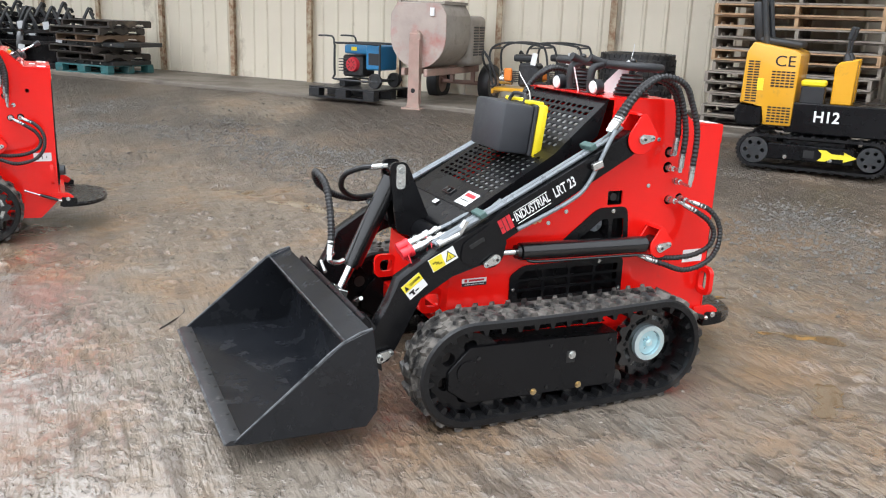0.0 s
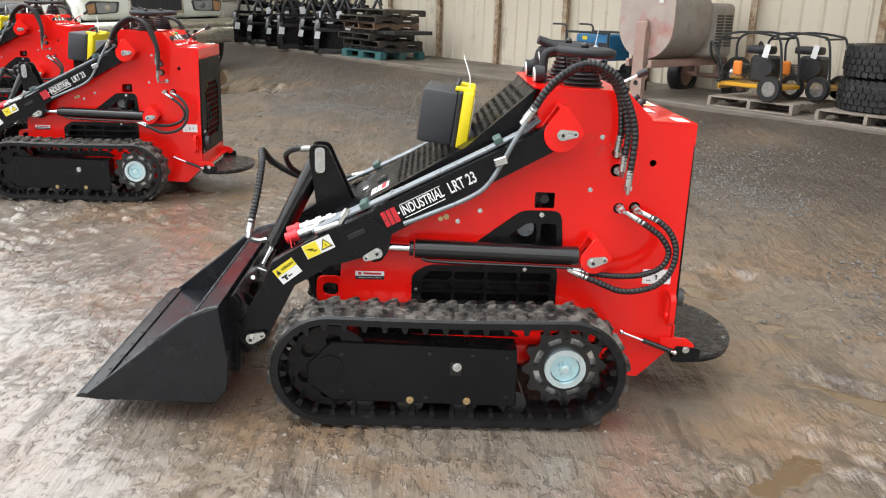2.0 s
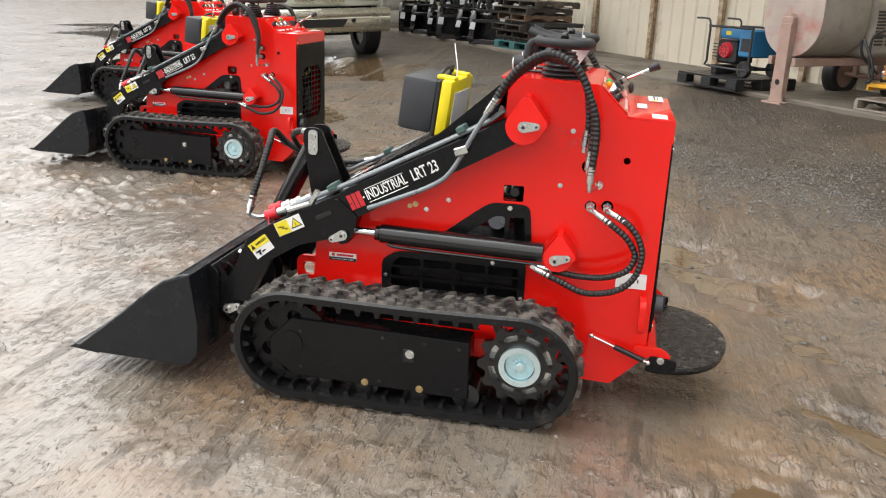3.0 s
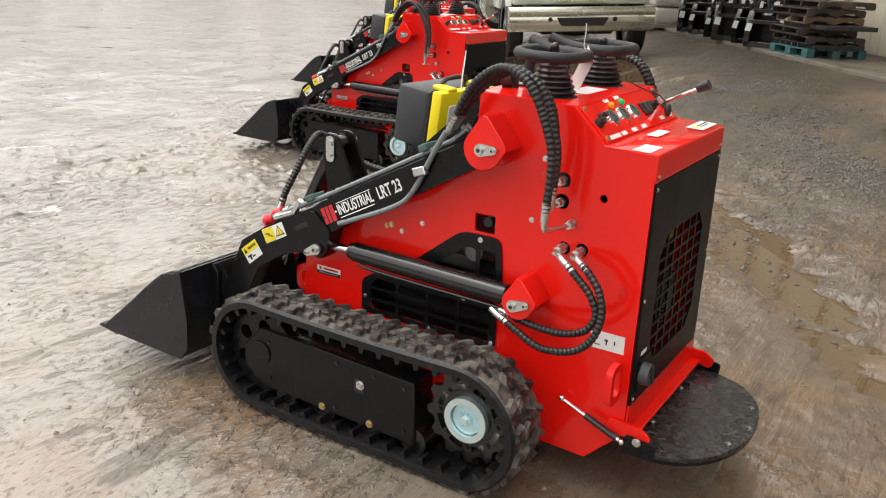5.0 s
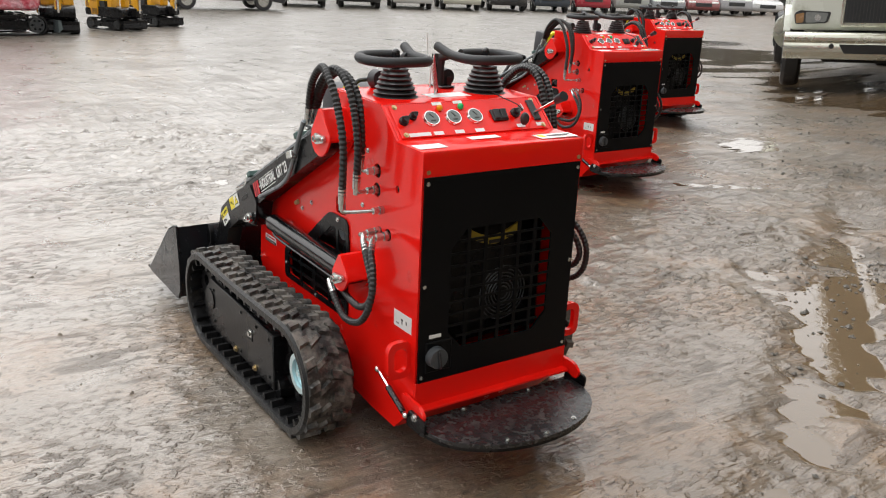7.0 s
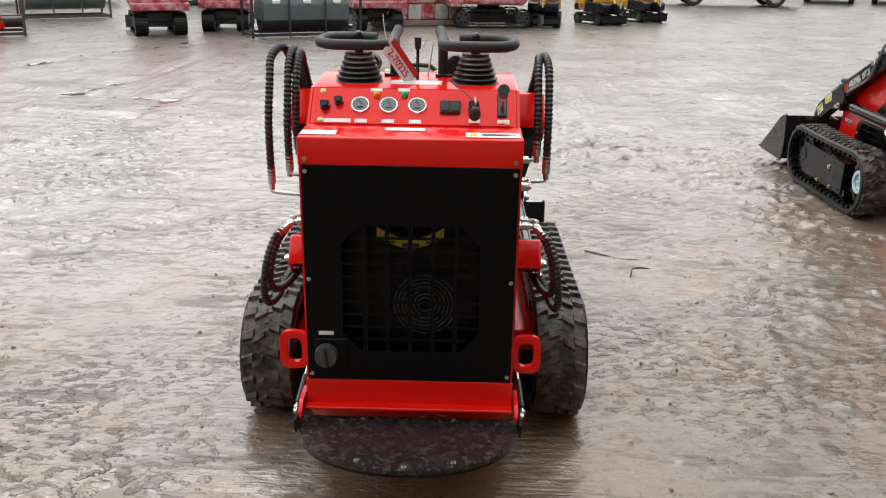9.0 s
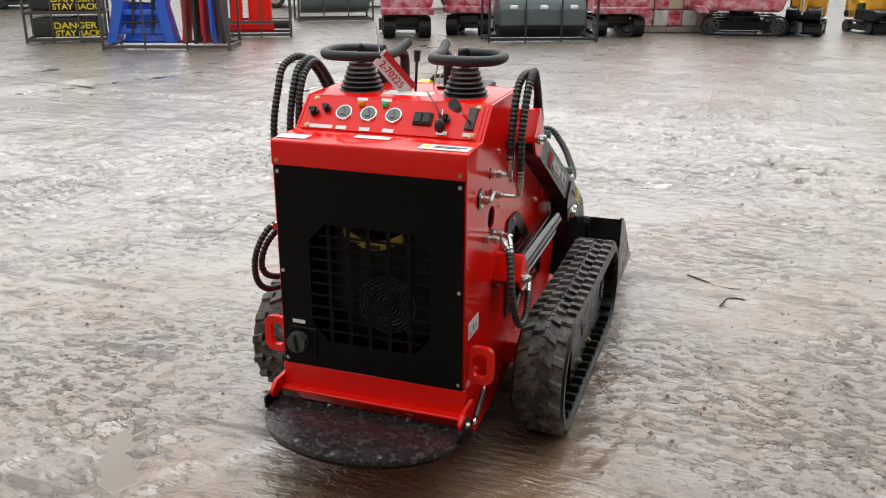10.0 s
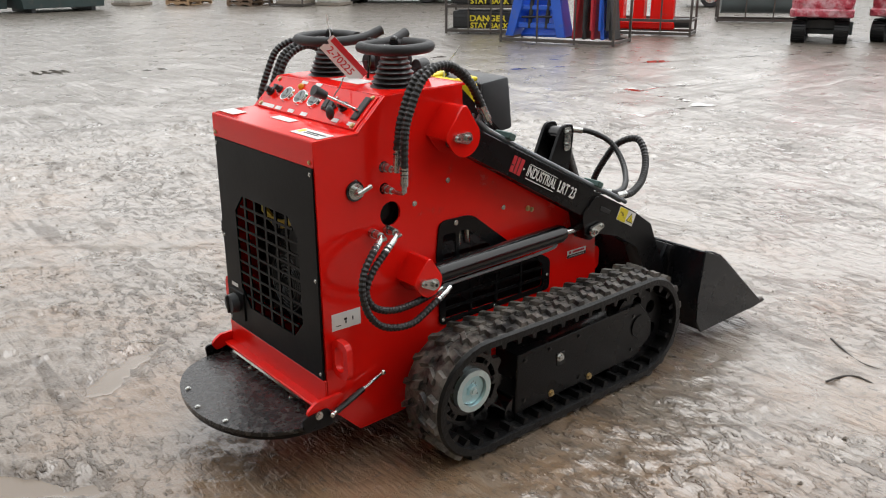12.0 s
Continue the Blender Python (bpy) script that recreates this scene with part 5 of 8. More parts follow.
    prism(bm, [(p[0] - 0.004, p[1] * 0.99) for p in ring], 0.165, 0.1775, "z")
    part("platform_base", bm, BLACK, plat)
    for p in ((0.58, -0.14), (0.58, 0.138), (0.812, -0.135), (0.812, 0.139), (0.84, 0.0)):
        bolt(plat, (p[0], p[1], 0.193), (0, 0, 1), 0.006)
    # tracks
    for s in (-1, 1):
        track(T, s)
    return T


STEELI = material("muddy_dark_steel", (0.035, 0.03, 0.027), 0.5, metal=0.2, var=0.4, scale=14, dirt_glint=(0.09, 0.075, 0.06), dirt_glint_amt=0.4)


def track(T, s):
    """One rubber track: belt with lugs, cover box, idler, rollers and sprocket."""
    xr, xf, zc, rin = 0.12, -0.705, 0.212, 0.178
    y0, y1 = 0.405 * s, 0.585 * s
    path = []
    n_arc, n_str = 18, 22
    for i in range(n_arc):
        t = -math.pi / 2 + math.pi * i / n_arc
        path.append((xr + rin * math.cos(t), zc + rin * math.sin(t), math.cos(t), math.sin(t)))
    for i in range(n_str):
        path.append((xr + (xf - xr) * i / n_str, zc + rin - 0.006 * math.sin(math.pi * i / n_str), 0, 1))
    for i in range(n_arc):
        t = math.pi / 2 + math.pi * i / n_arc
        path.append((xf + rin * math.cos(t), zc + rin * math.sin(t), math.cos(t), math.sin(t)))
    for i in range(n_str):
        path.append((xf + (xr - xf) * i / n_str, zc - rin, 0, -1))
    bm = bmesh.new()
    prof = [(0.0, -0.004), (0.0, 0.018), (0.010, 0.026), (0.170, 0.026), (0.18, 0.018), (0.18, -0.004), (0.165, -0.008), (0.015, -0.008)]
    rings = [[bm.verts.new((x + nx * h, y0 + w * s, z + nz * h)) for w, h in prof] for x, z, nx, nz in path]
    k, n = len(prof), len(path)
    for i in range(n):
        for j in range(k):
            bm.faces.new((rings[i][j], rings[i][(j + 1) % k], rings[(i + 1) % n][(j + 1) % k], rings[(i + 1) % n][j]))
    belt = part("track_belt", bm, RUBBER, T, "muddy black rubber track belt")
    # lugs and inner drive teeth at even steps along the belt
    ln = [0.0]
    for i in range(n):
        a, b = path[i], path[(i + 1) % n]
        ln.append(ln[-1] + math.hypot(b[0] - a[0], b[1] - a[1]))

    def along(d):
        d %= ln[-1]
        i = max(j for j in range(n) if ln[j] <= d)
        t = (d - ln[i]) / (ln[i + 1] - ln[i])
        a, b = path[i], path[(i + 1) % n]
        q = [a[m] * (1 - t) + b[m] * t for m in range(4)]
        h = math.hypot(q[2], q[3])
        return q[0], q[1], q[2] / h, q[3] / h
    count = 40
    bm, bt = bmesh.new(), bmesh.new()
    for c in range(count):
        for side in (0, 1):
            x, z, nx, nz = along(ln[-1] * (c + 0.5 * side) / count)
            tx, tz = nz, -nx
            ya, yb = ((0.010, 0.084), (0.096, 0.170))[side]
            for a_, b_, wid in ((ya, (ya + yb) / 2, 0.016), ((ya + yb) / 2, yb, 0.022)):
                sk = 0.012 if side else -0.012
                vs = []
                for yy, e in ((a_, -1), (b_, 1)):
                    for hw, hh in ((-wid, 0.018), (wid, 0.018), (wid * 0.56, 0.041), (-wid * 0.56, 0.041)):
                        hw2 = hw + sk * e * (1 if yy < (ya + yb) / 2 + 0.001 else 0)
                        vs.append(bm.verts.new((x + nx * hh + tx * hw2, y0 + yy * s, z + nz * hh + tz * hw2)))
                for f in ((0, 1, 2, 3), (7, 6, 5, 4), (0, 4, 5, 1), (1, 5, 6, 2), (2, 6, 7, 3), (3, 7, 4, 0)):
                    bm.faces.new([vs[q] for q in f])
        for half in (0.25, 0.75):
            x, z, nx, nz = along(ln[-1] * (c + half) / count)
            tx, tz = nz, -nx
            vs = []
            for yy in (0.080, 0.100):
                for hw, hh in ((-0.013, 0.020), (0.013, 0.020), (0.010, 0.030), (-0.010, 0.030)):
                    vs.append(bm.verts.new((x + nx * hh + tx * hw, y0 + yy * s, z + nz * hh + tz * hw)))
            for f in ((0, 1, 2, 3), (7, 6, 5, 4), (0, 4, 5, 1), (1, 5, 6, 2), (2, 6, 7, 3), (3, 7, 4, 0)):
                bm.faces.new([vs[q] for q in f])
        x, z, nx, nz = along(ln[-1] * (c + 0.25) / count)
        tx, tz = nz, -nx
        for ya, yb in ((0.012, 0.060), (0.120, 0.168)):
            vs = []
            for yy in (ya, yb):
                for hw, hh in ((-0.014, -0.003), (0.014, -0.003), (0.006, -0.030), (-0.006, -0.030)):
                    vs.append(bt.verts.new((x + nx * hh + tx * hw, y0 + yy * s, z + nz * hh + tz * hw)))
            for f in ((0, 1, 2, 3), (7, 6, 5, 4), (0, 4, 5, 1), (1, 5, 6, 2), (2, 6, 7, 3), (3, 7, 4, 0)):
                bt.faces.new([vs[q] for q in f])
    skin = [[bm.verts.new((x + nx * h, y0 + w * s, z + nz * h)) for w, h in ((0.004, 0.020), (0.011, 0.0272), (0.169, 0.0272), (0.176, 0.020))] for x, z, nx, nz in path]
    for i in range(n):
        for j in range(4):
            bm.faces.new((skin[i][j], skin[i][(j + 1) % 4], skin[(i + 1) % n][(j + 1) % 4], skin[(i + 1) % n][j]))
    tagged(part("tread_lug", bm, LUG, belt, "mud-caked tread lugs", smooth=20), kind="stuff")
    tagged(part("drive_tooth", bt, RUBBER, belt, smooth=20), kind="stuff")
    # cover box between the runs
    bm = bmesh.new()
    prism(bm, [(-0.70, 0.308), (-0.055, 0.290), (-0.05, 0.072), (-0.70, 0.086), (-0.785, 0.15), (-0.785, 0.22)], 0.43 * s, 0.540 * s, bevel=0.004)
    cover = part("track_cover", bm, BLACK, T, "black steel track frame cover")
    bm = bmesh.new()
    box(bm, (-0.268, 0.541 * s, 0.215), (0.040, 0.003, 0.048), bevel=0.001)
    part("slot", bm, INK, cover)
    bolt(cover, (-0.263, 0.542 * s, 0.222), (0, s, 0), 0.011)
    for q in ((-0.665, 0.262), (-0.36, 0.272), (-0.09, 0.262), (-0.665, 0.125), (-0.37, 0.105), (-0.09, 0.112), (-0.21, 0.268)):
        bolt(cover, (q[0], 0.541 * s, q[1]), (0, s, 0), 0.005, BLACKGLOSS)
    for x in (-0.425, -0.225):
        bolt(cover, (x, 0.541 * s, 0.093), (0, s, 0), 0.009, BRASS)
    for x in (-0.425, -0.235, -0.06, -0.6):
        bm = bmesh.new()
        cyl(bm, (x, 0.42 * s, 0.082), (x, 0.53 * s, 0.082), 0.048, seg=20)
        part("track_roller", bm, BLACKGLOSS, T)
    # black plate added for the deck and the shade under the top run
    bm = bmesh.new()
    prism(bm, [(-0.68, 0.300), (-0.64, 0.345), (-0.10, 0.335), (-0.04, 0.295)], 0.415 * s, 0.428 * s)
    part("shade_plate", bm, BLACK, T)
    # idler wheel
    bm = bmesh.new()
    holes = [ring2(xf + 0.095 * math.cos(a), zc + 0.095 * math.sin(a), 0.027, 12) for a in (0.4, 1.45, 2.5, 3.55, 4.6, 5.65)]
    pierced(bm, ring2(xf, zc, 0.150, 32), holes, 0.455 * s, 0.530 * s)
    cyl(bm, (xf, 0.45 * s, zc), (xf, 0.545 * s, zc), 0.045, seg=20)
    part("idler_wheel", bm, BLACK, T)
    bm = bmesh.new()
    cyl(bm, (xf, 0.46 * s, zc), (xf, 0.49 * s, zc), 0.13, seg=24)
    part("inner_disc", bm, STEELI, T)
    # sprocket: toothed ring with slots and a zinc hub
    bm = bmesh.new()
    ring = []
    for i in range(48):
        r = 0.150 if i % 4 in (0, 1) else 0.128
        a = 2 * math.pi * i / 48
        ring.append((xr + r * math.cos(a), zc + r * math.sin(a)))
    slots = []
    for i in range(8):
        a0 = 2 * math.pi * (i + 0.5) / 8
        arc = [(xr + 0.112 * math.cos(a0 + t), zc + 0.112 * math.sin(a0 + t)) for t in (-0.24, -0.1, 0.1, 0.24)]
        arc += [(xr + 0.092 * math.cos(a0 + t), zc + 0.092 * math.sin(a0 + t)) for t in (0.24, 0.1, -0.1, -0.24)]
        slots.append(arc)
    pierced(bm, ring, slots, 0.475 * s, 0.500 * s)
    sp = part("sprocket", bm, BLACKGLOSS, T, "black toothed drive sprocket")
    bm = bmesh.new()
    cyl(bm, (xr, 0.45 * s, zc), (xr, 0.474 * s, zc), 0.118, seg=28)
    part("motor_disc", bm, ZINC if s < 0 else BLACK, sp)
    bm = bmesh.new()
    pierced(bm, ring2(xr, zc, 0.073, 36), [ring2(xr, zc, 0.053, 36)], 0.485 * s, 0.520 * s)
    hub = part("hub", bm, HUB, sp, "zinc drive hub with a dished middle")
    bm = bmesh.new()
    cyl(bm, (xr, 0.486 * s, zc), (xr, 0.507 * s, zc), 0.0532, 0.050, seg=32)
    cyl(bm, (xr, 0.505 * s, zc), (xr, 0.515 * s, zc), 0.026, 0.020, seg=6)
    part("hub_dish", bm, HUBIN, hub, "pale blue zinc hub dish")
    bolt(sp, (xr, 0.515 * s, zc), (0, s, 0), 0.010, HUB, "hub_nut")
    for i in range(8):
        a = 2 * math.pi * i / 8
        bolt(sp, (xr + 0.102 * math.cos(a), 0.501 * s, zc + 0.102 * math.sin(a)), (0, s, 0), 0.007, BLACKGLOSS)
    # frame bracket to the body
    bm = bmesh.new()
    box(bm, (-0.30, 0.37 * s, 0.23), (0.75, 0.12, 0.08), bevel=0.006)
    part("track_frame", bm, RED, T)


PLATE = material("scuffed_platform_rubber", (0.017, 0.017, 0.018), 0.26, var=0.5, scale=26, bump=0.30, bscale=60, dirt_glint=(0.13, 0.12, 0.11), dirt_glint_amt=0.30, dirt_glint_scale=48)


def tool_case(m):
    """The moulded battery case lying on the hood, black shell with a yellow lid frame."""
    C = thing("battery_case", m, "black plastic carry case with a yellow lid, standing on the hood", "case", "cases on the hoods")
    bm = bmesh.new()
    box(bm, (-0.01, 0, 0.105), (0.13, 0.30, 0.195), bevel=0.014, seg=2)
    part("shell", bm, SHELL, C)
    bm = bmesh.new()
    box(bm, (0.063, 0, 0.105), (0.018, 0.31, 0.205), bevel=0.006)
    part("rim", bm, CASE, C)
    bm = bmesh.new()
    box(bm, (0.092, 0, 0.105), (0.044, 0.312, 0.212), bevel=0.012, seg=2)
    lid = part("lid", bm, YELLOWP, C, "yellow plastic lid")
    bm = bmesh.new()
    box(bm, (0.114, 0, 0.105), (0.006, 0.22, 0.12), bevel=0.002)
    part("lid_label", bm, WHITE, lid)
    for y in (-0.09, 0.09):
        bm = bmesh.new()
        box(bm, (0.075, y, 0.212), (0.07, 0.05, 0.016), bevel=0.004)
        part("latch", bm, YELLOWP, C)
    part("handle", tube([(0.04, -0.07, 0.205), (0.05, -0.055, 0.235), (0.05, 0.055, 0.235), (0.04, 0.07, 0.205)], 0.008, 0.02, 8), CASE, C)
    part("tie", tube([(0.09, -0.02, 0.21), (0.085, -0.015, 0.25), (0.055, 0.03, 0.31), (0.05, 0.035, 0.325)], 0.0022, 0.02, 6), WHITE, C, "white cable tie")
    return C


LOADERS = [(-0.565, 6.313, 0.4), (-2.63, 9.28, -0.9)]
first_loader = loader()
case_pose = pose(-0.345, -0.02, 0.935, 0, 7, -4)
first_case = tool_case(pose(2.0, 3.1, 0) @ case_pose)
for lx_, ly_, lr_ in LOADERS:
    copy_thing(first_loader, pose(lx_, ly_, 0.004, 0, 0, lr_))
    copy_thing(first_case, pose(lx_, ly_, 0.004, 0, 0, lr_) @ case_pose)

# paper stock tag wired to the first loader's steering loop
tag = thing("stock_tag", pose(2.228, 3.01, 1.29), "red and white paper tag wired to a loader's steering loop", "tag")
tm = basis((-0.030, 0.040, -0.062), (-0.50, 0.45, -0.74), (-0.555, 0.488, 0.672))
bm = bmesh.new()
box(bm, (0, 0, 0), (0.165, 0.062, 0.0012))
bm.transform(tm)
part("card", bm, WHITE, tag)
bm = bmesh.new()
box(bm, (0.004, 0.021, 0.0014), (0.157, 0.020, 0.0012))
bm.transform(tm)
part("red_stripe", bm, LABELRED, tag)
lettering("lettering", "2-70225", 0.034, tm @ pose(-0.006, -0.010, 0.0014), LABELRED, tag, 0.0004, 1.0)
part("wire", tube([(0.0, 0.0, 0.0), (-0.01, -0.005, 0.02), (-0.005, -0.01, 0.06), (-0.005, -0.012, 0.085)], 0.0016, 0.02, 6), WHITE, tag)


# ---- along the shed wall ----
WOODG = material("weathered_pallet_wood", (0.27, 0.235, 0.195), 0.65, var=0.3, scale=9, bump=0.3, bscale=50, dirt_glint=(0.12, 0.10, 0.085), dirt_glint_amt=0.35, dirt_glint_scale=4)
WOODN = material("fresh_pallet_wood", (0.42, 0.27, 0.15), 0.6, var=0.25, scale=9, bump=0.25, bscale=50, dirt_glint=(0.2, 0.14, 0.09), dirt_glint_amt=0.25, dirt_glint_scale=4)
WOODD = material("dark_wet_wood", (0.04, 0.033, 0.028), 0.5, var=0.4, scale=9, bump=0.3, bscale=50, dirt_glint=(0.18, 0.14, 0.1), dirt_glint_amt=0.25, dirt_glint_scale=3)
TEAL = material("teal_pallet_paint", (0.03, 0.125, 0.13), 0.55, var=0.3, scale=10, dirt_glint=(0.13, 0.11, 0.09), dirt_glint_amt=0.3)
BLACKPL = material("black_pallet_plastic", (0.013, 0.0135, 0.015), 0.4, var=0.3, scale=12, dirt_glint=(0.08, 0.07, 0.06), dirt_glint_amt=0.1)
STEELD = material("dark_steel_frame", (0.03, 0.032, 0.034), 0.42, metal=0.2, var=0.4, scale=8, dirt_glint=(0.10, 0.085, 0.07), dirt_glint_amt=0.2)
CAGE = material("rust_brown_cage_steel", (0.075, 0.065, 0.058), 0.55, metal=0.3, var=0.4, scale=8, dirt_glint=(0.14, 0.08, 0.05), dirt_glint_amt=0.2)
BLUE = material("blue_machine_paint", (0.015, 0.10, 0.55), 0.35, var=0.15, scale=4, coat=0.3, dirt_glint=(0.1, 0.12, 0.2), dirt_glint_amt=0.1)
GENBLUE = material("generator_blue", (0.02, 0.17, 0.36), 0.35, var=0.15, scale=5, coat=0.3)
MIXER = material("cement_splashed_steel", (0.40, 0.33, 0.29), 0.6, var=0.25, scale=5, bump=0.3, bscale=30, dirt_glint=(0.40, 0.13, 0.11), dirt_glint_amt=0.35, dirt_glint_scale=2.2)
MIXGREY = material("grey_cement_crust", (0.33, 0.30, 0.265), 0.7, var=0.25, scale=7, bump=0.4, bscale=25, dirt_glint=(0.20, 0.17, 0.14), dirt_glint_amt=0.3)
MIXRED = material("faded_red_frame", (0.37, 0.24, 0.20), 0.6, var=0.3, scale=9, bump=0.2, dirt_glint=(0.30, 0.25, 0.2), dirt_glint_amt=0.45)
TYRE = material("tyre_rubber", (0.014, 0.014, 0.015), 0.45, var=0.3, scale=18, bump=0.25, bscale=80, dirt_glint=(0.09, 0.08, 0.07), dirt_glint_amt=0.2)
EXYEL = material("excavator_yellow", (0.66, 0.33, 0.015), 0.32, var=0.08, scale=4, coat=0.3, dirt_glint=(0.3, 0.2, 0.06), dirt_glint_amt=0.05)
ENGINE = material("engine_grey", (0.05, 0.05, 0.052), 0.4, metal=0.5, var=0.5, scale=25)
ORANGE = material("orange_cover", (0.75, 0.22, 0.03), 0.4)
TRUCKW = material("white_truck_paint", (0.62, 0.64, 0.58), 0.28, var=0.06, scale=2, coat=0.4, dirt_glint=(0.30, 0.30, 0.20), dirt_glint_amt=0.15, dirt_glint_scale=2)
BUMPER = material("dull_chrome_bumper", (0.58, 0.58, 0.50), 0.25, metal=0.85, var=0.2, scale=3, dirt_glint=(0.25, 0.26, 0.14), dirt_glint_amt=0.3, dirt_glint_scale=2.5)
DARKGLASS = material("dark_window_glass", (0.02, 0.025, 0.028), 0.05, var=0.1, coat=0.5)
BAG = material("white_bulk_bag", (0.55, 0.55, 0.52), 0.6, var=0.15, scale=4, bump=0.4, bscale=12, dirt_glint=(0.25, 0.23, 0.2), dirt_glint_amt=0.3)
# the pale patches are highlights of the crumpled film, painted into the colour
WRAPRED = material("red_paint_under_film", (0.50, 0.05, 0.085), 0.3, var=0.2, scale=5, coat=0.6, bump=1.0, bscale=7, bdist=0.12, dirt_glint=(0.66, 0.40, 0.44), dirt_glint_amt=0.62, dirt_glint_scale=6)
REDPL = material("red_plastic_can", (0.45, 0.02, 0.03), 0.45, var=0.15)
FARGREY = material("grey_steel_tank", (0.10, 0.125, 0.13), 0.35, metal=0.3, var=0.2, scale=3)


WOODB = material("brown_pallet_wood", (0.14, 0.09, 0.055), 0.6, var=0.3, scale=9, bump=0.25, bscale=50)


def pallet(m, w=1.05, d=1.0, h=0.125, mat=None, label="weathered wooden pallet lying on the ground", group="pallets", boards=7):
    P = thing("pallet", m, label, "pallet", group)
    mat = mat or WOODG
    for i in range(boards):
        bm = bmesh.new()
        y = -d / 2 + (i + 0.5) * d / boards
        box(bm, (0, y, h - 0.009), (w, d / boards * 0.78, 0.018), bevel=0.002)
        part("board", bm, mat, P, smooth=0)
    for x in (-w / 2 + 0.02, 0, w / 2 - 0.02):
        bm = bmesh.new()
        prism(bm, [(-d / 2, 0.02), (-d / 2, h - 0.018), (d / 2, h - 0.018), (d / 2, 0.02), (d * 0.36, 0.02), (d * 0.32, 0.055), (d * 0.14, 0.055), (d * 0.10, 0.02), (-d * 0.10, 0.02),
                   (-d * 0.14, 0.055), (-d * 0.32, 0.055), (-d * 0.36, 0.02)], x - 0.02, x + 0.02, "x")
        part("stringer", bm, mat, P, smooth=0)
    for y in (-d / 2 + 0.05, 0, d / 2 - 0.05):
        bm = bmesh.new()
        box(bm, (0, y, 0.010), (w, 0.09, 0.018))
        part("bottom_board", bm, mat, P, smooth=0)
    return P


def block_pallet(m, mat, label, w=1.12, d=1.0):
    """A nine-block pallet of plastic or painted wood."""
    P = thing("pallet", m, label, "pallet", "pallets")
    for i in range(6):
        bm = bmesh.new()
        box(bm, (0, -d / 2 + (i + 0.5) * d / 6, 0.138), (w, d / 6 * 0.86, 0.024), bevel=0.003)
        part("board", bm, mat, P, smooth=0)
    for x in (-w / 2 + 0.09, 0, w / 2 - 0.09):
        for y in (-d / 2 + 0.07, 0, d / 2 - 0.07):
            bm = bmesh.new()
            box(bm, (x, y, 0.073), (0.18, 0.14, 0.106), bevel=0.006)
            part("block", bm, mat, P, smooth=0)
    for y in (-d / 2 + 0.07, 0, d / 2 - 0.07):
        bm = bmesh.new()
        box(bm, (0, y, 0.011), (w, 0.13, 0.02), bevel=0.002)
        part("bottom_board", bm, mat, P, smooth=0)
    return P


def wheel(parent, p, r, w, axis=(0, 1, 0), rim=None, name="wheel"):
    a, p = Vector(axis).normalized(), Vector(p)
    bm = bmesh.new()
    n, prof = 24, [(r * 0.62, -w / 2), (r * 0.93, -w / 2), (r, -w * 0.32), (r, w * 0.32), (r * 0.93, w / 2), (r * 0.62, w / 2)]
    m = Matrix.Translation(p) @ a.to_track_quat("Z", "Y").to_matrix().to_4x4()
    rings = [[bm.verts.new(m @ Vector((rr * math.cos(2 * math.pi * i / n), rr * math.sin(2 * math.pi * i / n), h))) for rr, h in prof] for i in range(n)]
    for i in range(n):
        for j in range(len(prof) - 1):
            bm.faces.new((rings[i][j], rings[i][j + 1], rings[(i + 1) % n][j + 1], rings[(i + 1) % n][j]))
    wh = part(name, bm, TYRE, parent)
    bm = bmesh.new()
    cyl(bm, p - a * w * 0.36, p + a * w * 0.36, r * 0.63, seg=24)
    cyl(bm, p - a * w * 0.46, p + a * w * 0.46, r * 0.2, seg=12)
    part("rim", bm, rim or ZINC, wh)
    return wh


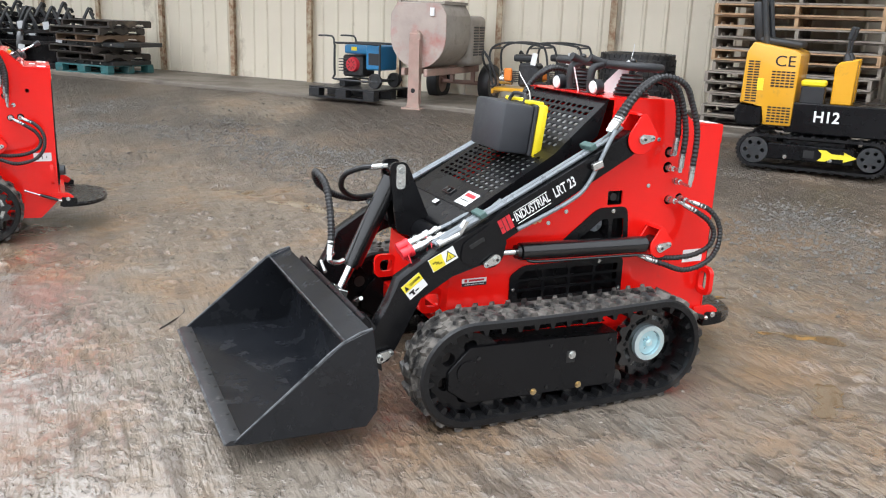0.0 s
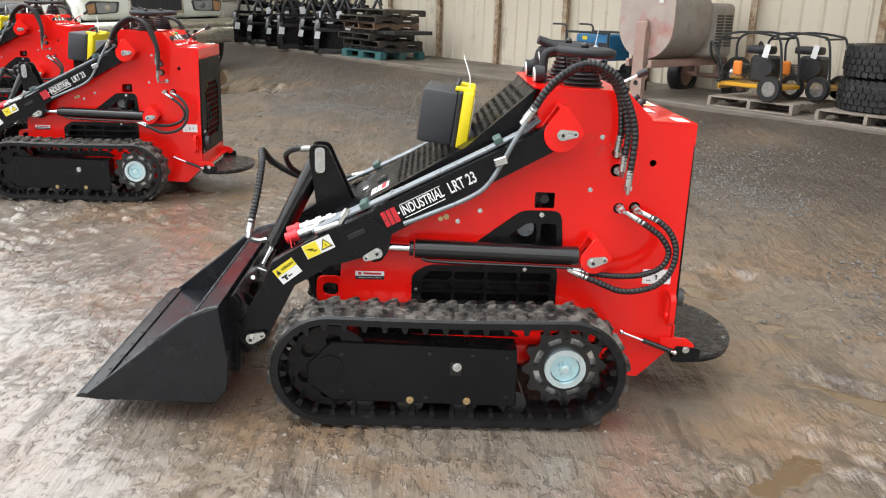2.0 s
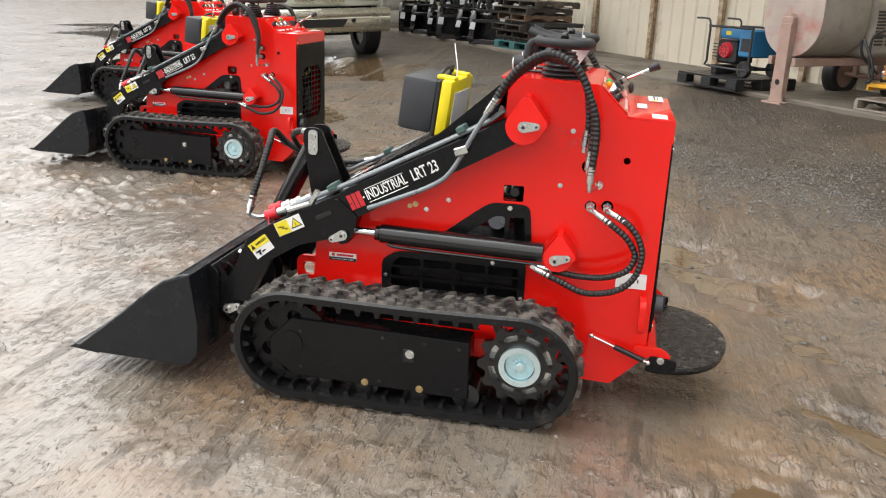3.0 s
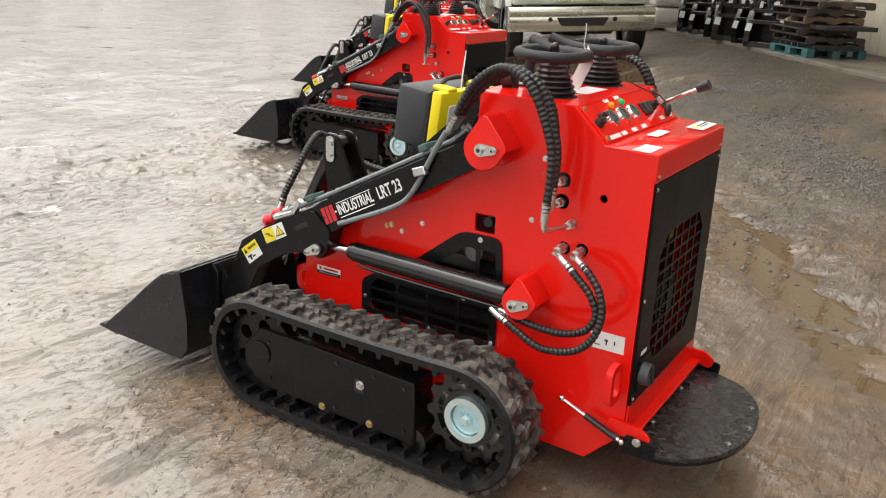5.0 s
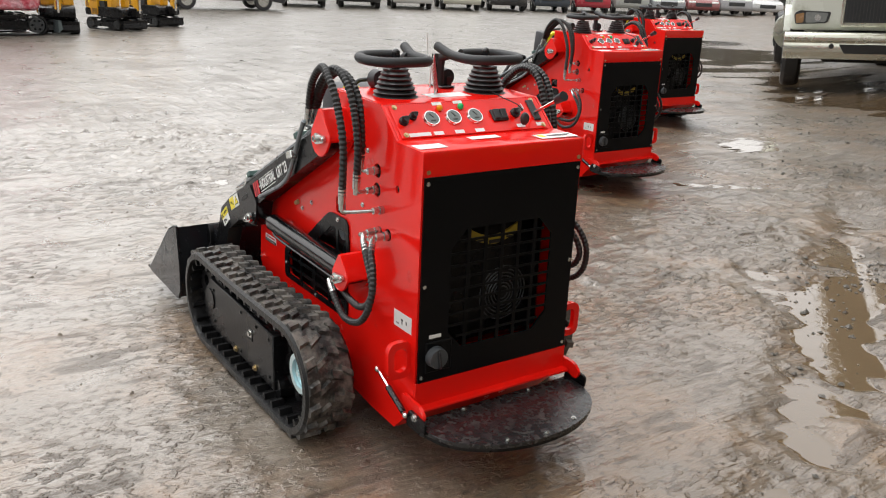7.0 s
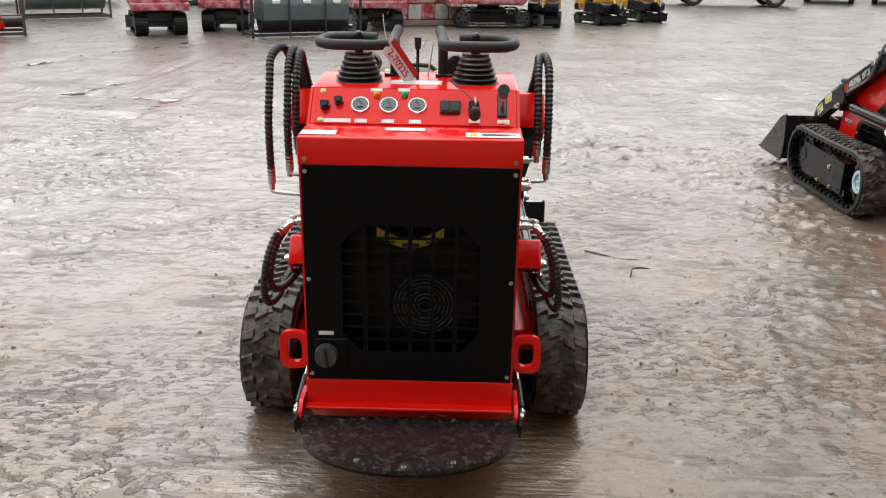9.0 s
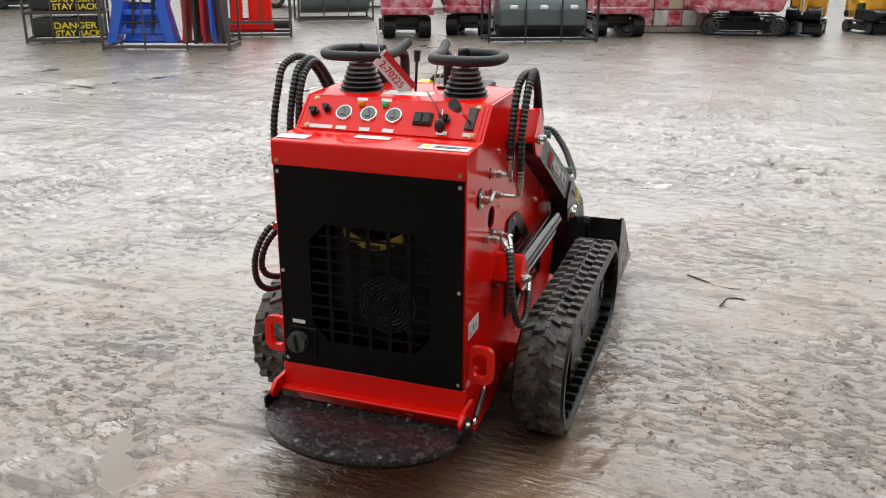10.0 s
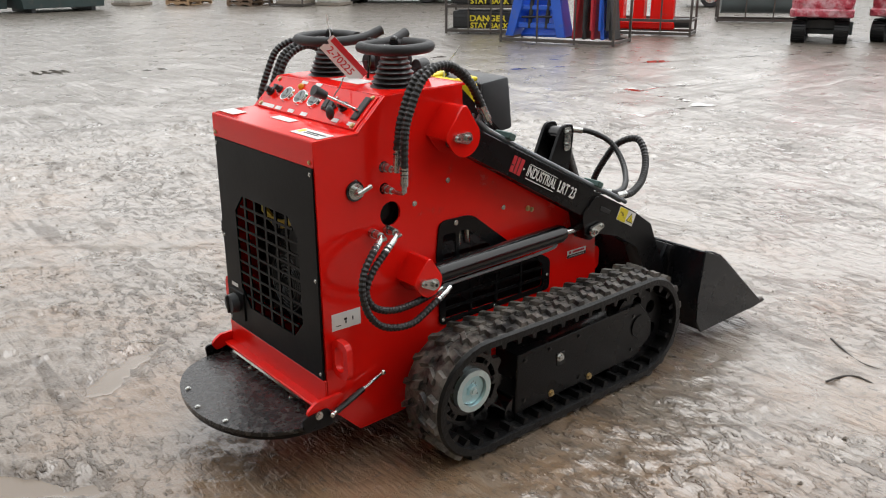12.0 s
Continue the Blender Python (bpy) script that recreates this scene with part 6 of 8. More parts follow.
def generator(m):
    G = thing("generator", m, "portable generator with blue tank and red recoil cover on a pallet", "generator")
    for y in (-0.26, 0.26):
        part("frame_hoop", tube([(-0.36, y, 0.10), (-0.38, y, 0.16), (-0.38, y, 0.56), (-0.33, y, 0.60), (0.33, y, 0.60), (0.38, y, 0.56), (0.38, y, 0.16), (0.36, y, 0.10)], 0.016, 0.03, 8, True), STEELD, G)
        part("handle_bar", tube([(-0.38, y, 0.45), (-0.40, y, 0.66), (-0.48, y, 0.69), (-0.66, y, 0.69)], 0.013, 0.03, 8), STEELD, G)
    for x in (-0.3, 0.3):
        part("cross_bar", tube([(x, -0.26, 0.10), (x, 0.26, 0.10)], 0.014, 0.1, 8), STEELD, G)
    bm = bmesh.new()
    box(bm, (-0.05, 0, 0.52), (0.42, 0.42, 0.13), bevel=0.035, seg=3)
    part("fuel_tank", bm, GENBLUE, G, "blue steel fuel tank")
    bm = bmesh.new()
    box(bm, (-0.08, -0.215, 0.53), (0.09, 0.004, 0.05))
    part("tank_label", bm, YELLOWLAB, G)
    bm = bmesh.new()
    box(bm, (0.24, 0, 0.42), (0.24, 0.44, 0.34), bevel=0.02)
    part("alternator_case", bm, GENBLUE, G)
    bm = bmesh.new()
    box(bm, (0.26, -0.222, 0.40), (0.18, 0.006, 0.16), bevel=0.004)
    part("outlet_panel", bm, CASE, G)
    bm = bmesh.new()
    box(bm, (-0.15, 0, 0.29), (0.34, 0.34, 0.30), bevel=0.03)
    for i in range(5):
        box(bm, (-0.28, -0.1, 0.22 + 0.04 * i), (0.14, 0.22, 0.012))
    part("engine", bm, ENGINE, G)
    bm = bmesh.new()
    cyl(bm, (-0.12, -0.17, 0.31), (-0.12, -0.225, 0.31), 0.105, 0.09, seg=24)
    rc = part("recoil_cover", bm, REDPL, G, "red recoil starter cover")
    for i in range(8):
        a = 2 * math.pi * i / 8
        bm = bmesh.new()
        box(bm, (-0.12 + 0.055 * math.cos(a), -0.227, 0.31 + 0.055 * math.sin(a)), (0.04, 0.006, 0.010), rot=(0, -math.degrees(a), 0))
        part("slot", bm, INK, rc)
    for y in (-0.24, 0.24):
        wheel(G, (0.30, y, 0.105), 0.105, 0.07, rim=STEELD)
    for x in (-0.30,):
        bm = bmesh.new()
        box(bm, (x, 0, 0.05), (0.10, 0.40, 0.10), bevel=0.01)
        part("foot", bm, STEELD, G)
    return G


def mixer(m):
    """A towable mortar mixer: drum between two stands, engine housing, wheels."""
    M = thing("mortar_mixer", m, "old towable mortar mixer, cement-splashed red drum wrapped in film", "mixer")
    bm = bmesh.new()
    prof = []
    for i in range(15):
        t = math.pi + math.pi * i / 14
        prof.append((0.385 * math.cos(t), 0.905 + 0.385 * math.sin(t)))
    prof += [(0.385, 1.18), (0.30, 1.32), (-0.30, 1.32), (-0.385, 1.18)]
    prism(bm, prof, -0.32, 0.44, "x", bevel=0.012)
    part("drum", bm, MIXGREY, M, "grey crusted mixing drum")
    bm = bmesh.new()
    prism(bm, [(p[0] * 1.015, 0.905 + (p[1] - 0.905) * 1.015) for p in prof], -0.345, -0.325, "x", bevel=0.006)
    part("drum_end", bm, MIXER, M, "red drum end smeared with cement")
    bm = bmesh.new()
    for i in range(7):
        box(bm, (-0.22 + 0.11 * i, 0, 1.335), (0.03, 0.60, 0.02))
    box(bm, (0.1, -0.31, 1.335), (0.74, 0.03, 0.035))
    box(bm, (0.1, 0.31, 1.335), (0.74, 0.03, 0.035))
    part("drum_grate", bm, MIXGREY, M)
    bm = bmesh.new()
    cyl(bm, (-0.42, 0, 0.93), (-0.345, 0, 0.93), 0.06, seg=18)
    box(bm, (-0.40, 0, 0.91), (0.06, 0.16, 0.09), bevel=0.01)
    part("bearing", bm, MIXRED, M)
    # front stand on its foot
    bm = bmesh.new()
    prism(bm, [(-0.10, 0.02), (-0.075, 0.10), (-0.075, 0.88), (0.075, 0.88), (0.075, 0.10), (0.10, 0.02)], -0.44, -0.41, "x", bevel=0.004)
    box(bm, (-0.39, -0.065, 0.47), (0.07, 0.014, 0.80))
    box(bm, (-0.43, 0, 0.012), (0.16, 0.26, 0.024), bevel=0.004)
    part("front_stand", bm, MIXRED, M, "rusty red front stand")
    bm = bmesh.new()
    cyl(bm, (-0.442, 0, 0.24), (-0.448, 0, 0.24), 0.03, seg=14)
    part("pin_hole", bm, INK, M)
    for y in (-0.16, 0.16):
        bm = bmesh.new()
        box(bm, (0.42, y, 0.47), (1.7, 0.05, 0.09), bevel=0.005)
        part("frame_rail", bm, MIXRED, M)
    bm = bmesh.new()
    box(bm, (0.78, -0.06, 0.86), (0.52, 0.62, 0.66), bevel=0.07, seg=3)
    hs = part("engine_housing", bm, MIXGREY, M, "grey louvred engine housing")
    for i in range(11):
        for x in (0.68, 0.88):
            bm = bmesh.new()
            box(bm, (x, -0.372, 0.68 + 0.036 * i), (0.15, 0.012, 0.018), rot=(25, 0, 0))
            part("louvre", bm, STEELD, hs, smooth=0)
    bm = bmesh.new()
    cyl(bm, (1.17, -0.34, 0.27), (1.17, 0.34, 0.27), 0.03, seg=12)
    part("axle", bm, MIXRED, M)
    for y in (-0.40, 0.40):
        wheel(M, (1.17, y, 0.27), 0.27, 0.16, axis=(0, 1, 0), rim=MIXRED)
    for y in (-0.16, 0.16):
        bm = bmesh.new()
        box(bm, (1.12, y, 0.37), (0.05, 0.05, 0.2))
        part("axle_strut", bm, MIXRED, M)
    bm = bmesh.new()
    box(bm, (-0.36, -0.20, 1.22), (0.004, 0.06, 0.10))
    part("paper_label", bm, WHITE, M)
    return M


def washer(m, label):
    """A pressure washer: yellow base tray, small engine, tube frame, two wheels."""
    W = thing("pressure_washer", m, label, "pressure washer", "pressure washers")
    bm = bmesh.new()
    box(bm, (0, 0, 0.15), (0.78, 0.44, 0.045), bevel=0.008)
    box(bm, (-0.39, 0, 0.12), (0.03, 0.44, 0.06), bevel=0.005)
    part("base_tray", bm, EXYEL, W, "yellow steel base")
    bm = bmesh.new()
    box(bm, (0.05, 0, 0.34), (0.26, 0.26, 0.30), bevel=0.03)
    for i in range(6):
        box(bm, (-0.16, -0.05, 0.25 + 0.025 * i), (0.12, 0.20, 0.008))
    part("engine", bm, ENGINE, W)
    bm = bmesh.new()
    box(bm, (-0.02, -0.0, 0.55), (0.28, 0.24, 0.09), bevel=0.03, seg=2)
    part("fuel_tank", bm, CASE, W)
    bm = bmesh.new()
    box(bm, (-0.20, -0.17, 0.34), (0.11, 0.04, 0.16), bevel=0.015)
    part("air_cover", bm, ORANGE, W)
    bm = bmesh.new()
    cyl(bm, (0.16, -0.16, 0.36), (0.16, -0.22, 0.36), 0.09, 0.08, seg=20)
    part("recoil_cover", bm, CASE, W)
    bm = bmesh.new()
    cyl(bm, (-0.36, 0, 0.26), (-0.20, 0, 0.26), 0.06, seg=16)
    box(bm, (-0.30, 0.05, 0.33), (0.14, 0.10, 0.10), bevel=0.02)
    part("pump", bm, ZINC, W)
    for y in (-0.21, 0.21):
        part("frame_tube", tube([(-0.38, y, 0.16), (-0.44, y, 0.45), (-0.42, y, 0.66), (-0.20, y, 0.74), (0.18, y, 0.72), (0.30, y, 0.64), (0.37, y, 0.17)], 0.014, 0.03, 8), STEELD, W)
        wheel(W, (0.27, y + (0.06 if y > 0 else -0.06), 0.14), 0.14, 0.08)
    for x, z in ((-0.42, 0.66), (-0.05, 0.745), (0.25, 0.69)):
        part("cross_bar", tube([(x, -0.21, z), (x, 0.21, z)], 0.012, 0.1, 8), STEELD, W)
    part("hose", tube([(-0.38, -0.1, 0.26), (-0.50, -0.24, 0.45), (-0.52, -0.25, 0.62), (-0.38, -0.26, 0.42), (-0.33, -0.25, 0.22), (-0.40, -0.26, 0.18)], 0.016, 0.03, 8), HOSE, W)
    bm = bmesh.new()
    box(bm, (0.16, -0.235, 0.55), (0.07, 0.003, 0.15), rot=(0, 10, 0))
    part("paper_tag", bm, WHITE, W)
    return W


def tyre(m, r=0.45, w=0.34):
    """A light-truck tyre lying flat, with blocks round its tread."""
    Ty = thing("tyre", m, "used all-terrain truck tyre lying flat in a stack", "tyre", "stack of tyres")
    bm = bmesh.new()
    n = 48
    prof = [(r * 0.55, 0.03), (r * 0.57, 0.0), (r * 0.82, -0.012 + 0.012), (r * 0.95, 0.03), (r, 0.075), (r, w - 0.075), (r * 0.95, w - 0.03), (r * 0.82, w), (r * 0.57, w), (r * 0.55, w - 0.03), (r * 0.60, w / 2)]
    rings = [[bm.verts.new((rr * math.cos(2 * math.pi * i / n), rr * math.sin(2 * math.pi * i / n), h)) for rr, h in prof] for i in range(n)]
    k = len(prof)
    for i in range(n):
        for j in range(k):
            bm.faces.new((rings[i][j], rings[i][(j + 1) % k], rings[(i + 1) % n][(j + 1) % k], rings[(i + 1) % n][j]))
    body = part("carcass", bm, TYRE, Ty)
    bm = bmesh.new()
    for row in range(5):
        z = 0.040 + (w - 0.08) * row / 4
        for i in range(36):
            a = 360 * (i + 0.5 * (row % 2)) / 36
            rr = r + (0.006 if 0 < row < 4 else -0.008)
            box(bm, (rr * math.cos(radians(a)), rr * math.sin(radians(a)), z), (0.016, 0.066, 0.052), rot=(14 if row % 2 else -14, 0, a))
    tagged(part("tread_block", bm, TYRE, body, smooth=0), kind="stuff")
    return Ty


def rubber_track(parent, x0, x1, z, r, y, w, lugs=30):
    """A small crawler track for the excavators."""
    bm = bmesh.new()
    path = []
    for i in range(12):
        t = -math.pi / 2 + math.pi * i / 12
        path.append((x1 + r * math.cos(t), z + r * math.sin(t), math.cos(t), math.sin(t)))
    for i in range(10):
        path.append((x1 + (x0 - x1) * i / 10, z + r, 0, 1))
    for i in range(12):
        t = math.pi / 2 + math.pi * i / 12
        path.append((x0 + r * math.cos(t), z + r * math.sin(t), math.cos(t), math.sin(t)))
    for i in range(10):
        path.append((x0 + (x1 - x0) * i / 10, z - r, 0, -1))
    n = len(path)
    prof = [(-w / 2, -0.025), (-w / 2, 0.0), (w / 2, 0.0), (w / 2, -0.025)]
    rings = [[bm.verts.new((px + nx * h, y + ww, pz + nz * h)) for ww, h in prof] for px, pz, nx, nz in path]
    for i in range(n):
        for j in range(4):
            bm.faces.new((rings[i][j], rings[i][(j + 1) % 4], rings[(i + 1) % n][(j + 1) % 4], rings[(i + 1) % n][j]))
    lug = bmesh.new()
    for i in range(n):
        px, pz, nx, nz = path[i]
        box(lug, (px + nx * 0.006, y, pz + nz * 0.006), (0.03, w * 0.96, 0.016), rot=(0, math.degrees(math.atan2(nx, nz)), 0))
    belt = part("track_belt", bm, RUBBER, parent)
    tagged(part("track_tread", lug, RUBBER, belt), kind="stuff")
    for x, rr in ((x0, r - 0.03), (x1, r - 0.045)):
        bm = bmesh.new()
        holes = [ring2(x + rr * 0.62 * math.cos(2 * math.pi * i / 6), z + rr * 0.62 * math.sin(2 * math.pi * i / 6), rr * 0.16, 10) for i in range(6)]
        pierced(bm, ring2(x, z, rr, 24), holes, y - w * 0.46, y + w * 0.46)
        cyl(bm, (x, y - w * 0.5, z), (x, y + w * 0.5, z), rr * 0.3, seg=14)
        part("track_wheel", bm, STEELD, belt)
    bm = bmesh.new()
    prism(bm, [(x0 + r * 0.7, z - r * 0.45), (x0 + r * 0.7, z + r * 0.5), (x1 - r * 0.9, z + r * 0.5), (x1 - r * 0.9, z - r * 0.45)], y - w * 0.42, y + w * 0.42, bevel=0.01)
    part("track_frame", bm, BLACK, belt)
    return belt


def excavator(m, label, near=False):
    """A mini excavator without cab: forward is +x; rear engine hood, seat console, low bench, boom."""
    E = thing("mini_excavator", m, label, "excavator", "mini excavators")
    for y in (-0.36, 0.36):
        rubber_track(E, -0.50, 0.58, 0.165, 0.165, y, 0.19)
    bm = bmesh.new()
    box(bm, (0.05, 0, 0.22), (0.6, 0.6, 0.16), bevel=0.02)
    cyl(bm, (0, 0, 0.28), (0, 0, 0.36), 0.22, seg=24)
    part("undercarriage", bm, STEELD, E)
    # bench, counterweight, hood
    bm = bmesh.new()
    prism(bm, [(-0.25, 0.36), (-0.25, 0.66), (0.62, 0.66), (0.80, 0.60), (0.82, 0.40), (0.74, 0.36)], -0.40, 0.40, bevel=0.012)
    part("deck", bm, BLACK, E, "black steel deck")
    bm = bmesh.new()
    prism(bm, [(-0.71, 0.40), (-0.75, 0.53), (-0.71, 0.615), (-0.465, 0.615), (-0.465, 0.40)], -0.42, 0.42, bevel=0.02)
    part("counterweight", bm, BLACK, E)
    bm = bmesh.new()
    prism(bm, [(-0.70, 0.62), (-0.685, 1.13), (-0.63, 1.23), (-0.22, 1.16), (-0.17, 1.13), (-0.19, 0.42), (-0.46, 0.42), (-0.46, 0.62)], -0.43, 0.43, bevel=0.02, seg=2)
    hood = part("engine_hood", bm, EXYEL, E, "yellow engine hood with vent slots")
    for k, (z0, n) in enumerate(((0.87, 6), (0.52, 6))):
        for i in range(5):
            for j in range(n):
                bm = bmesh.new()
                box(bm, (-0.405 + 0.045 * i, -0.4315, z0 - 0.11 + 0.028 * j + 0.05), (0.035, 0.004, 0.015))
                part("vent_slot", bm, INK, hood, smooth=0)
    for j in range(16):
        for i in range(2):
            bm = bmesh.new()
            box(bm, (-0.63 + 0.06 * i, -0.4315, 0.65 + 0.026 * j), (0.048, 0.004, 0.014))
            part("vent_slot", bm, INK, hood, smooth=0)
    bm = bmesh.new()
    box(bm, (-0.52, -0.4325, 0.82), (0.06, 0.004, 0.12))
    part("warning_label", bm, YELLOWLAB, hood)
    if near:
        lettering("lettering", "CE", 0.15, basis((-0.31, -0.4325, 1.05), (1, 0, 0), (0, 0, 1)), INK, hood, 0.0, 1.1)
        lettering("lettering", "H12", 0.15, basis((0.13, -0.4015, 0.53), (1, 0, 0), (0, 0, 1)), WHITE, E, 0.003, 0.95)
        bm = bmesh.new()
        arrow = [(-0.16, 0.02), (-0.20, 0.055), (-0.12, 0.055), (-0.07, 0.025), (0.04, 0.022), (0.04, 0.05), (0.16, 0.0), (0.04, -0.05), (0.04, -0.022), (-0.07, -0.025), (-0.12, -0.055), (-0.20, -0.055), (-0.16, -0.02)]
        prism(bm, [(0.30 + p[0], 0.165 + p[1]) for p in arrow], -0.4415, -0.4440)
        part("arrow_sign", bm, YELLOWLAB, E, "yellow arrow on the track frame")
        bm = bmesh.new()
        box(bm, (0.02, -0.4415, 0.165), (0.10, 0.003, 0.075))
        part("slot", bm, INK, E)
        for x in (-0.2, 0.22):
            bolt(E, (x, -0.4405, 0.12), (0, -1, 0), 0.014)
    # battery with yellow lid, seat, console and levers
    bm = bmesh.new()
    box(bm, (-0.03, -0.30, 0.74), (0.22, 0.18, 0.17), bevel=0.01)
    bt = part("battery_box", bm, CASE, E)
    bm = bmesh.new()
    box(bm, (-0.03, -0.30, 0.855), (0.23, 0.19, 0.06), bevel=0.015)
    part("lid", bm, YELLOWP, bt)
    bm = bmesh.new()
    box(bm, (-0.40, 0, 1.23), (0.42, 0.46, 0.07), rot=(0, 6, 0), bevel=0.03, seg=2)
    box(bm, (-0.64, 0, 1.43), (0.10, 0.44, 0.40), rot=(0, -10, 0), bevel=0.04, seg=2)
    part("seat", bm, CASE, E, "black seat under clear film")
    for y in (-0.22, 0.22):
        part("seat_bar", tube([(-0.52, y, 1.17), (-0.56, y, 1.35), (-0.62, y, 1.75), (-0.66, y, 2.05)], 0.03, 0.06, 10), STEELD, E)
    part("roof_bar", tube([(-0.66, -0.22, 2.05), (-0.68, 0, 2.08), (-0.66, 0.22, 2.05)], 0.03, 0.06, 10), STEELD, E)
    bm = bmesh.new()
    prism(bm, [(0.14, 0.66), (0.14, 1.02), (0.18, 1.07), (0.34, 1.10), (0.33, 0.66)], -0.34, -0.16, bevel=0.01)
    prism(bm, [(0.14, 0.66), (0.14, 1.02), (0.18, 1.07), (0.34, 1.10), (0.33, 0.66)], 0.16, 0.34, bevel=0.01)
    part("console", bm, EXYEL, E, "yellow lever console")
    for y in (-0.25, 0.25):
        bm = bmesh.new()
        cyl(bm, (0.24, y, 1.07), (0.22, y, 1.15), 0.05, 0.025, seg=12)
        cyl(bm, (0.22, y, 1.14), (0.23, y, 1.29), 0.012, seg=8)
        box(bm, (0.24, y, 1.34), (0.05, 0.035, 0.14), rot=(0, 12, 0), bevel=0.015)
        part("control_lever", bm, CASE, E)
    # boom, dipper, bucket, blade
    bm = bmesh.new()
    prism(bm, [(0.76, 0.40), (0.76, 0.66), (1.05, 0.66), (1.12, 0.56), (1.05, 0.42)], -0.11, 0.11, bevel=0.01)
    part("swing_post", bm, BLACK, E)
    if near:
        bm = bmesh.new()
        prism(bm, [(0.98, 0.58), (0.96, 0.70), (1.25, 1.12), (1.50, 1.72), (1.62, 1.78), (1.64, 1.68), (1.42, 1.05), (1.10, 0.58)], -0.07, 0.07, bevel=0.008)
        part("boom", bm, EXYEL, E, "yellow boom")
        bm = bmesh.new()
        prism(bm, [(1.56, 1.84), (1.66, 1.86), (1.78, 1.05), (1.74, 0.80), (1.66, 0.80), (1.60, 1.60)], -0.05, 0.05, bevel=0.006)
        part("dipper", bm, EXYEL, E)
        bm = bmesh.new()
        prism(bm, [(1.72, 0.86), (1.84, 0.72), (1.80, 0.45), (1.58, 0.36), (1.40, 0.42), (1.42, 0.45), (1.58, 0.42), (1.70, 0.52), (1.66, 0.78)], -0.17, 0.17, bevel=0.006)
        part("bucket", bm, BLACK, E)
    else:
        bm = bmesh.new()
        prism(bm, [(0.98, 0.58), (0.94, 0.75), (0.90, 1.40), (1.02, 2.10), (1.12, 2.08), (1.04, 1.40), (1.08, 0.80), (1.10, 0.58)], -0.07, 0.07, bevel=0.008)
        part("boom", bm, EXYEL, E, "yellow boom raised upright")
    bm = bmesh.new()
    cyl(bm, (1.10, 0, 0.52), (1.36, 0, 1.02) if near else (1.12, 0, 1.30), 0.035, seg=14)
    part("boom_cylinder", bm, CHROME, E)
    bm = bmesh.new()
    prism(bm, [(0.86, 0.04), (0.92, 0.10), (0.90, 0.22), (0.94, 0.30), (0.90, 0.30), (0.86, 0.2)], -0.46, 0.46)
    for y in (-0.2, 0.2):
        box(bm, (0.66, y, 0.17), (0.46, 0.05, 0.07))
    part("blade", bm, BLACK, E)
    return E


# black plastic pallet with the generator
block_pallet(at_wall(-7.22, 10.20, 0.325), BLACKPL, "black plastic pallet on the concrete apron")
generator(at_wall(-7.08, 10.15, 0.48))
mixer(at_wall(-6.135, 10.264, 0.262, 95, 0.96))
pallet(at_wall(-4.62, 10.52, 0.325, 3), 1.08, 1.0, label="weathered wooden pallet under two pressure washers")
washer(at_wall(-4.66, 10.28, 0.452, 6), "yellow and black pressure washer on a pallet")
washer(at_wall(-4.40, 10.86, 0.452, 3), "yellow and black pressure washer behind another one")
pallet(at_wall(-3.18, 10.47, 0.325, 0), 1.10, 1.05, label="grey weathered pallet carrying two tyres")
tyre(at_wall(-3.30, 10.50, 0.452, 20))
tyre(at_wall(-3.285, 10.51, 0.795, 75))

# tall stack of wooden pallets
zz = 0.325
rng_ = random.Random(4)
for i in range(15):
    fresh = i in (6, 9, 10)
    pallet(at_wall(-1.52 + rng_.uniform(-0.04, 0.04), 11.02 + rng_.uniform(-0.03, 0.03), zz, rng_.uniform(-1, 1)), 1.80, 1.02, 0.125, WOODN if fresh else WOODG,
           "%s wooden pallet in a tall stack by the shed" % ("fresh yellow" if fresh else "grey weathered"), "tall stack of pallets")
    zz += 0.129
for i in range(8):
    pallet(at_wall(0.25 + rng_.uniform(-0.04, 0.04), 11.05, 0.325 + 0.129 * i, rng_.uniform(-2, 2)), 1.22, 1.02, 0.125, WOODG, "grey weathered wooden pallet in a low stack by the shed", "low stack of pallets")
excavator(at_wall(-1.0, 8.98, None, 2, 0.86), "yellow and black mini excavator parked before the pallets", True)

# teal pallet with a leaning pile of dark pallets and plates
block_pallet(at_wall(-13.05, 10.50, 0.325, 3), TEAL, "teal painted pallet under a pile of dark pallets", 1.3, 1.05)
zz = 0.475
for i in range(7):
    m_ = (WOODD, WOODD, WOODD, WOODD, WOODB, WOODD, WOODD)[i]
    if i in (0, 3):
        S = thing("steel_plate", at_wall(-13.05 + 0.1 * i, 10.50, zz, 4), "dark slotted steel plate in the pile", "plate")
        bm = bmesh.new()
        box(bm, (0, 0, 0.035), (1.35, 0.9, 0.07), bevel=0.006)
        pl = part("plate", bm, STEELD, S)
        for k in range(5):
            bm = bmesh.new()
            cyl(bm, (-0.4 + 0.2 * k, -0.455, 0.035), (-0.4 + 0.2 * k, -0.47, 0.035), 0.02, seg=10)
            part("stud", bm, ZINC, pl)
        zz += 0.072
    else:
        pallet(at_wall(-13.1 + rng_.uniform(-0.12, 0.14), 10.50 + rng_.uniform(-0.08, 0.08), zz, rng_.uniform(-5, 6)), 1.15 + rng_.uniform(-0.05, 0.12), 1.0, 0.12, m_,
               "dark wet pallet in a leaning pile", "pile of dark pallets", 6)
        zz += 0.123


LABELG = material("grubby_paper_label", (0.42, 0.43, 0.44), 0.5, var=0.25, scale=12)


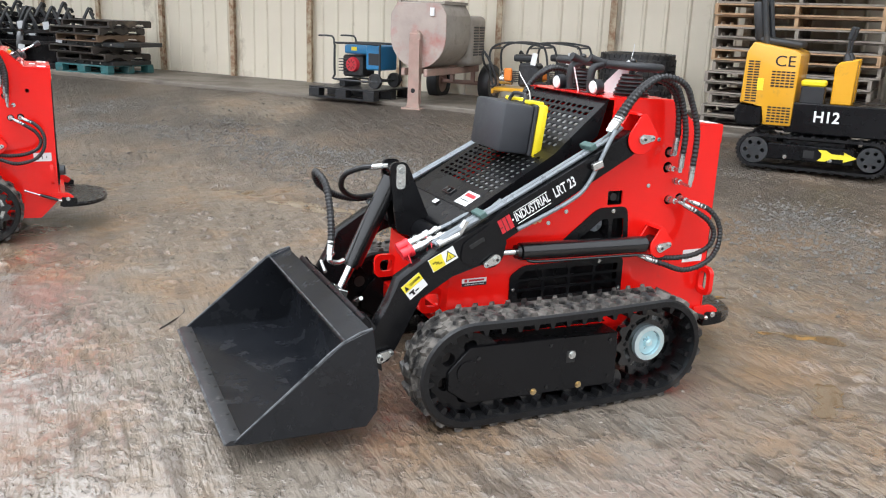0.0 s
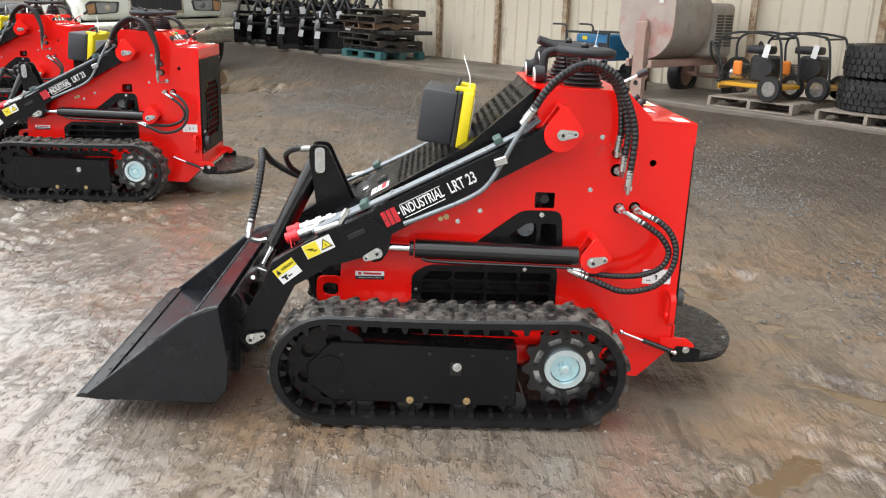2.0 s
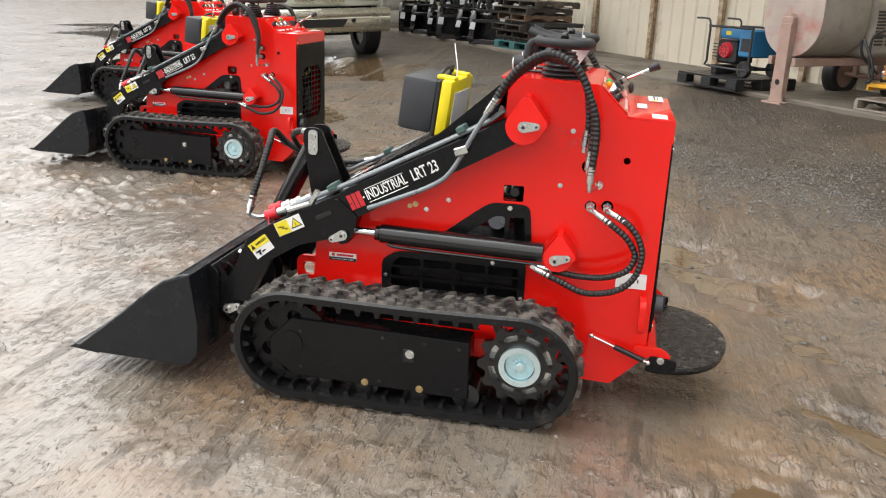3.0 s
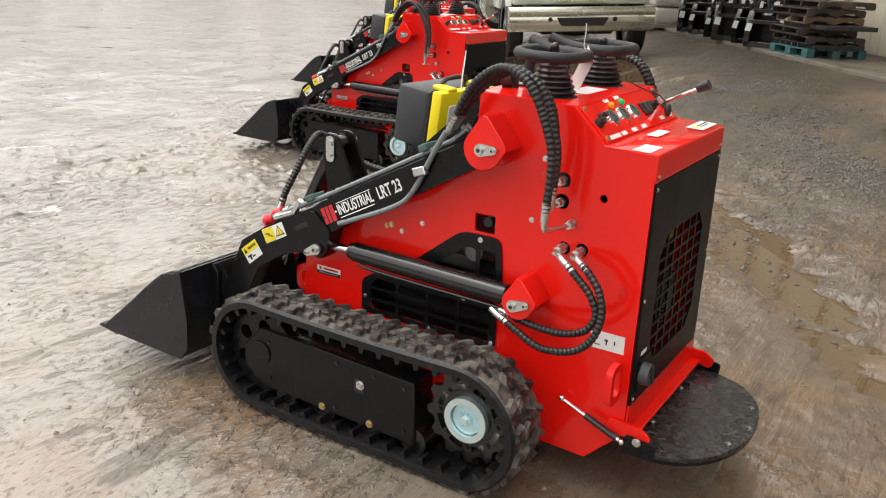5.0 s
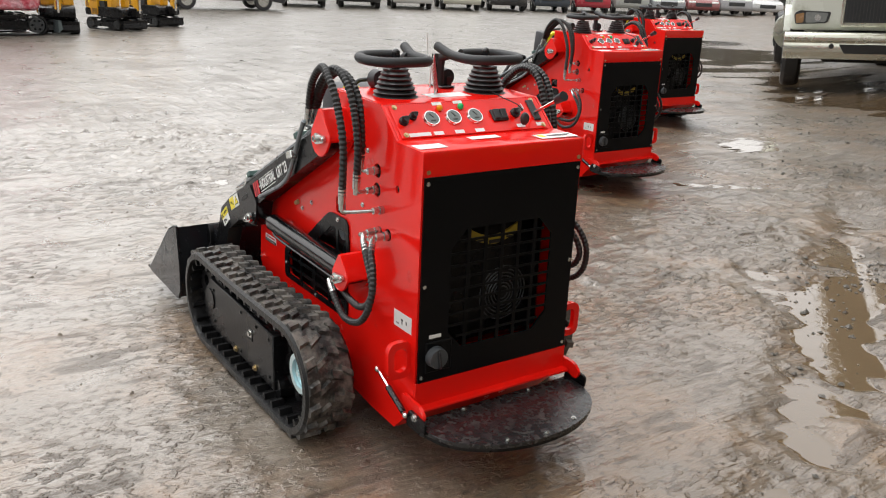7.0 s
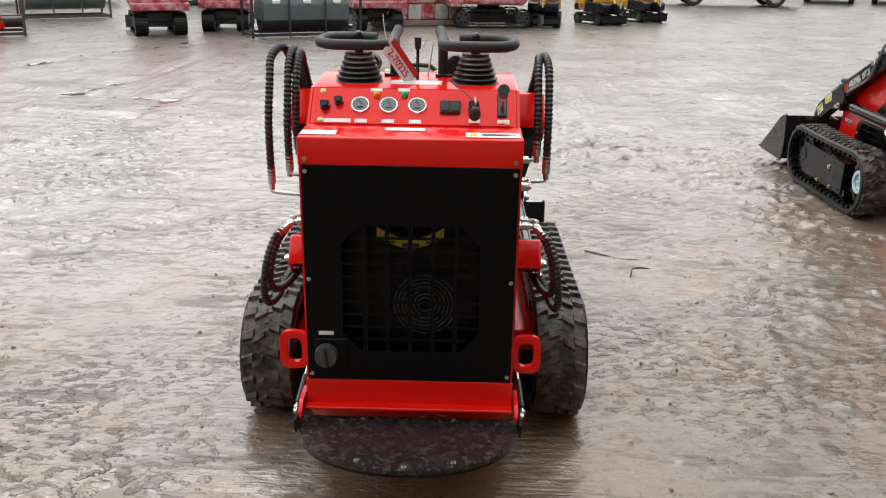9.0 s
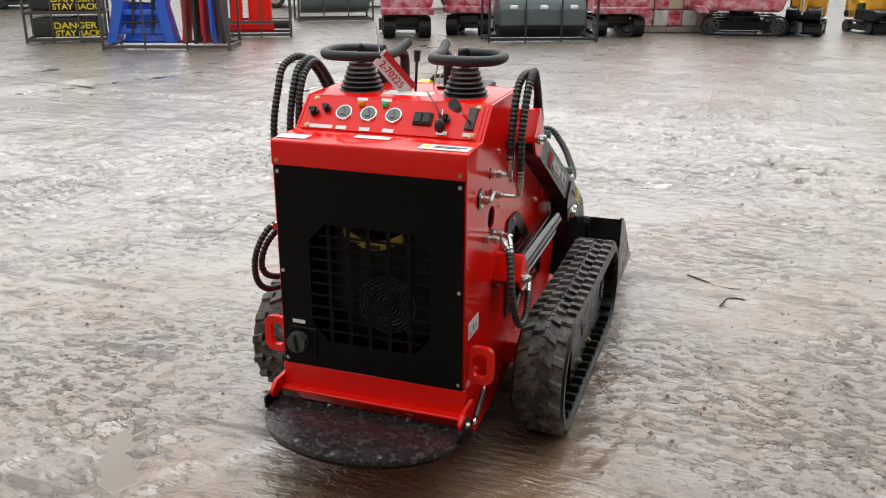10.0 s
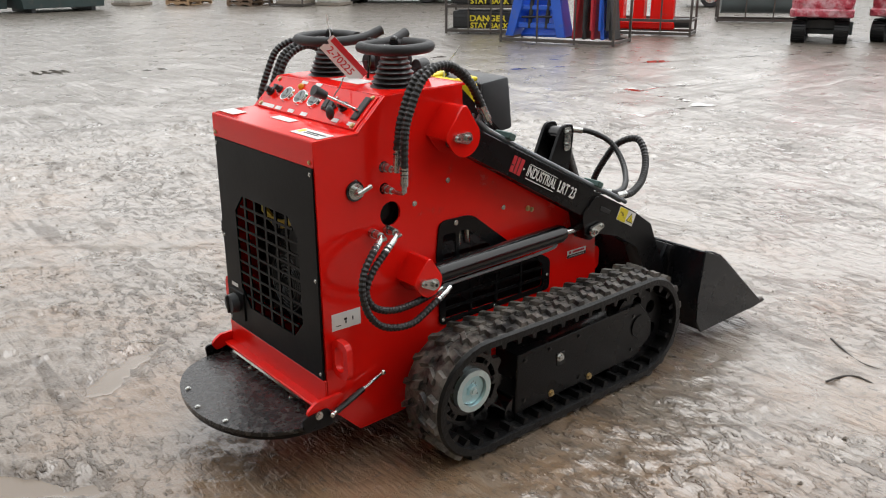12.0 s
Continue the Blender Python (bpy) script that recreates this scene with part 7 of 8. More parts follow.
def fork_frame(m):
    """A loader attachment standing upright: deep side plates, rails, dark back plate, raised tubes and paper labels."""
    F = thing("attachment_frame", m, "black steel loader attachment standing upright with paper labels", "attachment", "row of attachment frames")
    for x in (-0.33, 0.33):
        bm = bmesh.new()
        prism(bm, [(-0.12, 0.0), (-0.15, 0.08), (-0.13, 0.40), (-0.04, 0.60), (0.10, 0.64), (0.30, 0.52), (0.34, 0.10), (0.30, 0.0)], x - 0.055, x + 0.055, "x", bevel=0.008)
        part("side_plate", bm, BLACKGLOSS, F)
    for y, z, h in ((-0.10, 0.05, 0.09), (-0.09, 0.42, 0.07), (0.02, 0.60, 0.06)):
        bm = bmesh.new()
        box(bm, (0, y, z), (0.66, 0.07, h), bevel=0.008)
        part("rail", bm, BLACKGLOSS, F)
    bm = bmesh.new()
    box(bm, (0.0, 0.10, 0.28), (0.58, 0.02, 0.50), bevel=0.004)
    part("back_plate", bm, BLACK, F)
    for x0, x1, z1 in ((-0.30, -0.16, 0.98), (-0.08, -0.20, 0.92), (0.02, 0.16, 1.0), (0.30, 0.18, 0.94)):
        bm = tube([(x0, 0.06, 0.58), (x0 * 0.8 + x1 * 0.2, 0.03, 0.74), (x1, 0.08, z1), (x1 + 0.03, 0.16, z1 - 0.05)], 0.026, 0.06, 8)
        part("tine", bm, STEELD, F)
    bm = bmesh.new()
    box(bm, (0.0, 0.20, 0.78), (0.62, 0.05, 0.10), rot=(0, 4, 0), bevel=0.01)
    part("upper_bar", bm, BLACKGLOSS, F)
    for x, y, z, a in ((-0.30, -0.165, 0.33, 5), (0.08, -0.035, 0.70, -12), (0.30, -0.160, 0.50, 8)):
        bm = bmesh.new()
        box(bm, (x, y, z), (0.10, 0.004, 0.13), rot=(-16, a, 0))
        part("paper_label", bm, LABELG, F)
    return F


ff = fork_frame(at_wall(-14.25, 10.15, 0.325, 40, 1.0))
for k in range(1, 6):
    copy_thing(ff, at_wall(-14.25 - 0.80 * k, 10.15 + 0.05 * (k % 2), 0.325, 40 + rng_.uniform(-20, 20), 0.92 + 0.07 * (k % 3)))
for k in range(6):
    copy_thing(ff, at_wall(-14.1 - 0.72 * k, 10.82, 0.325, 30 + rng_.uniform(-30, 30), 1.0 + 0.08 * (k % 2)))


def bulk_bag(m):
    B = thing("bulk_bag", m, "grubby white bulk bags stacked on a pallet", "bag", "bulk bags")
    for i, z in enumerate((0.28, 0.72, 1.15)):
        bm = bmesh.new()
        box(bm, (0.02 * i, 0.01 * i, z), (1.0, 0.95, 0.42), bevel=0.10, seg=3)
        part("sack", bm, BAG, B)
    bm = bmesh.new()
    box(bm, (0, 0, 0.05), (1.05, 1.0, 0.1), bevel=0.01)
    part("base", bm, WOODG, B)
    return B


bb = bulk_bag(at_wall(-20.3, 10.0, 0.30, 8))
copy_thing(bb, at_wall(-20.9, 11.0, 0.325, -4, 1.0))
can = thing("fuel_can", at_wall(-19.75, 9.35, None, 10), "red plastic fuel can standing on the ground", "can")
bm = bmesh.new()
box(bm, (0, 0, 0.17), (0.34, 0.22, 0.34), bevel=0.03, seg=2)
part("body", bm, REDPL, can)
part("handle", tube([(-0.12, 0, 0.33), (-0.10, 0, 0.40), (0.08, 0, 0.40), (0.10, 0, 0.33)], 0.02, 0.03, 8), REDPL, can)
bm = bmesh.new()
cyl(bm, (-0.15, 0, 0.33), (-0.27, 0, 0.44), 0.025, seg=10)
part("spout", bm, REDPL, can)


INDIC = material("dull_amber_lens", (0.30, 0.17, 0.08), 0.25)
TLENS = material("clear_truck_lens", (0.20, 0.21, 0.205), 0.1, coat=0.5, var=0.3, scale=20)


def truck(m):
    """A conventional highway tractor: forward is +x, the bumper's face at x = 0.9."""
    K = thing("truck", m, "old white highway tractor with dull chrome bumper, parked in a puddle", "truck")
    bm = bmesh.new()
    prism(bm, [(0.62, 0.46), (0.84, 0.48), (0.875, 0.545), (0.875, 0.565), (0.895, 0.58), (0.895, 0.695), (0.880, 0.71), (0.880, 0.735), (0.90, 0.75), (0.90, 0.81), (0.86, 0.86), (0.62, 0.86)], -1.17, 1.17, bevel=0.006)
    bp_ = part("bumper", bm, BUMPER, K, "dull stained chrome bumper")
    bm = bmesh.new()
    prism(bm, [(-0.42, 0.70), (0.42, 0.70), (0.34, 0.57), (-0.34, 0.57)], 0.895, 0.903, "x")
    part("bumper_slot", bm, INK, bp_)
    for y in (-0.52, 0.52):
        bm = bmesh.new()
        cyl(bm, (0.90, y, 0.67), (0.906, y, 0.67), 0.035, seg=14)
        part("tow_hole", bm, INK, bp_)
    bm = bmesh.new()
    prism(bm, [(0.62, 0.88), (0.70, 1.0), (0.72, 1.55), (0.60, 1.72), (-0.95, 1.92), (-0.95, 0.95), (-0.55, 0.95), (-0.52, 1.10), (-0.35, 1.22), (0.1, 1.22), (0.40, 1.10), (0.48, 0.88)], -1.10, 1.10, bevel=0.05, seg=3)
    part("bonnet", bm, TRUCKW, K, "white sloping bonnet")
    bm = bmesh.new()
    box(bm, (0.715, 0, 1.30), (0.05, 0.86, 0.72), bevel=0.02)
    gr = part("grille", bm, BUMPER, K)
    bm = bmesh.new()
    box(bm, (0.735, 0, 1.31), (0.03, 0.78, 0.62), bevel=0.006)
    part("grille_mesh", bm, STEELD, gr)
    for k in range(17):
        bm = bmesh.new()
        box(bm, (0.753, -0.36 + 0.045 * k, 1.31), (0.012, 0.009, 0.60))
        part("grille_bar", bm, ENGINE, gr, smooth=0)
    for y in (-0.84, 0.84):
        s = 1 if y > 0 else -1
        bm = bmesh.new()
        prism(bm, rounded([((0.56) * s, 1.15), (0.60 * s, 0.99), (1.04 * s, 0.97), (1.07 * s, 1.12), (1.0 * s, 1.17)], 0.03), 0.62, 0.712, "x", bevel=0.006)
        hl = part("headlight", bm, ENGINE, K)
        bm = bmesh.new()
        prism(bm, rounded([(0.60 * s, 1.135), (0.63 * s, 1.005), (0.90 * s, 0.99), (0.91 * s, 1.145)], 0.025), 0.708, 0.722, "x", bevel=0.004)
        part("lens", bm, TLENS, hl)
        bm = bmesh.new()
        cyl(bm, (0.715, 0.74 * s, 1.07), (0.728, 0.74 * s, 1.07), 0.052, 0.045, seg=18)
        part("reflector", bm, CHROME, hl)
        bm = bmesh.new()
        prism(bm, rounded([(0.93 * s, 1.14), (0.93 * s, 0.995), (1.03 * s, 0.985), (1.05 * s, 1.11)], 0.02), 0.706, 0.720, "x", bevel=0.003)
        part("indicator", bm, INDIC, hl)
        # fender lip round the front wheel and the inner wing
        bm = bmesh.new()
        prism(bm, [(0.50, 0.86), (0.42, 1.10), (0.12, 1.24), (-0.36, 1.24), (-0.56, 1.10), (-0.60, 0.93), (-0.57, 0.93), (-0.52, 1.08), (-0.34, 1.19), (0.10, 1.19), (0.37, 1.07), (0.45, 0.86)], 1.09 * s, 1.19 * s, bevel=0.008)
        part("fender_lip", bm, TRUCKW, K)
    bm = bmesh.new()
    prism(bm, [(-0.97, 0.75), (-0.97, 1.95), (-1.25, 2.75), (-2.6, 2.85), (-2.6, 0.75)], -1.14, 1.14, bevel=0.05, seg=2)
    cab = part("cab", bm, TRUCKW, K, "white cab")
    bm = bmesh.new()
    prism(bm, [(-0.985, 2.0), (-1.235, 2.68), (-1.225, 2.685), (-0.972, 2.0)], -1.0, 1.0)
    part("windscreen", bm, DARKGLASS, cab)
    for y in (-1.145, 1.145):
        bm = bmesh.new()
        prism(bm, [(-1.25, 1.9), (-1.42, 2.55), (-2.1, 2.55), (-2.1, 1.9)], y - 0.004, y + 0.004)
        part("side_window", bm, DARKGLASS, cab)
        bm = bmesh.new()
        cyl(bm, (-1.7, y * 0.88, 0.75), (-2.7, y * 0.88, 0.75), 0.30, seg=24)
        part("fuel_tank", bm, BUMPER, K)
    for y in (-0.42, 0.42):
        bm = bmesh.new()
        box(bm, (-2.9, y, 0.78), (7.0, 0.09, 0.26))
        part("chassis_rail", bm, STEELD, K)
    for y in (-1.02, 1.02):
        wheel(K, (0.0, y, 0.51), 0.51, 0.27)
        for x in (-4.3, -5.6):
            wheel(K, (x, y * 0.93, 0.51), 0.51, 0.52)
            bm = bmesh.new()
            box(bm, (x - 0.70, y * 0.93, 0.62), (0.02, 0.6, 0.62))
            part("mud_flap", bm, STEELD, K)
    bm = bmesh.new()
    cyl(bm, (0, -0.9, 0.51), (0, 0.9, 0.51), 0.08, seg=12)
    cyl(bm, (-4.3, -0.9, 0.51), (-4.3, 0.9, 0.51), 0.14, seg=12)
    cyl(bm, (-5.6, -0.9, 0.51), (-5.6, 0.9, 0.51), 0.14, seg=12)
    part("axle", bm, STEELD, K)
    # dark boxes and a cross plate added to give the underbody its deep shade
    bm = bmesh.new()
    box(bm, (-0.35, 0, 0.72), (1.7, 1.25, 0.62), bevel=0.05)
    box(bm, (-2.2, 0, 0.62), (2.2, 0.6, 0.4), bevel=0.06)
    part("engine", bm, STEELD, K, "dark boxes for engine and gearbox, filling the shaded underbody")
    bm = bmesh.new()
    box(bm, (-1.15, 0, 0.72), (0.05, 2.2, 0.75))
    part("firewall", bm, STEELD, K)
    return K


truck(pose(-3.25, 15.02, 0.075, 0, 0, 0) @ pose(0, 0, 0, 0, 0, -54.0) @ pose(0, 0, 0, 2.5, 0, 0) @ Matrix.Diagonal((1.05, 1.05, 1.05, 1)))


# ---- the far rows of the yard ----


def cage(C, w, d, h, shelves=(0.06,), mat=None):
    mat = mat or CAGE
    for x in (-w / 2, w / 2):
        for y in (-d / 2, d / 2):
            bm = bmesh.new()
            box(bm, (x, y, h / 2), (0.045, 0.045, h), bevel=0.004)
            part("post", bm, mat, C)
    for z in (*shelves, h - 0.03):
        for y in (-d / 2, d / 2):
            bm = bmesh.new()
            box(bm, (0, y, z), (w, 0.04, 0.055), bevel=0.004)
            part("rail", bm, mat, C)
        for x in (-w / 2, w / 2):
            bm = bmesh.new()
            box(bm, (x, 0, z), (0.04, d, 0.05), bevel=0.004)
            part("rail", bm, mat, C)
    for k in range(1, 3):
        bm = bmesh.new()
        box(bm, (-w / 2 + w * k / 3, -d / 2, h / 2), (0.03, 0.03, h), bevel=0.003)
        part("upright", bm, mat, C)


R = thing("mat_rack", pose(-8.85, -8.35, 0, 0, 0, 126), "steel rack of black rubber sheets with yellow warnings", "rack")
cage(R, 1.42, 0.9, 1.75, (0.06, 0.55, 1.05))
for z in (0.09, 0.58, 1.08):
    bm = bmesh.new()
    box(bm, (0.03, -0.02, z + 0.19), (1.24, 0.74, 0.36), bevel=0.04, seg=2)
    blk = part("rubber_block", bm, CASE, R)
    for k in range(4):
        bm = bmesh.new()
        box(bm, (0.03, -0.393, z + 0.05 + 0.09 * k), (1.2, 0.008, 0.012))
        part("seam", bm, INK, blk)
    lettering("lettering", "DANGER", 0.165, basis((0.16, -0.405, z + 0.215), (1, 0, 0), (0, 0, 1)), YELLOWLAB, blk, 0.004, 1.15)
    lettering("lettering", "STAY BACK", 0.155, basis((0.20, -0.405, z + 0.07), (1, 0, 0), (0, 0, 1)), YELLOWLAB, blk, 0.004, 1.0)

B = thing("blue_attachment_cage", pose(-8.55, -5.75, 0, 0, 0, 111.7), "steel cage with a blue blade attachment standing in it", "cage")
cage(B, 2.2, 1.0, 1.7, (0.05,))
for x, lean in ((-0.98, -1), (0.06, 1)):
    bm = bmesh.new()
    prism(bm, [(x - 0.10, 0.10), (x + 0.08, 0.10), (x + 0.10 - 0.16 * lean, 0.75), (x + 0.12, 1.45), (x - 0.06, 1.45), (x - 0.08 - 0.16 * lean, 0.75)], -0.36, -0.28, bevel=0.012)
    prism(bm, [(x - 0.05, 0.10), (x + 0.03, 0.10), (x + 0.05 - 0.16 * lean, 0.75), (x + 0.06, 1.30), (x, 1.30), (x - 0.03 - 0.16 * lean, 0.75)], -0.28, 0.20)
    part("blade_side", bm, BLUE, B)
bm = bmesh.new()
prism(bm, [(-0.10, 0.12), (0.06, 0.20), (0.16, 0.5), (0.14, 0.75), (0.18, 0.75), (0.21, 0.5), (0.11, 0.17), (-0.08, 0.08)], -0.86, -0.06, "x")
part("blade", bm, BLUE, B, "curved blue blade")
for z, h in ((0.30, 0.10), (0.62, 0.09), (1.02, 0.12)):
    bm = bmesh.new()
    box(bm, (-0.46, -0.24, z), (0.86, 0.10, h), bevel=0.015)
    part("cross_bar", bm, BLUE, B)
for x in (-0.62, -0.28):
    bm = bmesh.new()
    cyl(bm, (x, -0.26, 0.25), (x + 0.08, -0.26, 1.05), 0.04, seg=12)
    part("ram", bm, STEELD, B)
bm = bmesh.new()
cyl(bm, (-0.75, -0.33, 0.45), (-0.15, -0.33, 0.47), 0.02, seg=12)
cyl(bm, (-0.70, -0.33, 0.80), (-0.25, -0.33, 0.78), 0.02, seg=12)
part("hose_run", bm, HOSE, B)
for k, (x, mm) in enumerate(((0.30, REDPL), (0.48, STEELD), (0.62, REDPL), (0.78, BLUE), (0.92, STEELD))):
    bm = bmesh.new()
    box(bm, (x, 0.0, 0.55), (0.07, 0.5, 0.95), rot=(0, 6 - 3 * k, 0), bevel=0.015)
    cyl(bm, (x, -0.32, 0.25), (x, -0.32, 1.1), 0.03, seg=10)
    part("auger_frame", bm, mm, B)

Q = thing("red_attachment_cage", pose(-11.1, -5.75, 0, 0, 0, 118), "low steel cage with bright red attachments", "cage")
cage(Q, 1.75, 0.9, 1.1, (0.05, 0.30))
for x, h in ((-0.62, 1.2), (-0.2, 1.35), (0.15, 1.2)):
    bm = bmesh.new()
    box(bm, (x, -0.05, 0.10 + h / 2), (0.22, 0.4, h), bevel=0.03)
    part("red_arm", bm, RED, Q)
bm = bmesh.new()
box(bm, (0.30, -0.2, 0.50), (0.42, 0.3, 0.55), bevel=0.02)
box(bm, (-0.1, -0.2, 0.20), (1.3, 0.35, 0.16), bevel=0.03)
part("red_carriage", bm, RED, Q)
bm = bmesh.new()
cyl(bm, (0.5, -0.25, 0.25), (0.85, -0.25, 0.25), 0.10, seg=14)
part("drum", bm, STEELD, Q)

K2 = thing("roller_in_cage", pose(-15.8, -6.1, 0, 0, 0, 126), "grey steel roller under film in a wire cage", "roller")
cage(K2, 1.9, 0.8, 1.0, (0.05,))
bm = bmesh.new()
cyl(bm, (-0.88, 0, 0.55), (0.88, 0, 0.55), 0.36, seg=28)
part("drum", bm, FARGREY, K2)

S2 = thing("sweeper_attachment", pose(-12.3, 0.15, 0, 0, 0, 117), "black sweeper attachment in a low transport frame", "attachment")
cage(S2, 2.15, 0.8, 0.98, (0.06,), STEELD)
bm = bmesh.new()
prism(bm, [(-0.34, 0.30), (-0.36, 0.62), (-0.22, 0.84), (0.2, 0.86), (0.34, 0.62), (0.34, 0.30)], -0.86, 0.86, "x", bevel=0.03)
part("housing", bm, FARGREY, S2, "dark grey sweeper housing")
bm = bmesh.new()
cyl(bm, (-0.84, 0, 0.30), (0.84, 0, 0.30), 0.24, seg=20)
part("brush", bm, HOSE, S2)
for x in (-0.6, 0.0, 0.6):
    bm = bmesh.new()
    box(bm, (x, -0.38, 0.66), (0.16, 0.05, 0.08), bevel=0.02)
    part("lamp", bm, LAMPGLASS, S2)


def wrapped_excavator(m, label, s=1.0, pale=False):
    """A mini excavator whose upper body is bundled in stretch film."""
    W = thing("wrapped_excavator", m, label, "excavator", "film-wrapped excavators")
    for y in (-0.40 * s, 0.40 * s):
        rubber_track(W, -0.55 * s, 0.55 * s, 0.20, 0.20, y, 0.24)
    bm = bmesh.new()
    box(bm, (0, 0, 0.32), (0.7, 0.62 * s, 0.2), bevel=0.03)
    cyl(bm, (0, 0, 0.40), (0, 0, 0.50), 0.26, seg=20)
    part("undercarriage", bm, STEELD, W)
    bm = bmesh.new()
    prism(bm, [(-0.72 * s, 0.50), (-0.82 * s, 0.72), (-0.76 * s, 1.25), (-0.50 * s, 1.62), (0.15 * s, 1.75), (0.52 * s, 1.55), (0.66 * s, 0.95), (0.60 * s, 0.50)], -0.58 * s, 0.58 * s, bevel=0.10, seg=3)
    for v in bm.verts:
        d = noise.noise_vector(v.co * 3.1) * 0.05
        v.co += d
    part("wrapped_body", bm, WRAPRED, W, "red body under crumpled clear film", smooth=60)
    bm = bmesh.new()
    prism(bm, [(-0.80 * s, 0.46), (-0.84 * s, 0.60), (-0.70 * s, 0.62), (-0.60 * s, 0.46)], -0.60 * s, 0.60 * s, bevel=0.02)
    part("counterweight", bm, WRAPRED, W)
    bm = bmesh.new()
    ball(bm, (0.55 * s, -0.42 * s, 1.05), 0.26, (0.9, 0.8, 1.5), 16, 10)
    for v in bm.verts:
        v.co += noise.noise_vector(v.co * 5.0) * 0.06
    part("film_bundle", bm, PLASTICW if pale else WRAPRED, W, "bunched clear film", smooth=60)
    bm = bmesh.new()
    prism(bm, [(0.85 * s, 0.05), (0.92 * s, 0.12), (0.90 * s, 0.30), (0.85 * s, 0.30)], -0.6 * s, 0.6 * s)
    part("blade", bm, FARGREY, W)
    return W


wrapped_excavator(pose(-12.35, -2.72, 0, 0, 0, 205), "red mini excavator in crumpled clear film", 0.9, True)
wrapped_excavator(pose(-13.4, -1.6, 0, 0, 0, 190), "red and silver mini excavator in crumpled film", 0.85, True)
wrapped_excavator(pose(-14.4, 1.25, 0, 0, 0, 205), "red mini excavator in film behind the sweeper", 1.0)
wrapped_excavator(pose(-15.6, 3.9, 0, 0, 0, 100), "larger red mini excavator in crumpled film", 1.25)

CRATE = material("cardboard_and_cream_boxes", (0.50, 0.42, 0.30), 0.6, var=0.3, scale=2, coat=0.3, dirt_glint=(0.55, 0.08, 0.09), dirt_glint_amt=0.25, dirt_glint_scale=1.6)
for k, (x, y) in enumerate(((-15.5, 1.75), (-15.9, 2.65))):
    Bx = thing("pallet_of_boxes", pose(x, y, 0, 0, 0, 112 + 6 * k), "film-wrapped pallet of cream and red boxes", "boxes", "pallets of boxes")
    for i in range(3):
        for j in range(3):
            bm = bmesh.new()
            box(bm, (-0.36 + 0.36 * i, 0, 0.30 + 0.36 * j), (0.34, 0.8, 0.34), bevel=0.02)
            part("carton", bm, (CRATE, WRAPRED, BAG)[(i + 2 * j + k) % 3], Bx)
    bm = bmesh.new()
    box(bm, (0, 0, 0.06), (1.15, 0.95, 0.12), bevel=0.01)
    part("pallet_base", bm, WOODG, Bx)

SMALL = Matrix.Diagonal((0.88, 0.88, 0.88, 1))
far_ex = excavator(pose(-16.1, 5.25, 0, 0, 0, -8) @ SMALL, "yellow and black mini excavator in the far row")
copy_thing(far_ex, pose(-16.9, 6.65, 0, 0, 0, 28) @ SMALL)
copy_thing(far_ex, pose(-18.2, 7.95, 0, 0, 0, 22) @ SMALL)

# skips and bundles on the far left edge
SKIP = material("dark_green_skip", (0.018, 0.035, 0.035), 0.45, var=0.3, scale=3, dirt_glint=(0.08, 0.07, 0.06), dirt_glint_amt=0.25)
for k, (x, y, rz) in enumerate(((-4.35, -22.85, 6), (-1.65, -23.15, 6), (1.05, -23.45, 6))):
    Sk = thing("skip", pose(x, y, 0, 0, 0, rz + 180), "dark green steel skip at the yard's edge", "skip", "skips")
    bm = bmesh.new()
    prism(bm, [(-1.2, 0.12), (-1.35, 1.3), (1.35, 1.3), (1.2, 0.12), (1.12, 0.18), (1.25, 1.27), (-1.25, 1.27), (-1.12, 0.18)], -0.8, 0.8)
    for s in (-1, 1):
        prism(bm, [(-1.2, 0.12), (-1.35, 1.3), (1.35, 1.3), (1.2, 0.12)], 0.8 * s, 0.84 * s)
    part("tub", bm, SKIP, Sk)
    for x2 in (-0.8, -0.3, 0.3, 0.8):
        bm = bmesh.new()
        box(bm, (x2, 0.87, 0.7), (0.08, 0.06, 1.1))
        part("rib", bm, SKIP, Sk)
    for x2 in (-0.9, 0.9):
        bm = bmesh.new()
        box(bm, (x2, 0, 0.06), (0.12, 1.5, 0.12))
        part("skid", bm, STEELD, Sk)
copy_thing(bb, pose(-7.3, -24.3, 0, 0, 0, 20))
copy_thing(bb, pose(-11.25, -20.2, 0.07, 0, 0, 30))
copy_thing(bb, pose(-12.35, -19.6, 0, 0, 0, 30))
Wc = thing("wire_cage", pose(-11.25, -20.2, 0, 0, 0, 30), "low rusty wire cage holding a white bag", "cage")
cage(Wc, 1.3, 1.2, 0.5, (0.05,))
for x_, y_, n_, mt_ in ((-8.9, -23.3, 6, WOODN), (-10.15, -21.3, 9, WOODB)):
    for k in range(n_):
        pallet(pose(x_, y_, 0.127 * k, 0, 0, 25 + 2.5 * (k % 3)), 1.2, 1.0, 0.125, mt_, "wooden pallet in a stack at the yard's edge", "far stacks of pallets")
TRAILER = material("dark_trailer_side", (0.035, 0.03, 0.028), 0.5, var=0.3, scale=2, dirt_glint=(0.08, 0.07, 0.06), dirt_glint_amt=0.3)
Tl = thing("box_trailer", pose(-15.5, -19.6, 0, 0, 0, -47), "dark box trailer parked at the yard's edge", "trailer")
bm = bmesh.new()
box(bm, (0, 0, 1.60), (6.5, 2.4, 2.7), bevel=0.04)
part("box", bm, TRAILER, Tl)
bm = bmesh.new()
box(bm, (0, 0, 0.18), (6.3, 2.2, 0.12))
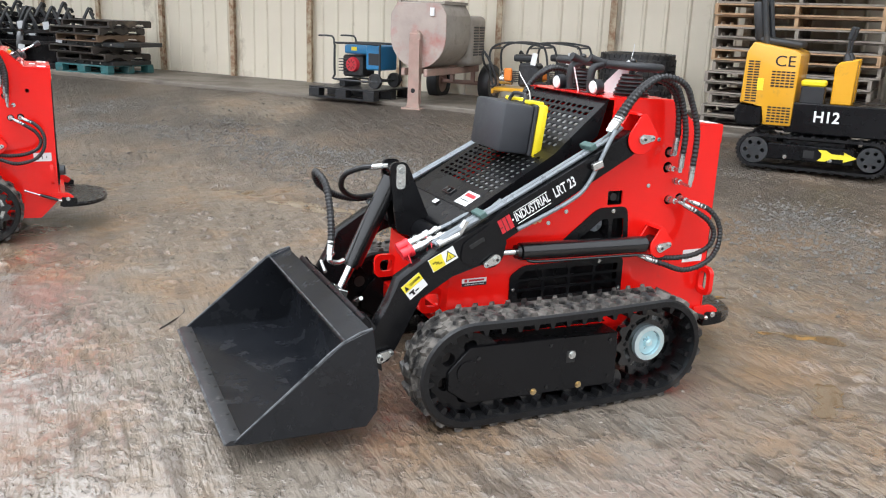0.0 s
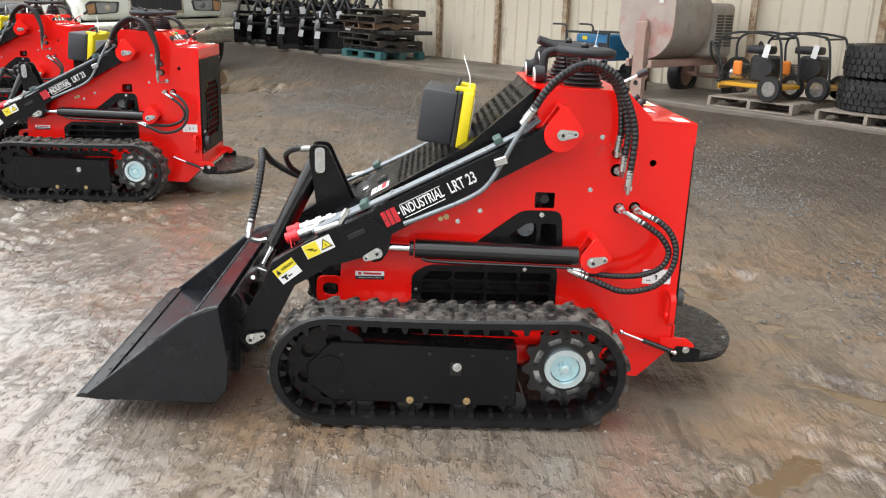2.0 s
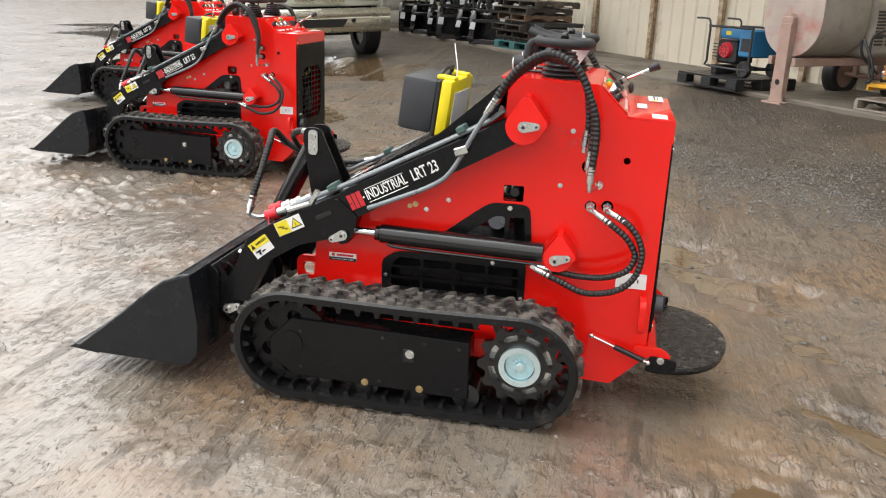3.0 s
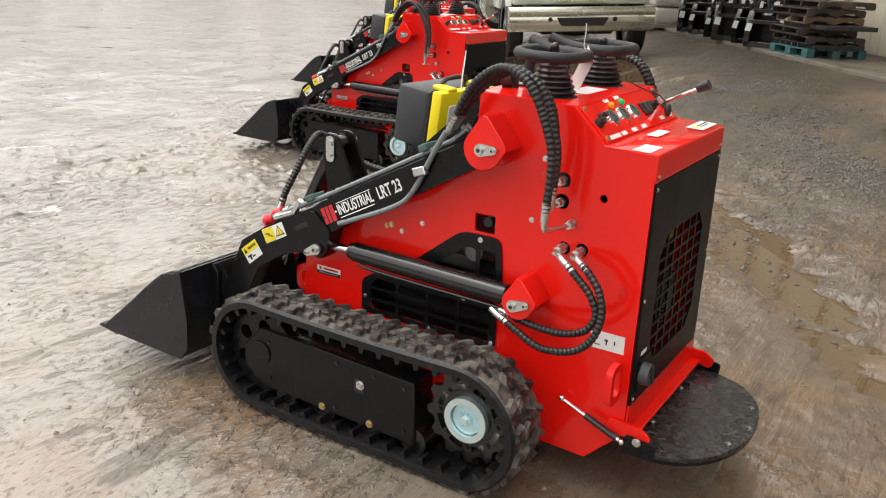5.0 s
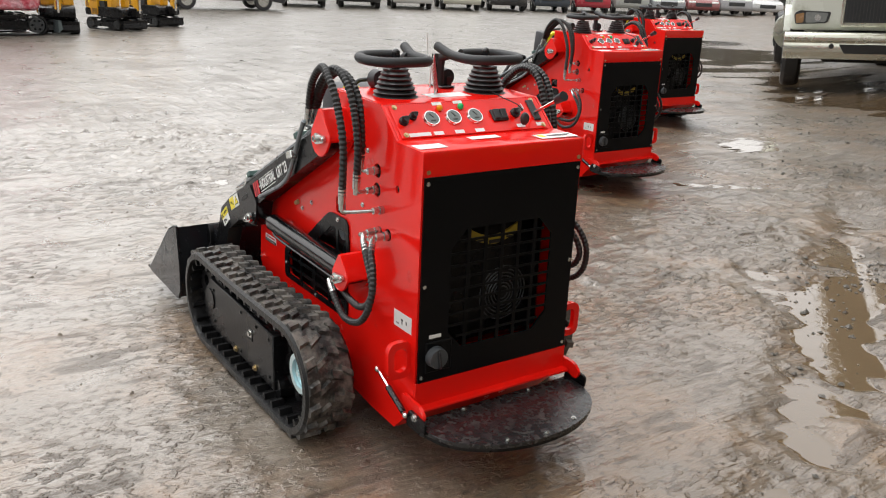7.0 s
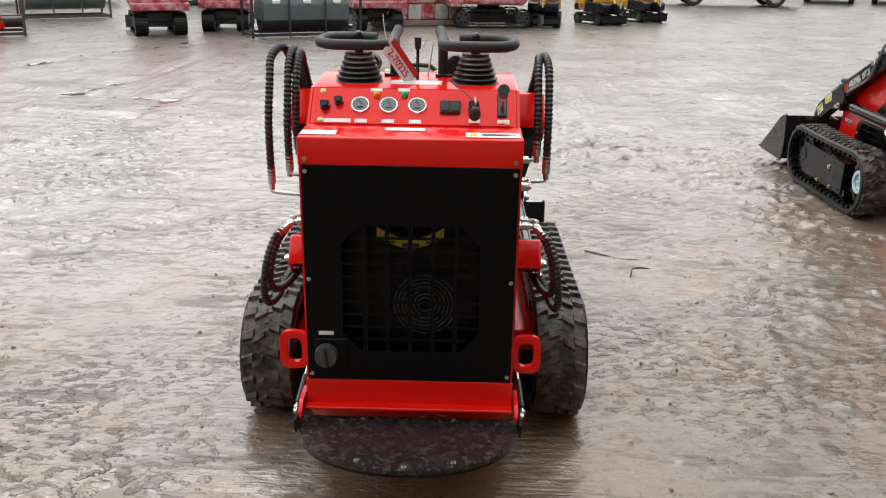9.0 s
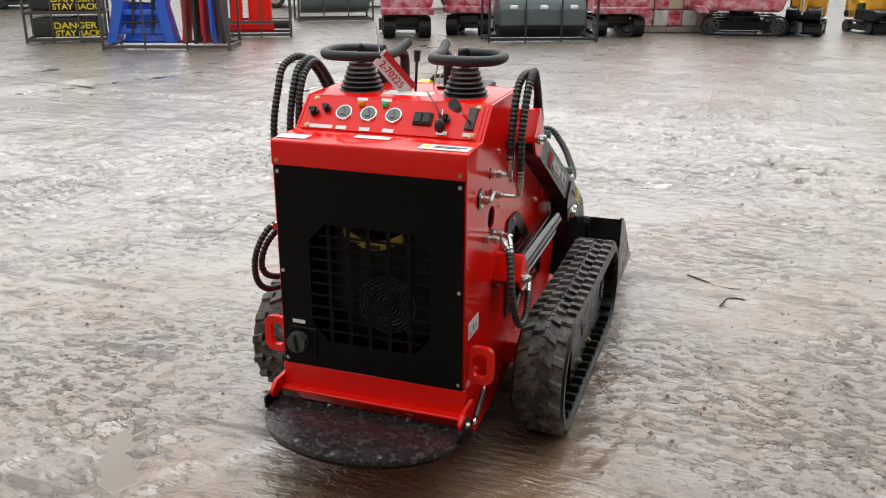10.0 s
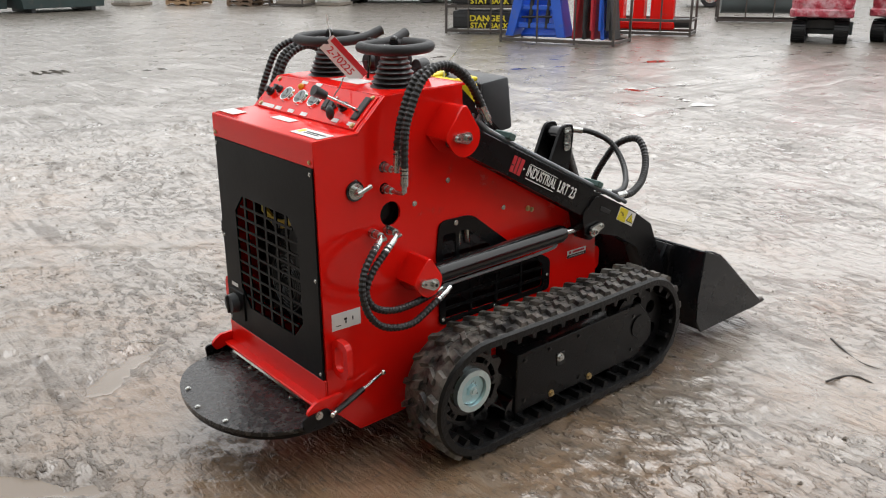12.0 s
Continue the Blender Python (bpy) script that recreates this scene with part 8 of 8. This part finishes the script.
part("chassis", bm, STEELD, Tl)
for x in (-1.9, -0.8, 1.9):
    for y in (-1.0, 1.0):
        wheel(Tl, (x, y, 0.42), 0.42, 0.26)


def car(m, colour, label, tall=False):
    """A parked car, forward +x: body with arches, cabin glass, lamps, wheels."""
    C = thing("car", m, label, "car", "row of parked cars")
    h = 0.16 if tall else 0.0
    paint = material("car_paint", colour, 0.25, var=0.05, scale=2, coat=0.6)
    side = [(-2.2, 0.32), (-2.28, 0.55), (-2.2, 0.92 + h), (-1.2, 1.0 + h), (0.75, 0.98 + h), (2.0, 0.82 + h), (2.25, 0.66 + h), (2.28, 0.42), (2.15, 0.26)]
    for cx in (1.38, -1.38):
        arch = [(cx + 0.38 * math.cos(t), 0.33 + 0.38 * math.sin(t)) for t in (0, 0.5, 1.05, 1.57, 2.1, 2.64, 3.14)]
        side += [(p[0], max(0.24, p[1])) for p in arch]
    bm = bmesh.new()
    prism(bm, side, -0.88, 0.88, bevel=0.05, seg=2)
    part("body", bm, paint, C)
    bm = bmesh.new()
    prism(bm, [(-2.0, 0.98 + h), (-1.35, 1.42 + 1.4 * h), (0.05, 1.46 + 1.4 * h), (0.95, 0.98 + h)], -0.76, 0.76, bevel=0.06, seg=2)
    cb = part("cabin", bm, DARKGLASS, C)
    bm = bmesh.new()
    box(bm, (-0.62, 0, 1.455 + 1.4 * h), (1.5, 1.3, 0.035), bevel=0.012)
    part("roof", bm, paint, cb)
    for y in (-0.62, 0.62):
        bm = bmesh.new()
        box(bm, (2.2, y, 0.68 + h), (0.12, 0.36, 0.12), bevel=0.03)
        part("headlight", bm, LAMPGLASS, C)
    bm = bmesh.new()
    box(bm, (2.27, 0, 0.56 + h / 2), (0.05, 0.9, 0.2), bevel=0.02)
    part("grille", bm, STEELD, C)
    for x in (1.38, -1.38):
        for y in (-0.80, 0.80):
            wheel(C, (x, y, 0.33), 0.33, 0.21)
    return C


car(pose(-27.0, 12.9, 0, 0, 0, 84), (0.012, 0.013, 0.018), "dark saloon car parked sideways at the yard's edge")
CARS = [((0.03, 0.032, 0.035), 0), ((0.02, 0.022, 0.025), 1), ((0.60, 0.60, 0.60), 1), ((0.52, 0.51, 0.44), 1), ((0.02, 0.02, 0.022), 0), ((0.03, 0.04, 0.055), 1), ((0.35, 0.02, 0.035), 1),
        ((0.30, 0.31, 0.29), 1), ((0.22, 0.23, 0.24), 0), ((0.20, 0.05, 0.05), 0), ((0.30, 0.30, 0.31), 1), ((0.5, 0.5, 0.5), 0)]
for k, (colour, tall) in enumerate(CARS):
    shade = "dark" if max(colour) < 0.1 else ("red" if colour[0] > 3 * colour[1] else "pale")
    t_ = k / 11.0
    car(pose(-31.2 + 2.4 * t_, 18.2 + 28.5 * t_, 0, 0, 0, -24 - 14 * t_), colour, "%s %s parked in the far row" % (shade, "family car" if tall else "saloon"), bool(tall))

for x_, y_, rz_, c_ in ((-21.5, -9.5, 120, (0.03, 0.033, 0.035)), (-22.5, -3.6, 100, (0.05, 0.055, 0.06)), (-23.5, 1.5, 96, (0.16, 0.17, 0.18))):
    car(pose(x_, y_, 0, 0, 0, rz_), c_, "dark car parked behind the row of machines", True)

# ---- loose stones and debris ----
rs = np.random.RandomState(7)


def stones(name, n, place, lo, hi, mat, label):
    """Angular little stones half sunk in the ground, as one object."""
    base = np.array([(1, 0, 0), (-1, 0, 0), (0, 1, 0), (0, -1, 0), (0, 0, 1), (0, 0, -1)], float)
    tri = np.array([(0, 2, 4), (2, 1, 4), (1, 3, 4), (3, 0, 4), (2, 0, 5), (1, 2, 5), (3, 1, 5), (0, 3, 5)])
    xy = place(n)
    z = ground_height(xy[:, 0], xy[:, 1])
    size = lo + (hi - lo) * rs.rand(n) ** 3
    v = base[None] * (0.55 + 0.75 * rs.rand(n, 6, 1)) * size[:, None, None] * np.array([1, 1, 0.65])
    a = rs.rand(n) * 6.283
    c, s = np.cos(a)[:, None], np.sin(a)[:, None]
    vx, vy = v[:, :, 0] * c - v[:, :, 1] * s, v[:, :, 0] * s + v[:, :, 1] * c
    v = np.stack([vx + xy[:, :1], vy + xy[:, 1:2], v[:, :, 2] + z[:, None] + 0.15 * size[:, None]], 2)
    f = (tri[None] + 6 * np.arange(n)[:, None, None]).reshape(-1, 3)
    me = bpy.data.meshes.new(name)
    me.from_pydata(v.reshape(-1, 3).tolist(), [], f.tolist())
    me.materials.append(mat)
    return tagged(new(name, me), label, "stones", kind="stuff")


def in_gravel(n):
    m = 3 * n
    u, q = rs.uniform(-10.5, 3, m), 6.7 + rs.normal(0, 0.75, m)
    keep = np.argsort(-(value_noise(u * 1.3, q * 1.8, 61) + 0.6 * rs.rand(m)), kind="stable")[:n]
    u, q = u[keep], q[keep]
    return np.stack([WALL_D.x * u + WALL_N.x * q, WALL_D.y * u + WALL_N.y * q], 1)


def in_yard(n):
    return np.stack([rs.uniform(-4, 6, n), rs.uniform(-3, 8, n)], 1)


STONE = material("wet_grey_stone", (0.100, 0.093, 0.082), 0.5, var=0.5, scale=9)
STONEB = material("muddy_stone", (0.20, 0.17, 0.14), 0.4, var=0.4, scale=9)
stones("gravel", 24000, in_gravel, 0.005, 0.021, STONE, "wet grey gravel scattered before the shed")
stones("pebbles", 3500, in_yard, 0.003, 0.013, STONEB, "small muddy pebbles in the yard")
for route in ([(0.37, 3.96), (0.43, 4.03), (0.49, 4.12), (0.515, 4.19), (0.50, 4.25), (0.475, 4.30), (0.44, 4.315)],
              [(0.765, 4.14), (0.71, 4.155), (0.655, 4.17), (0.64, 4.21), (0.648, 4.272)]):
    a, b = route[0]
    strip = part("twig", tube([(x - a, y - b, 0.004 * (k % 2)) for k, (x, y) in enumerate(route)], 0.0042, 0.03, 6), WOODD)
    strip.matrix_basis = pose(a, b, float(max(ground_height(np.array([x]), np.array([y]))[0] for x, y in route)) - 0.005)
    tagged(strip, "thin dark bent twig lying in the mud", "twig", "twigs in the mud")
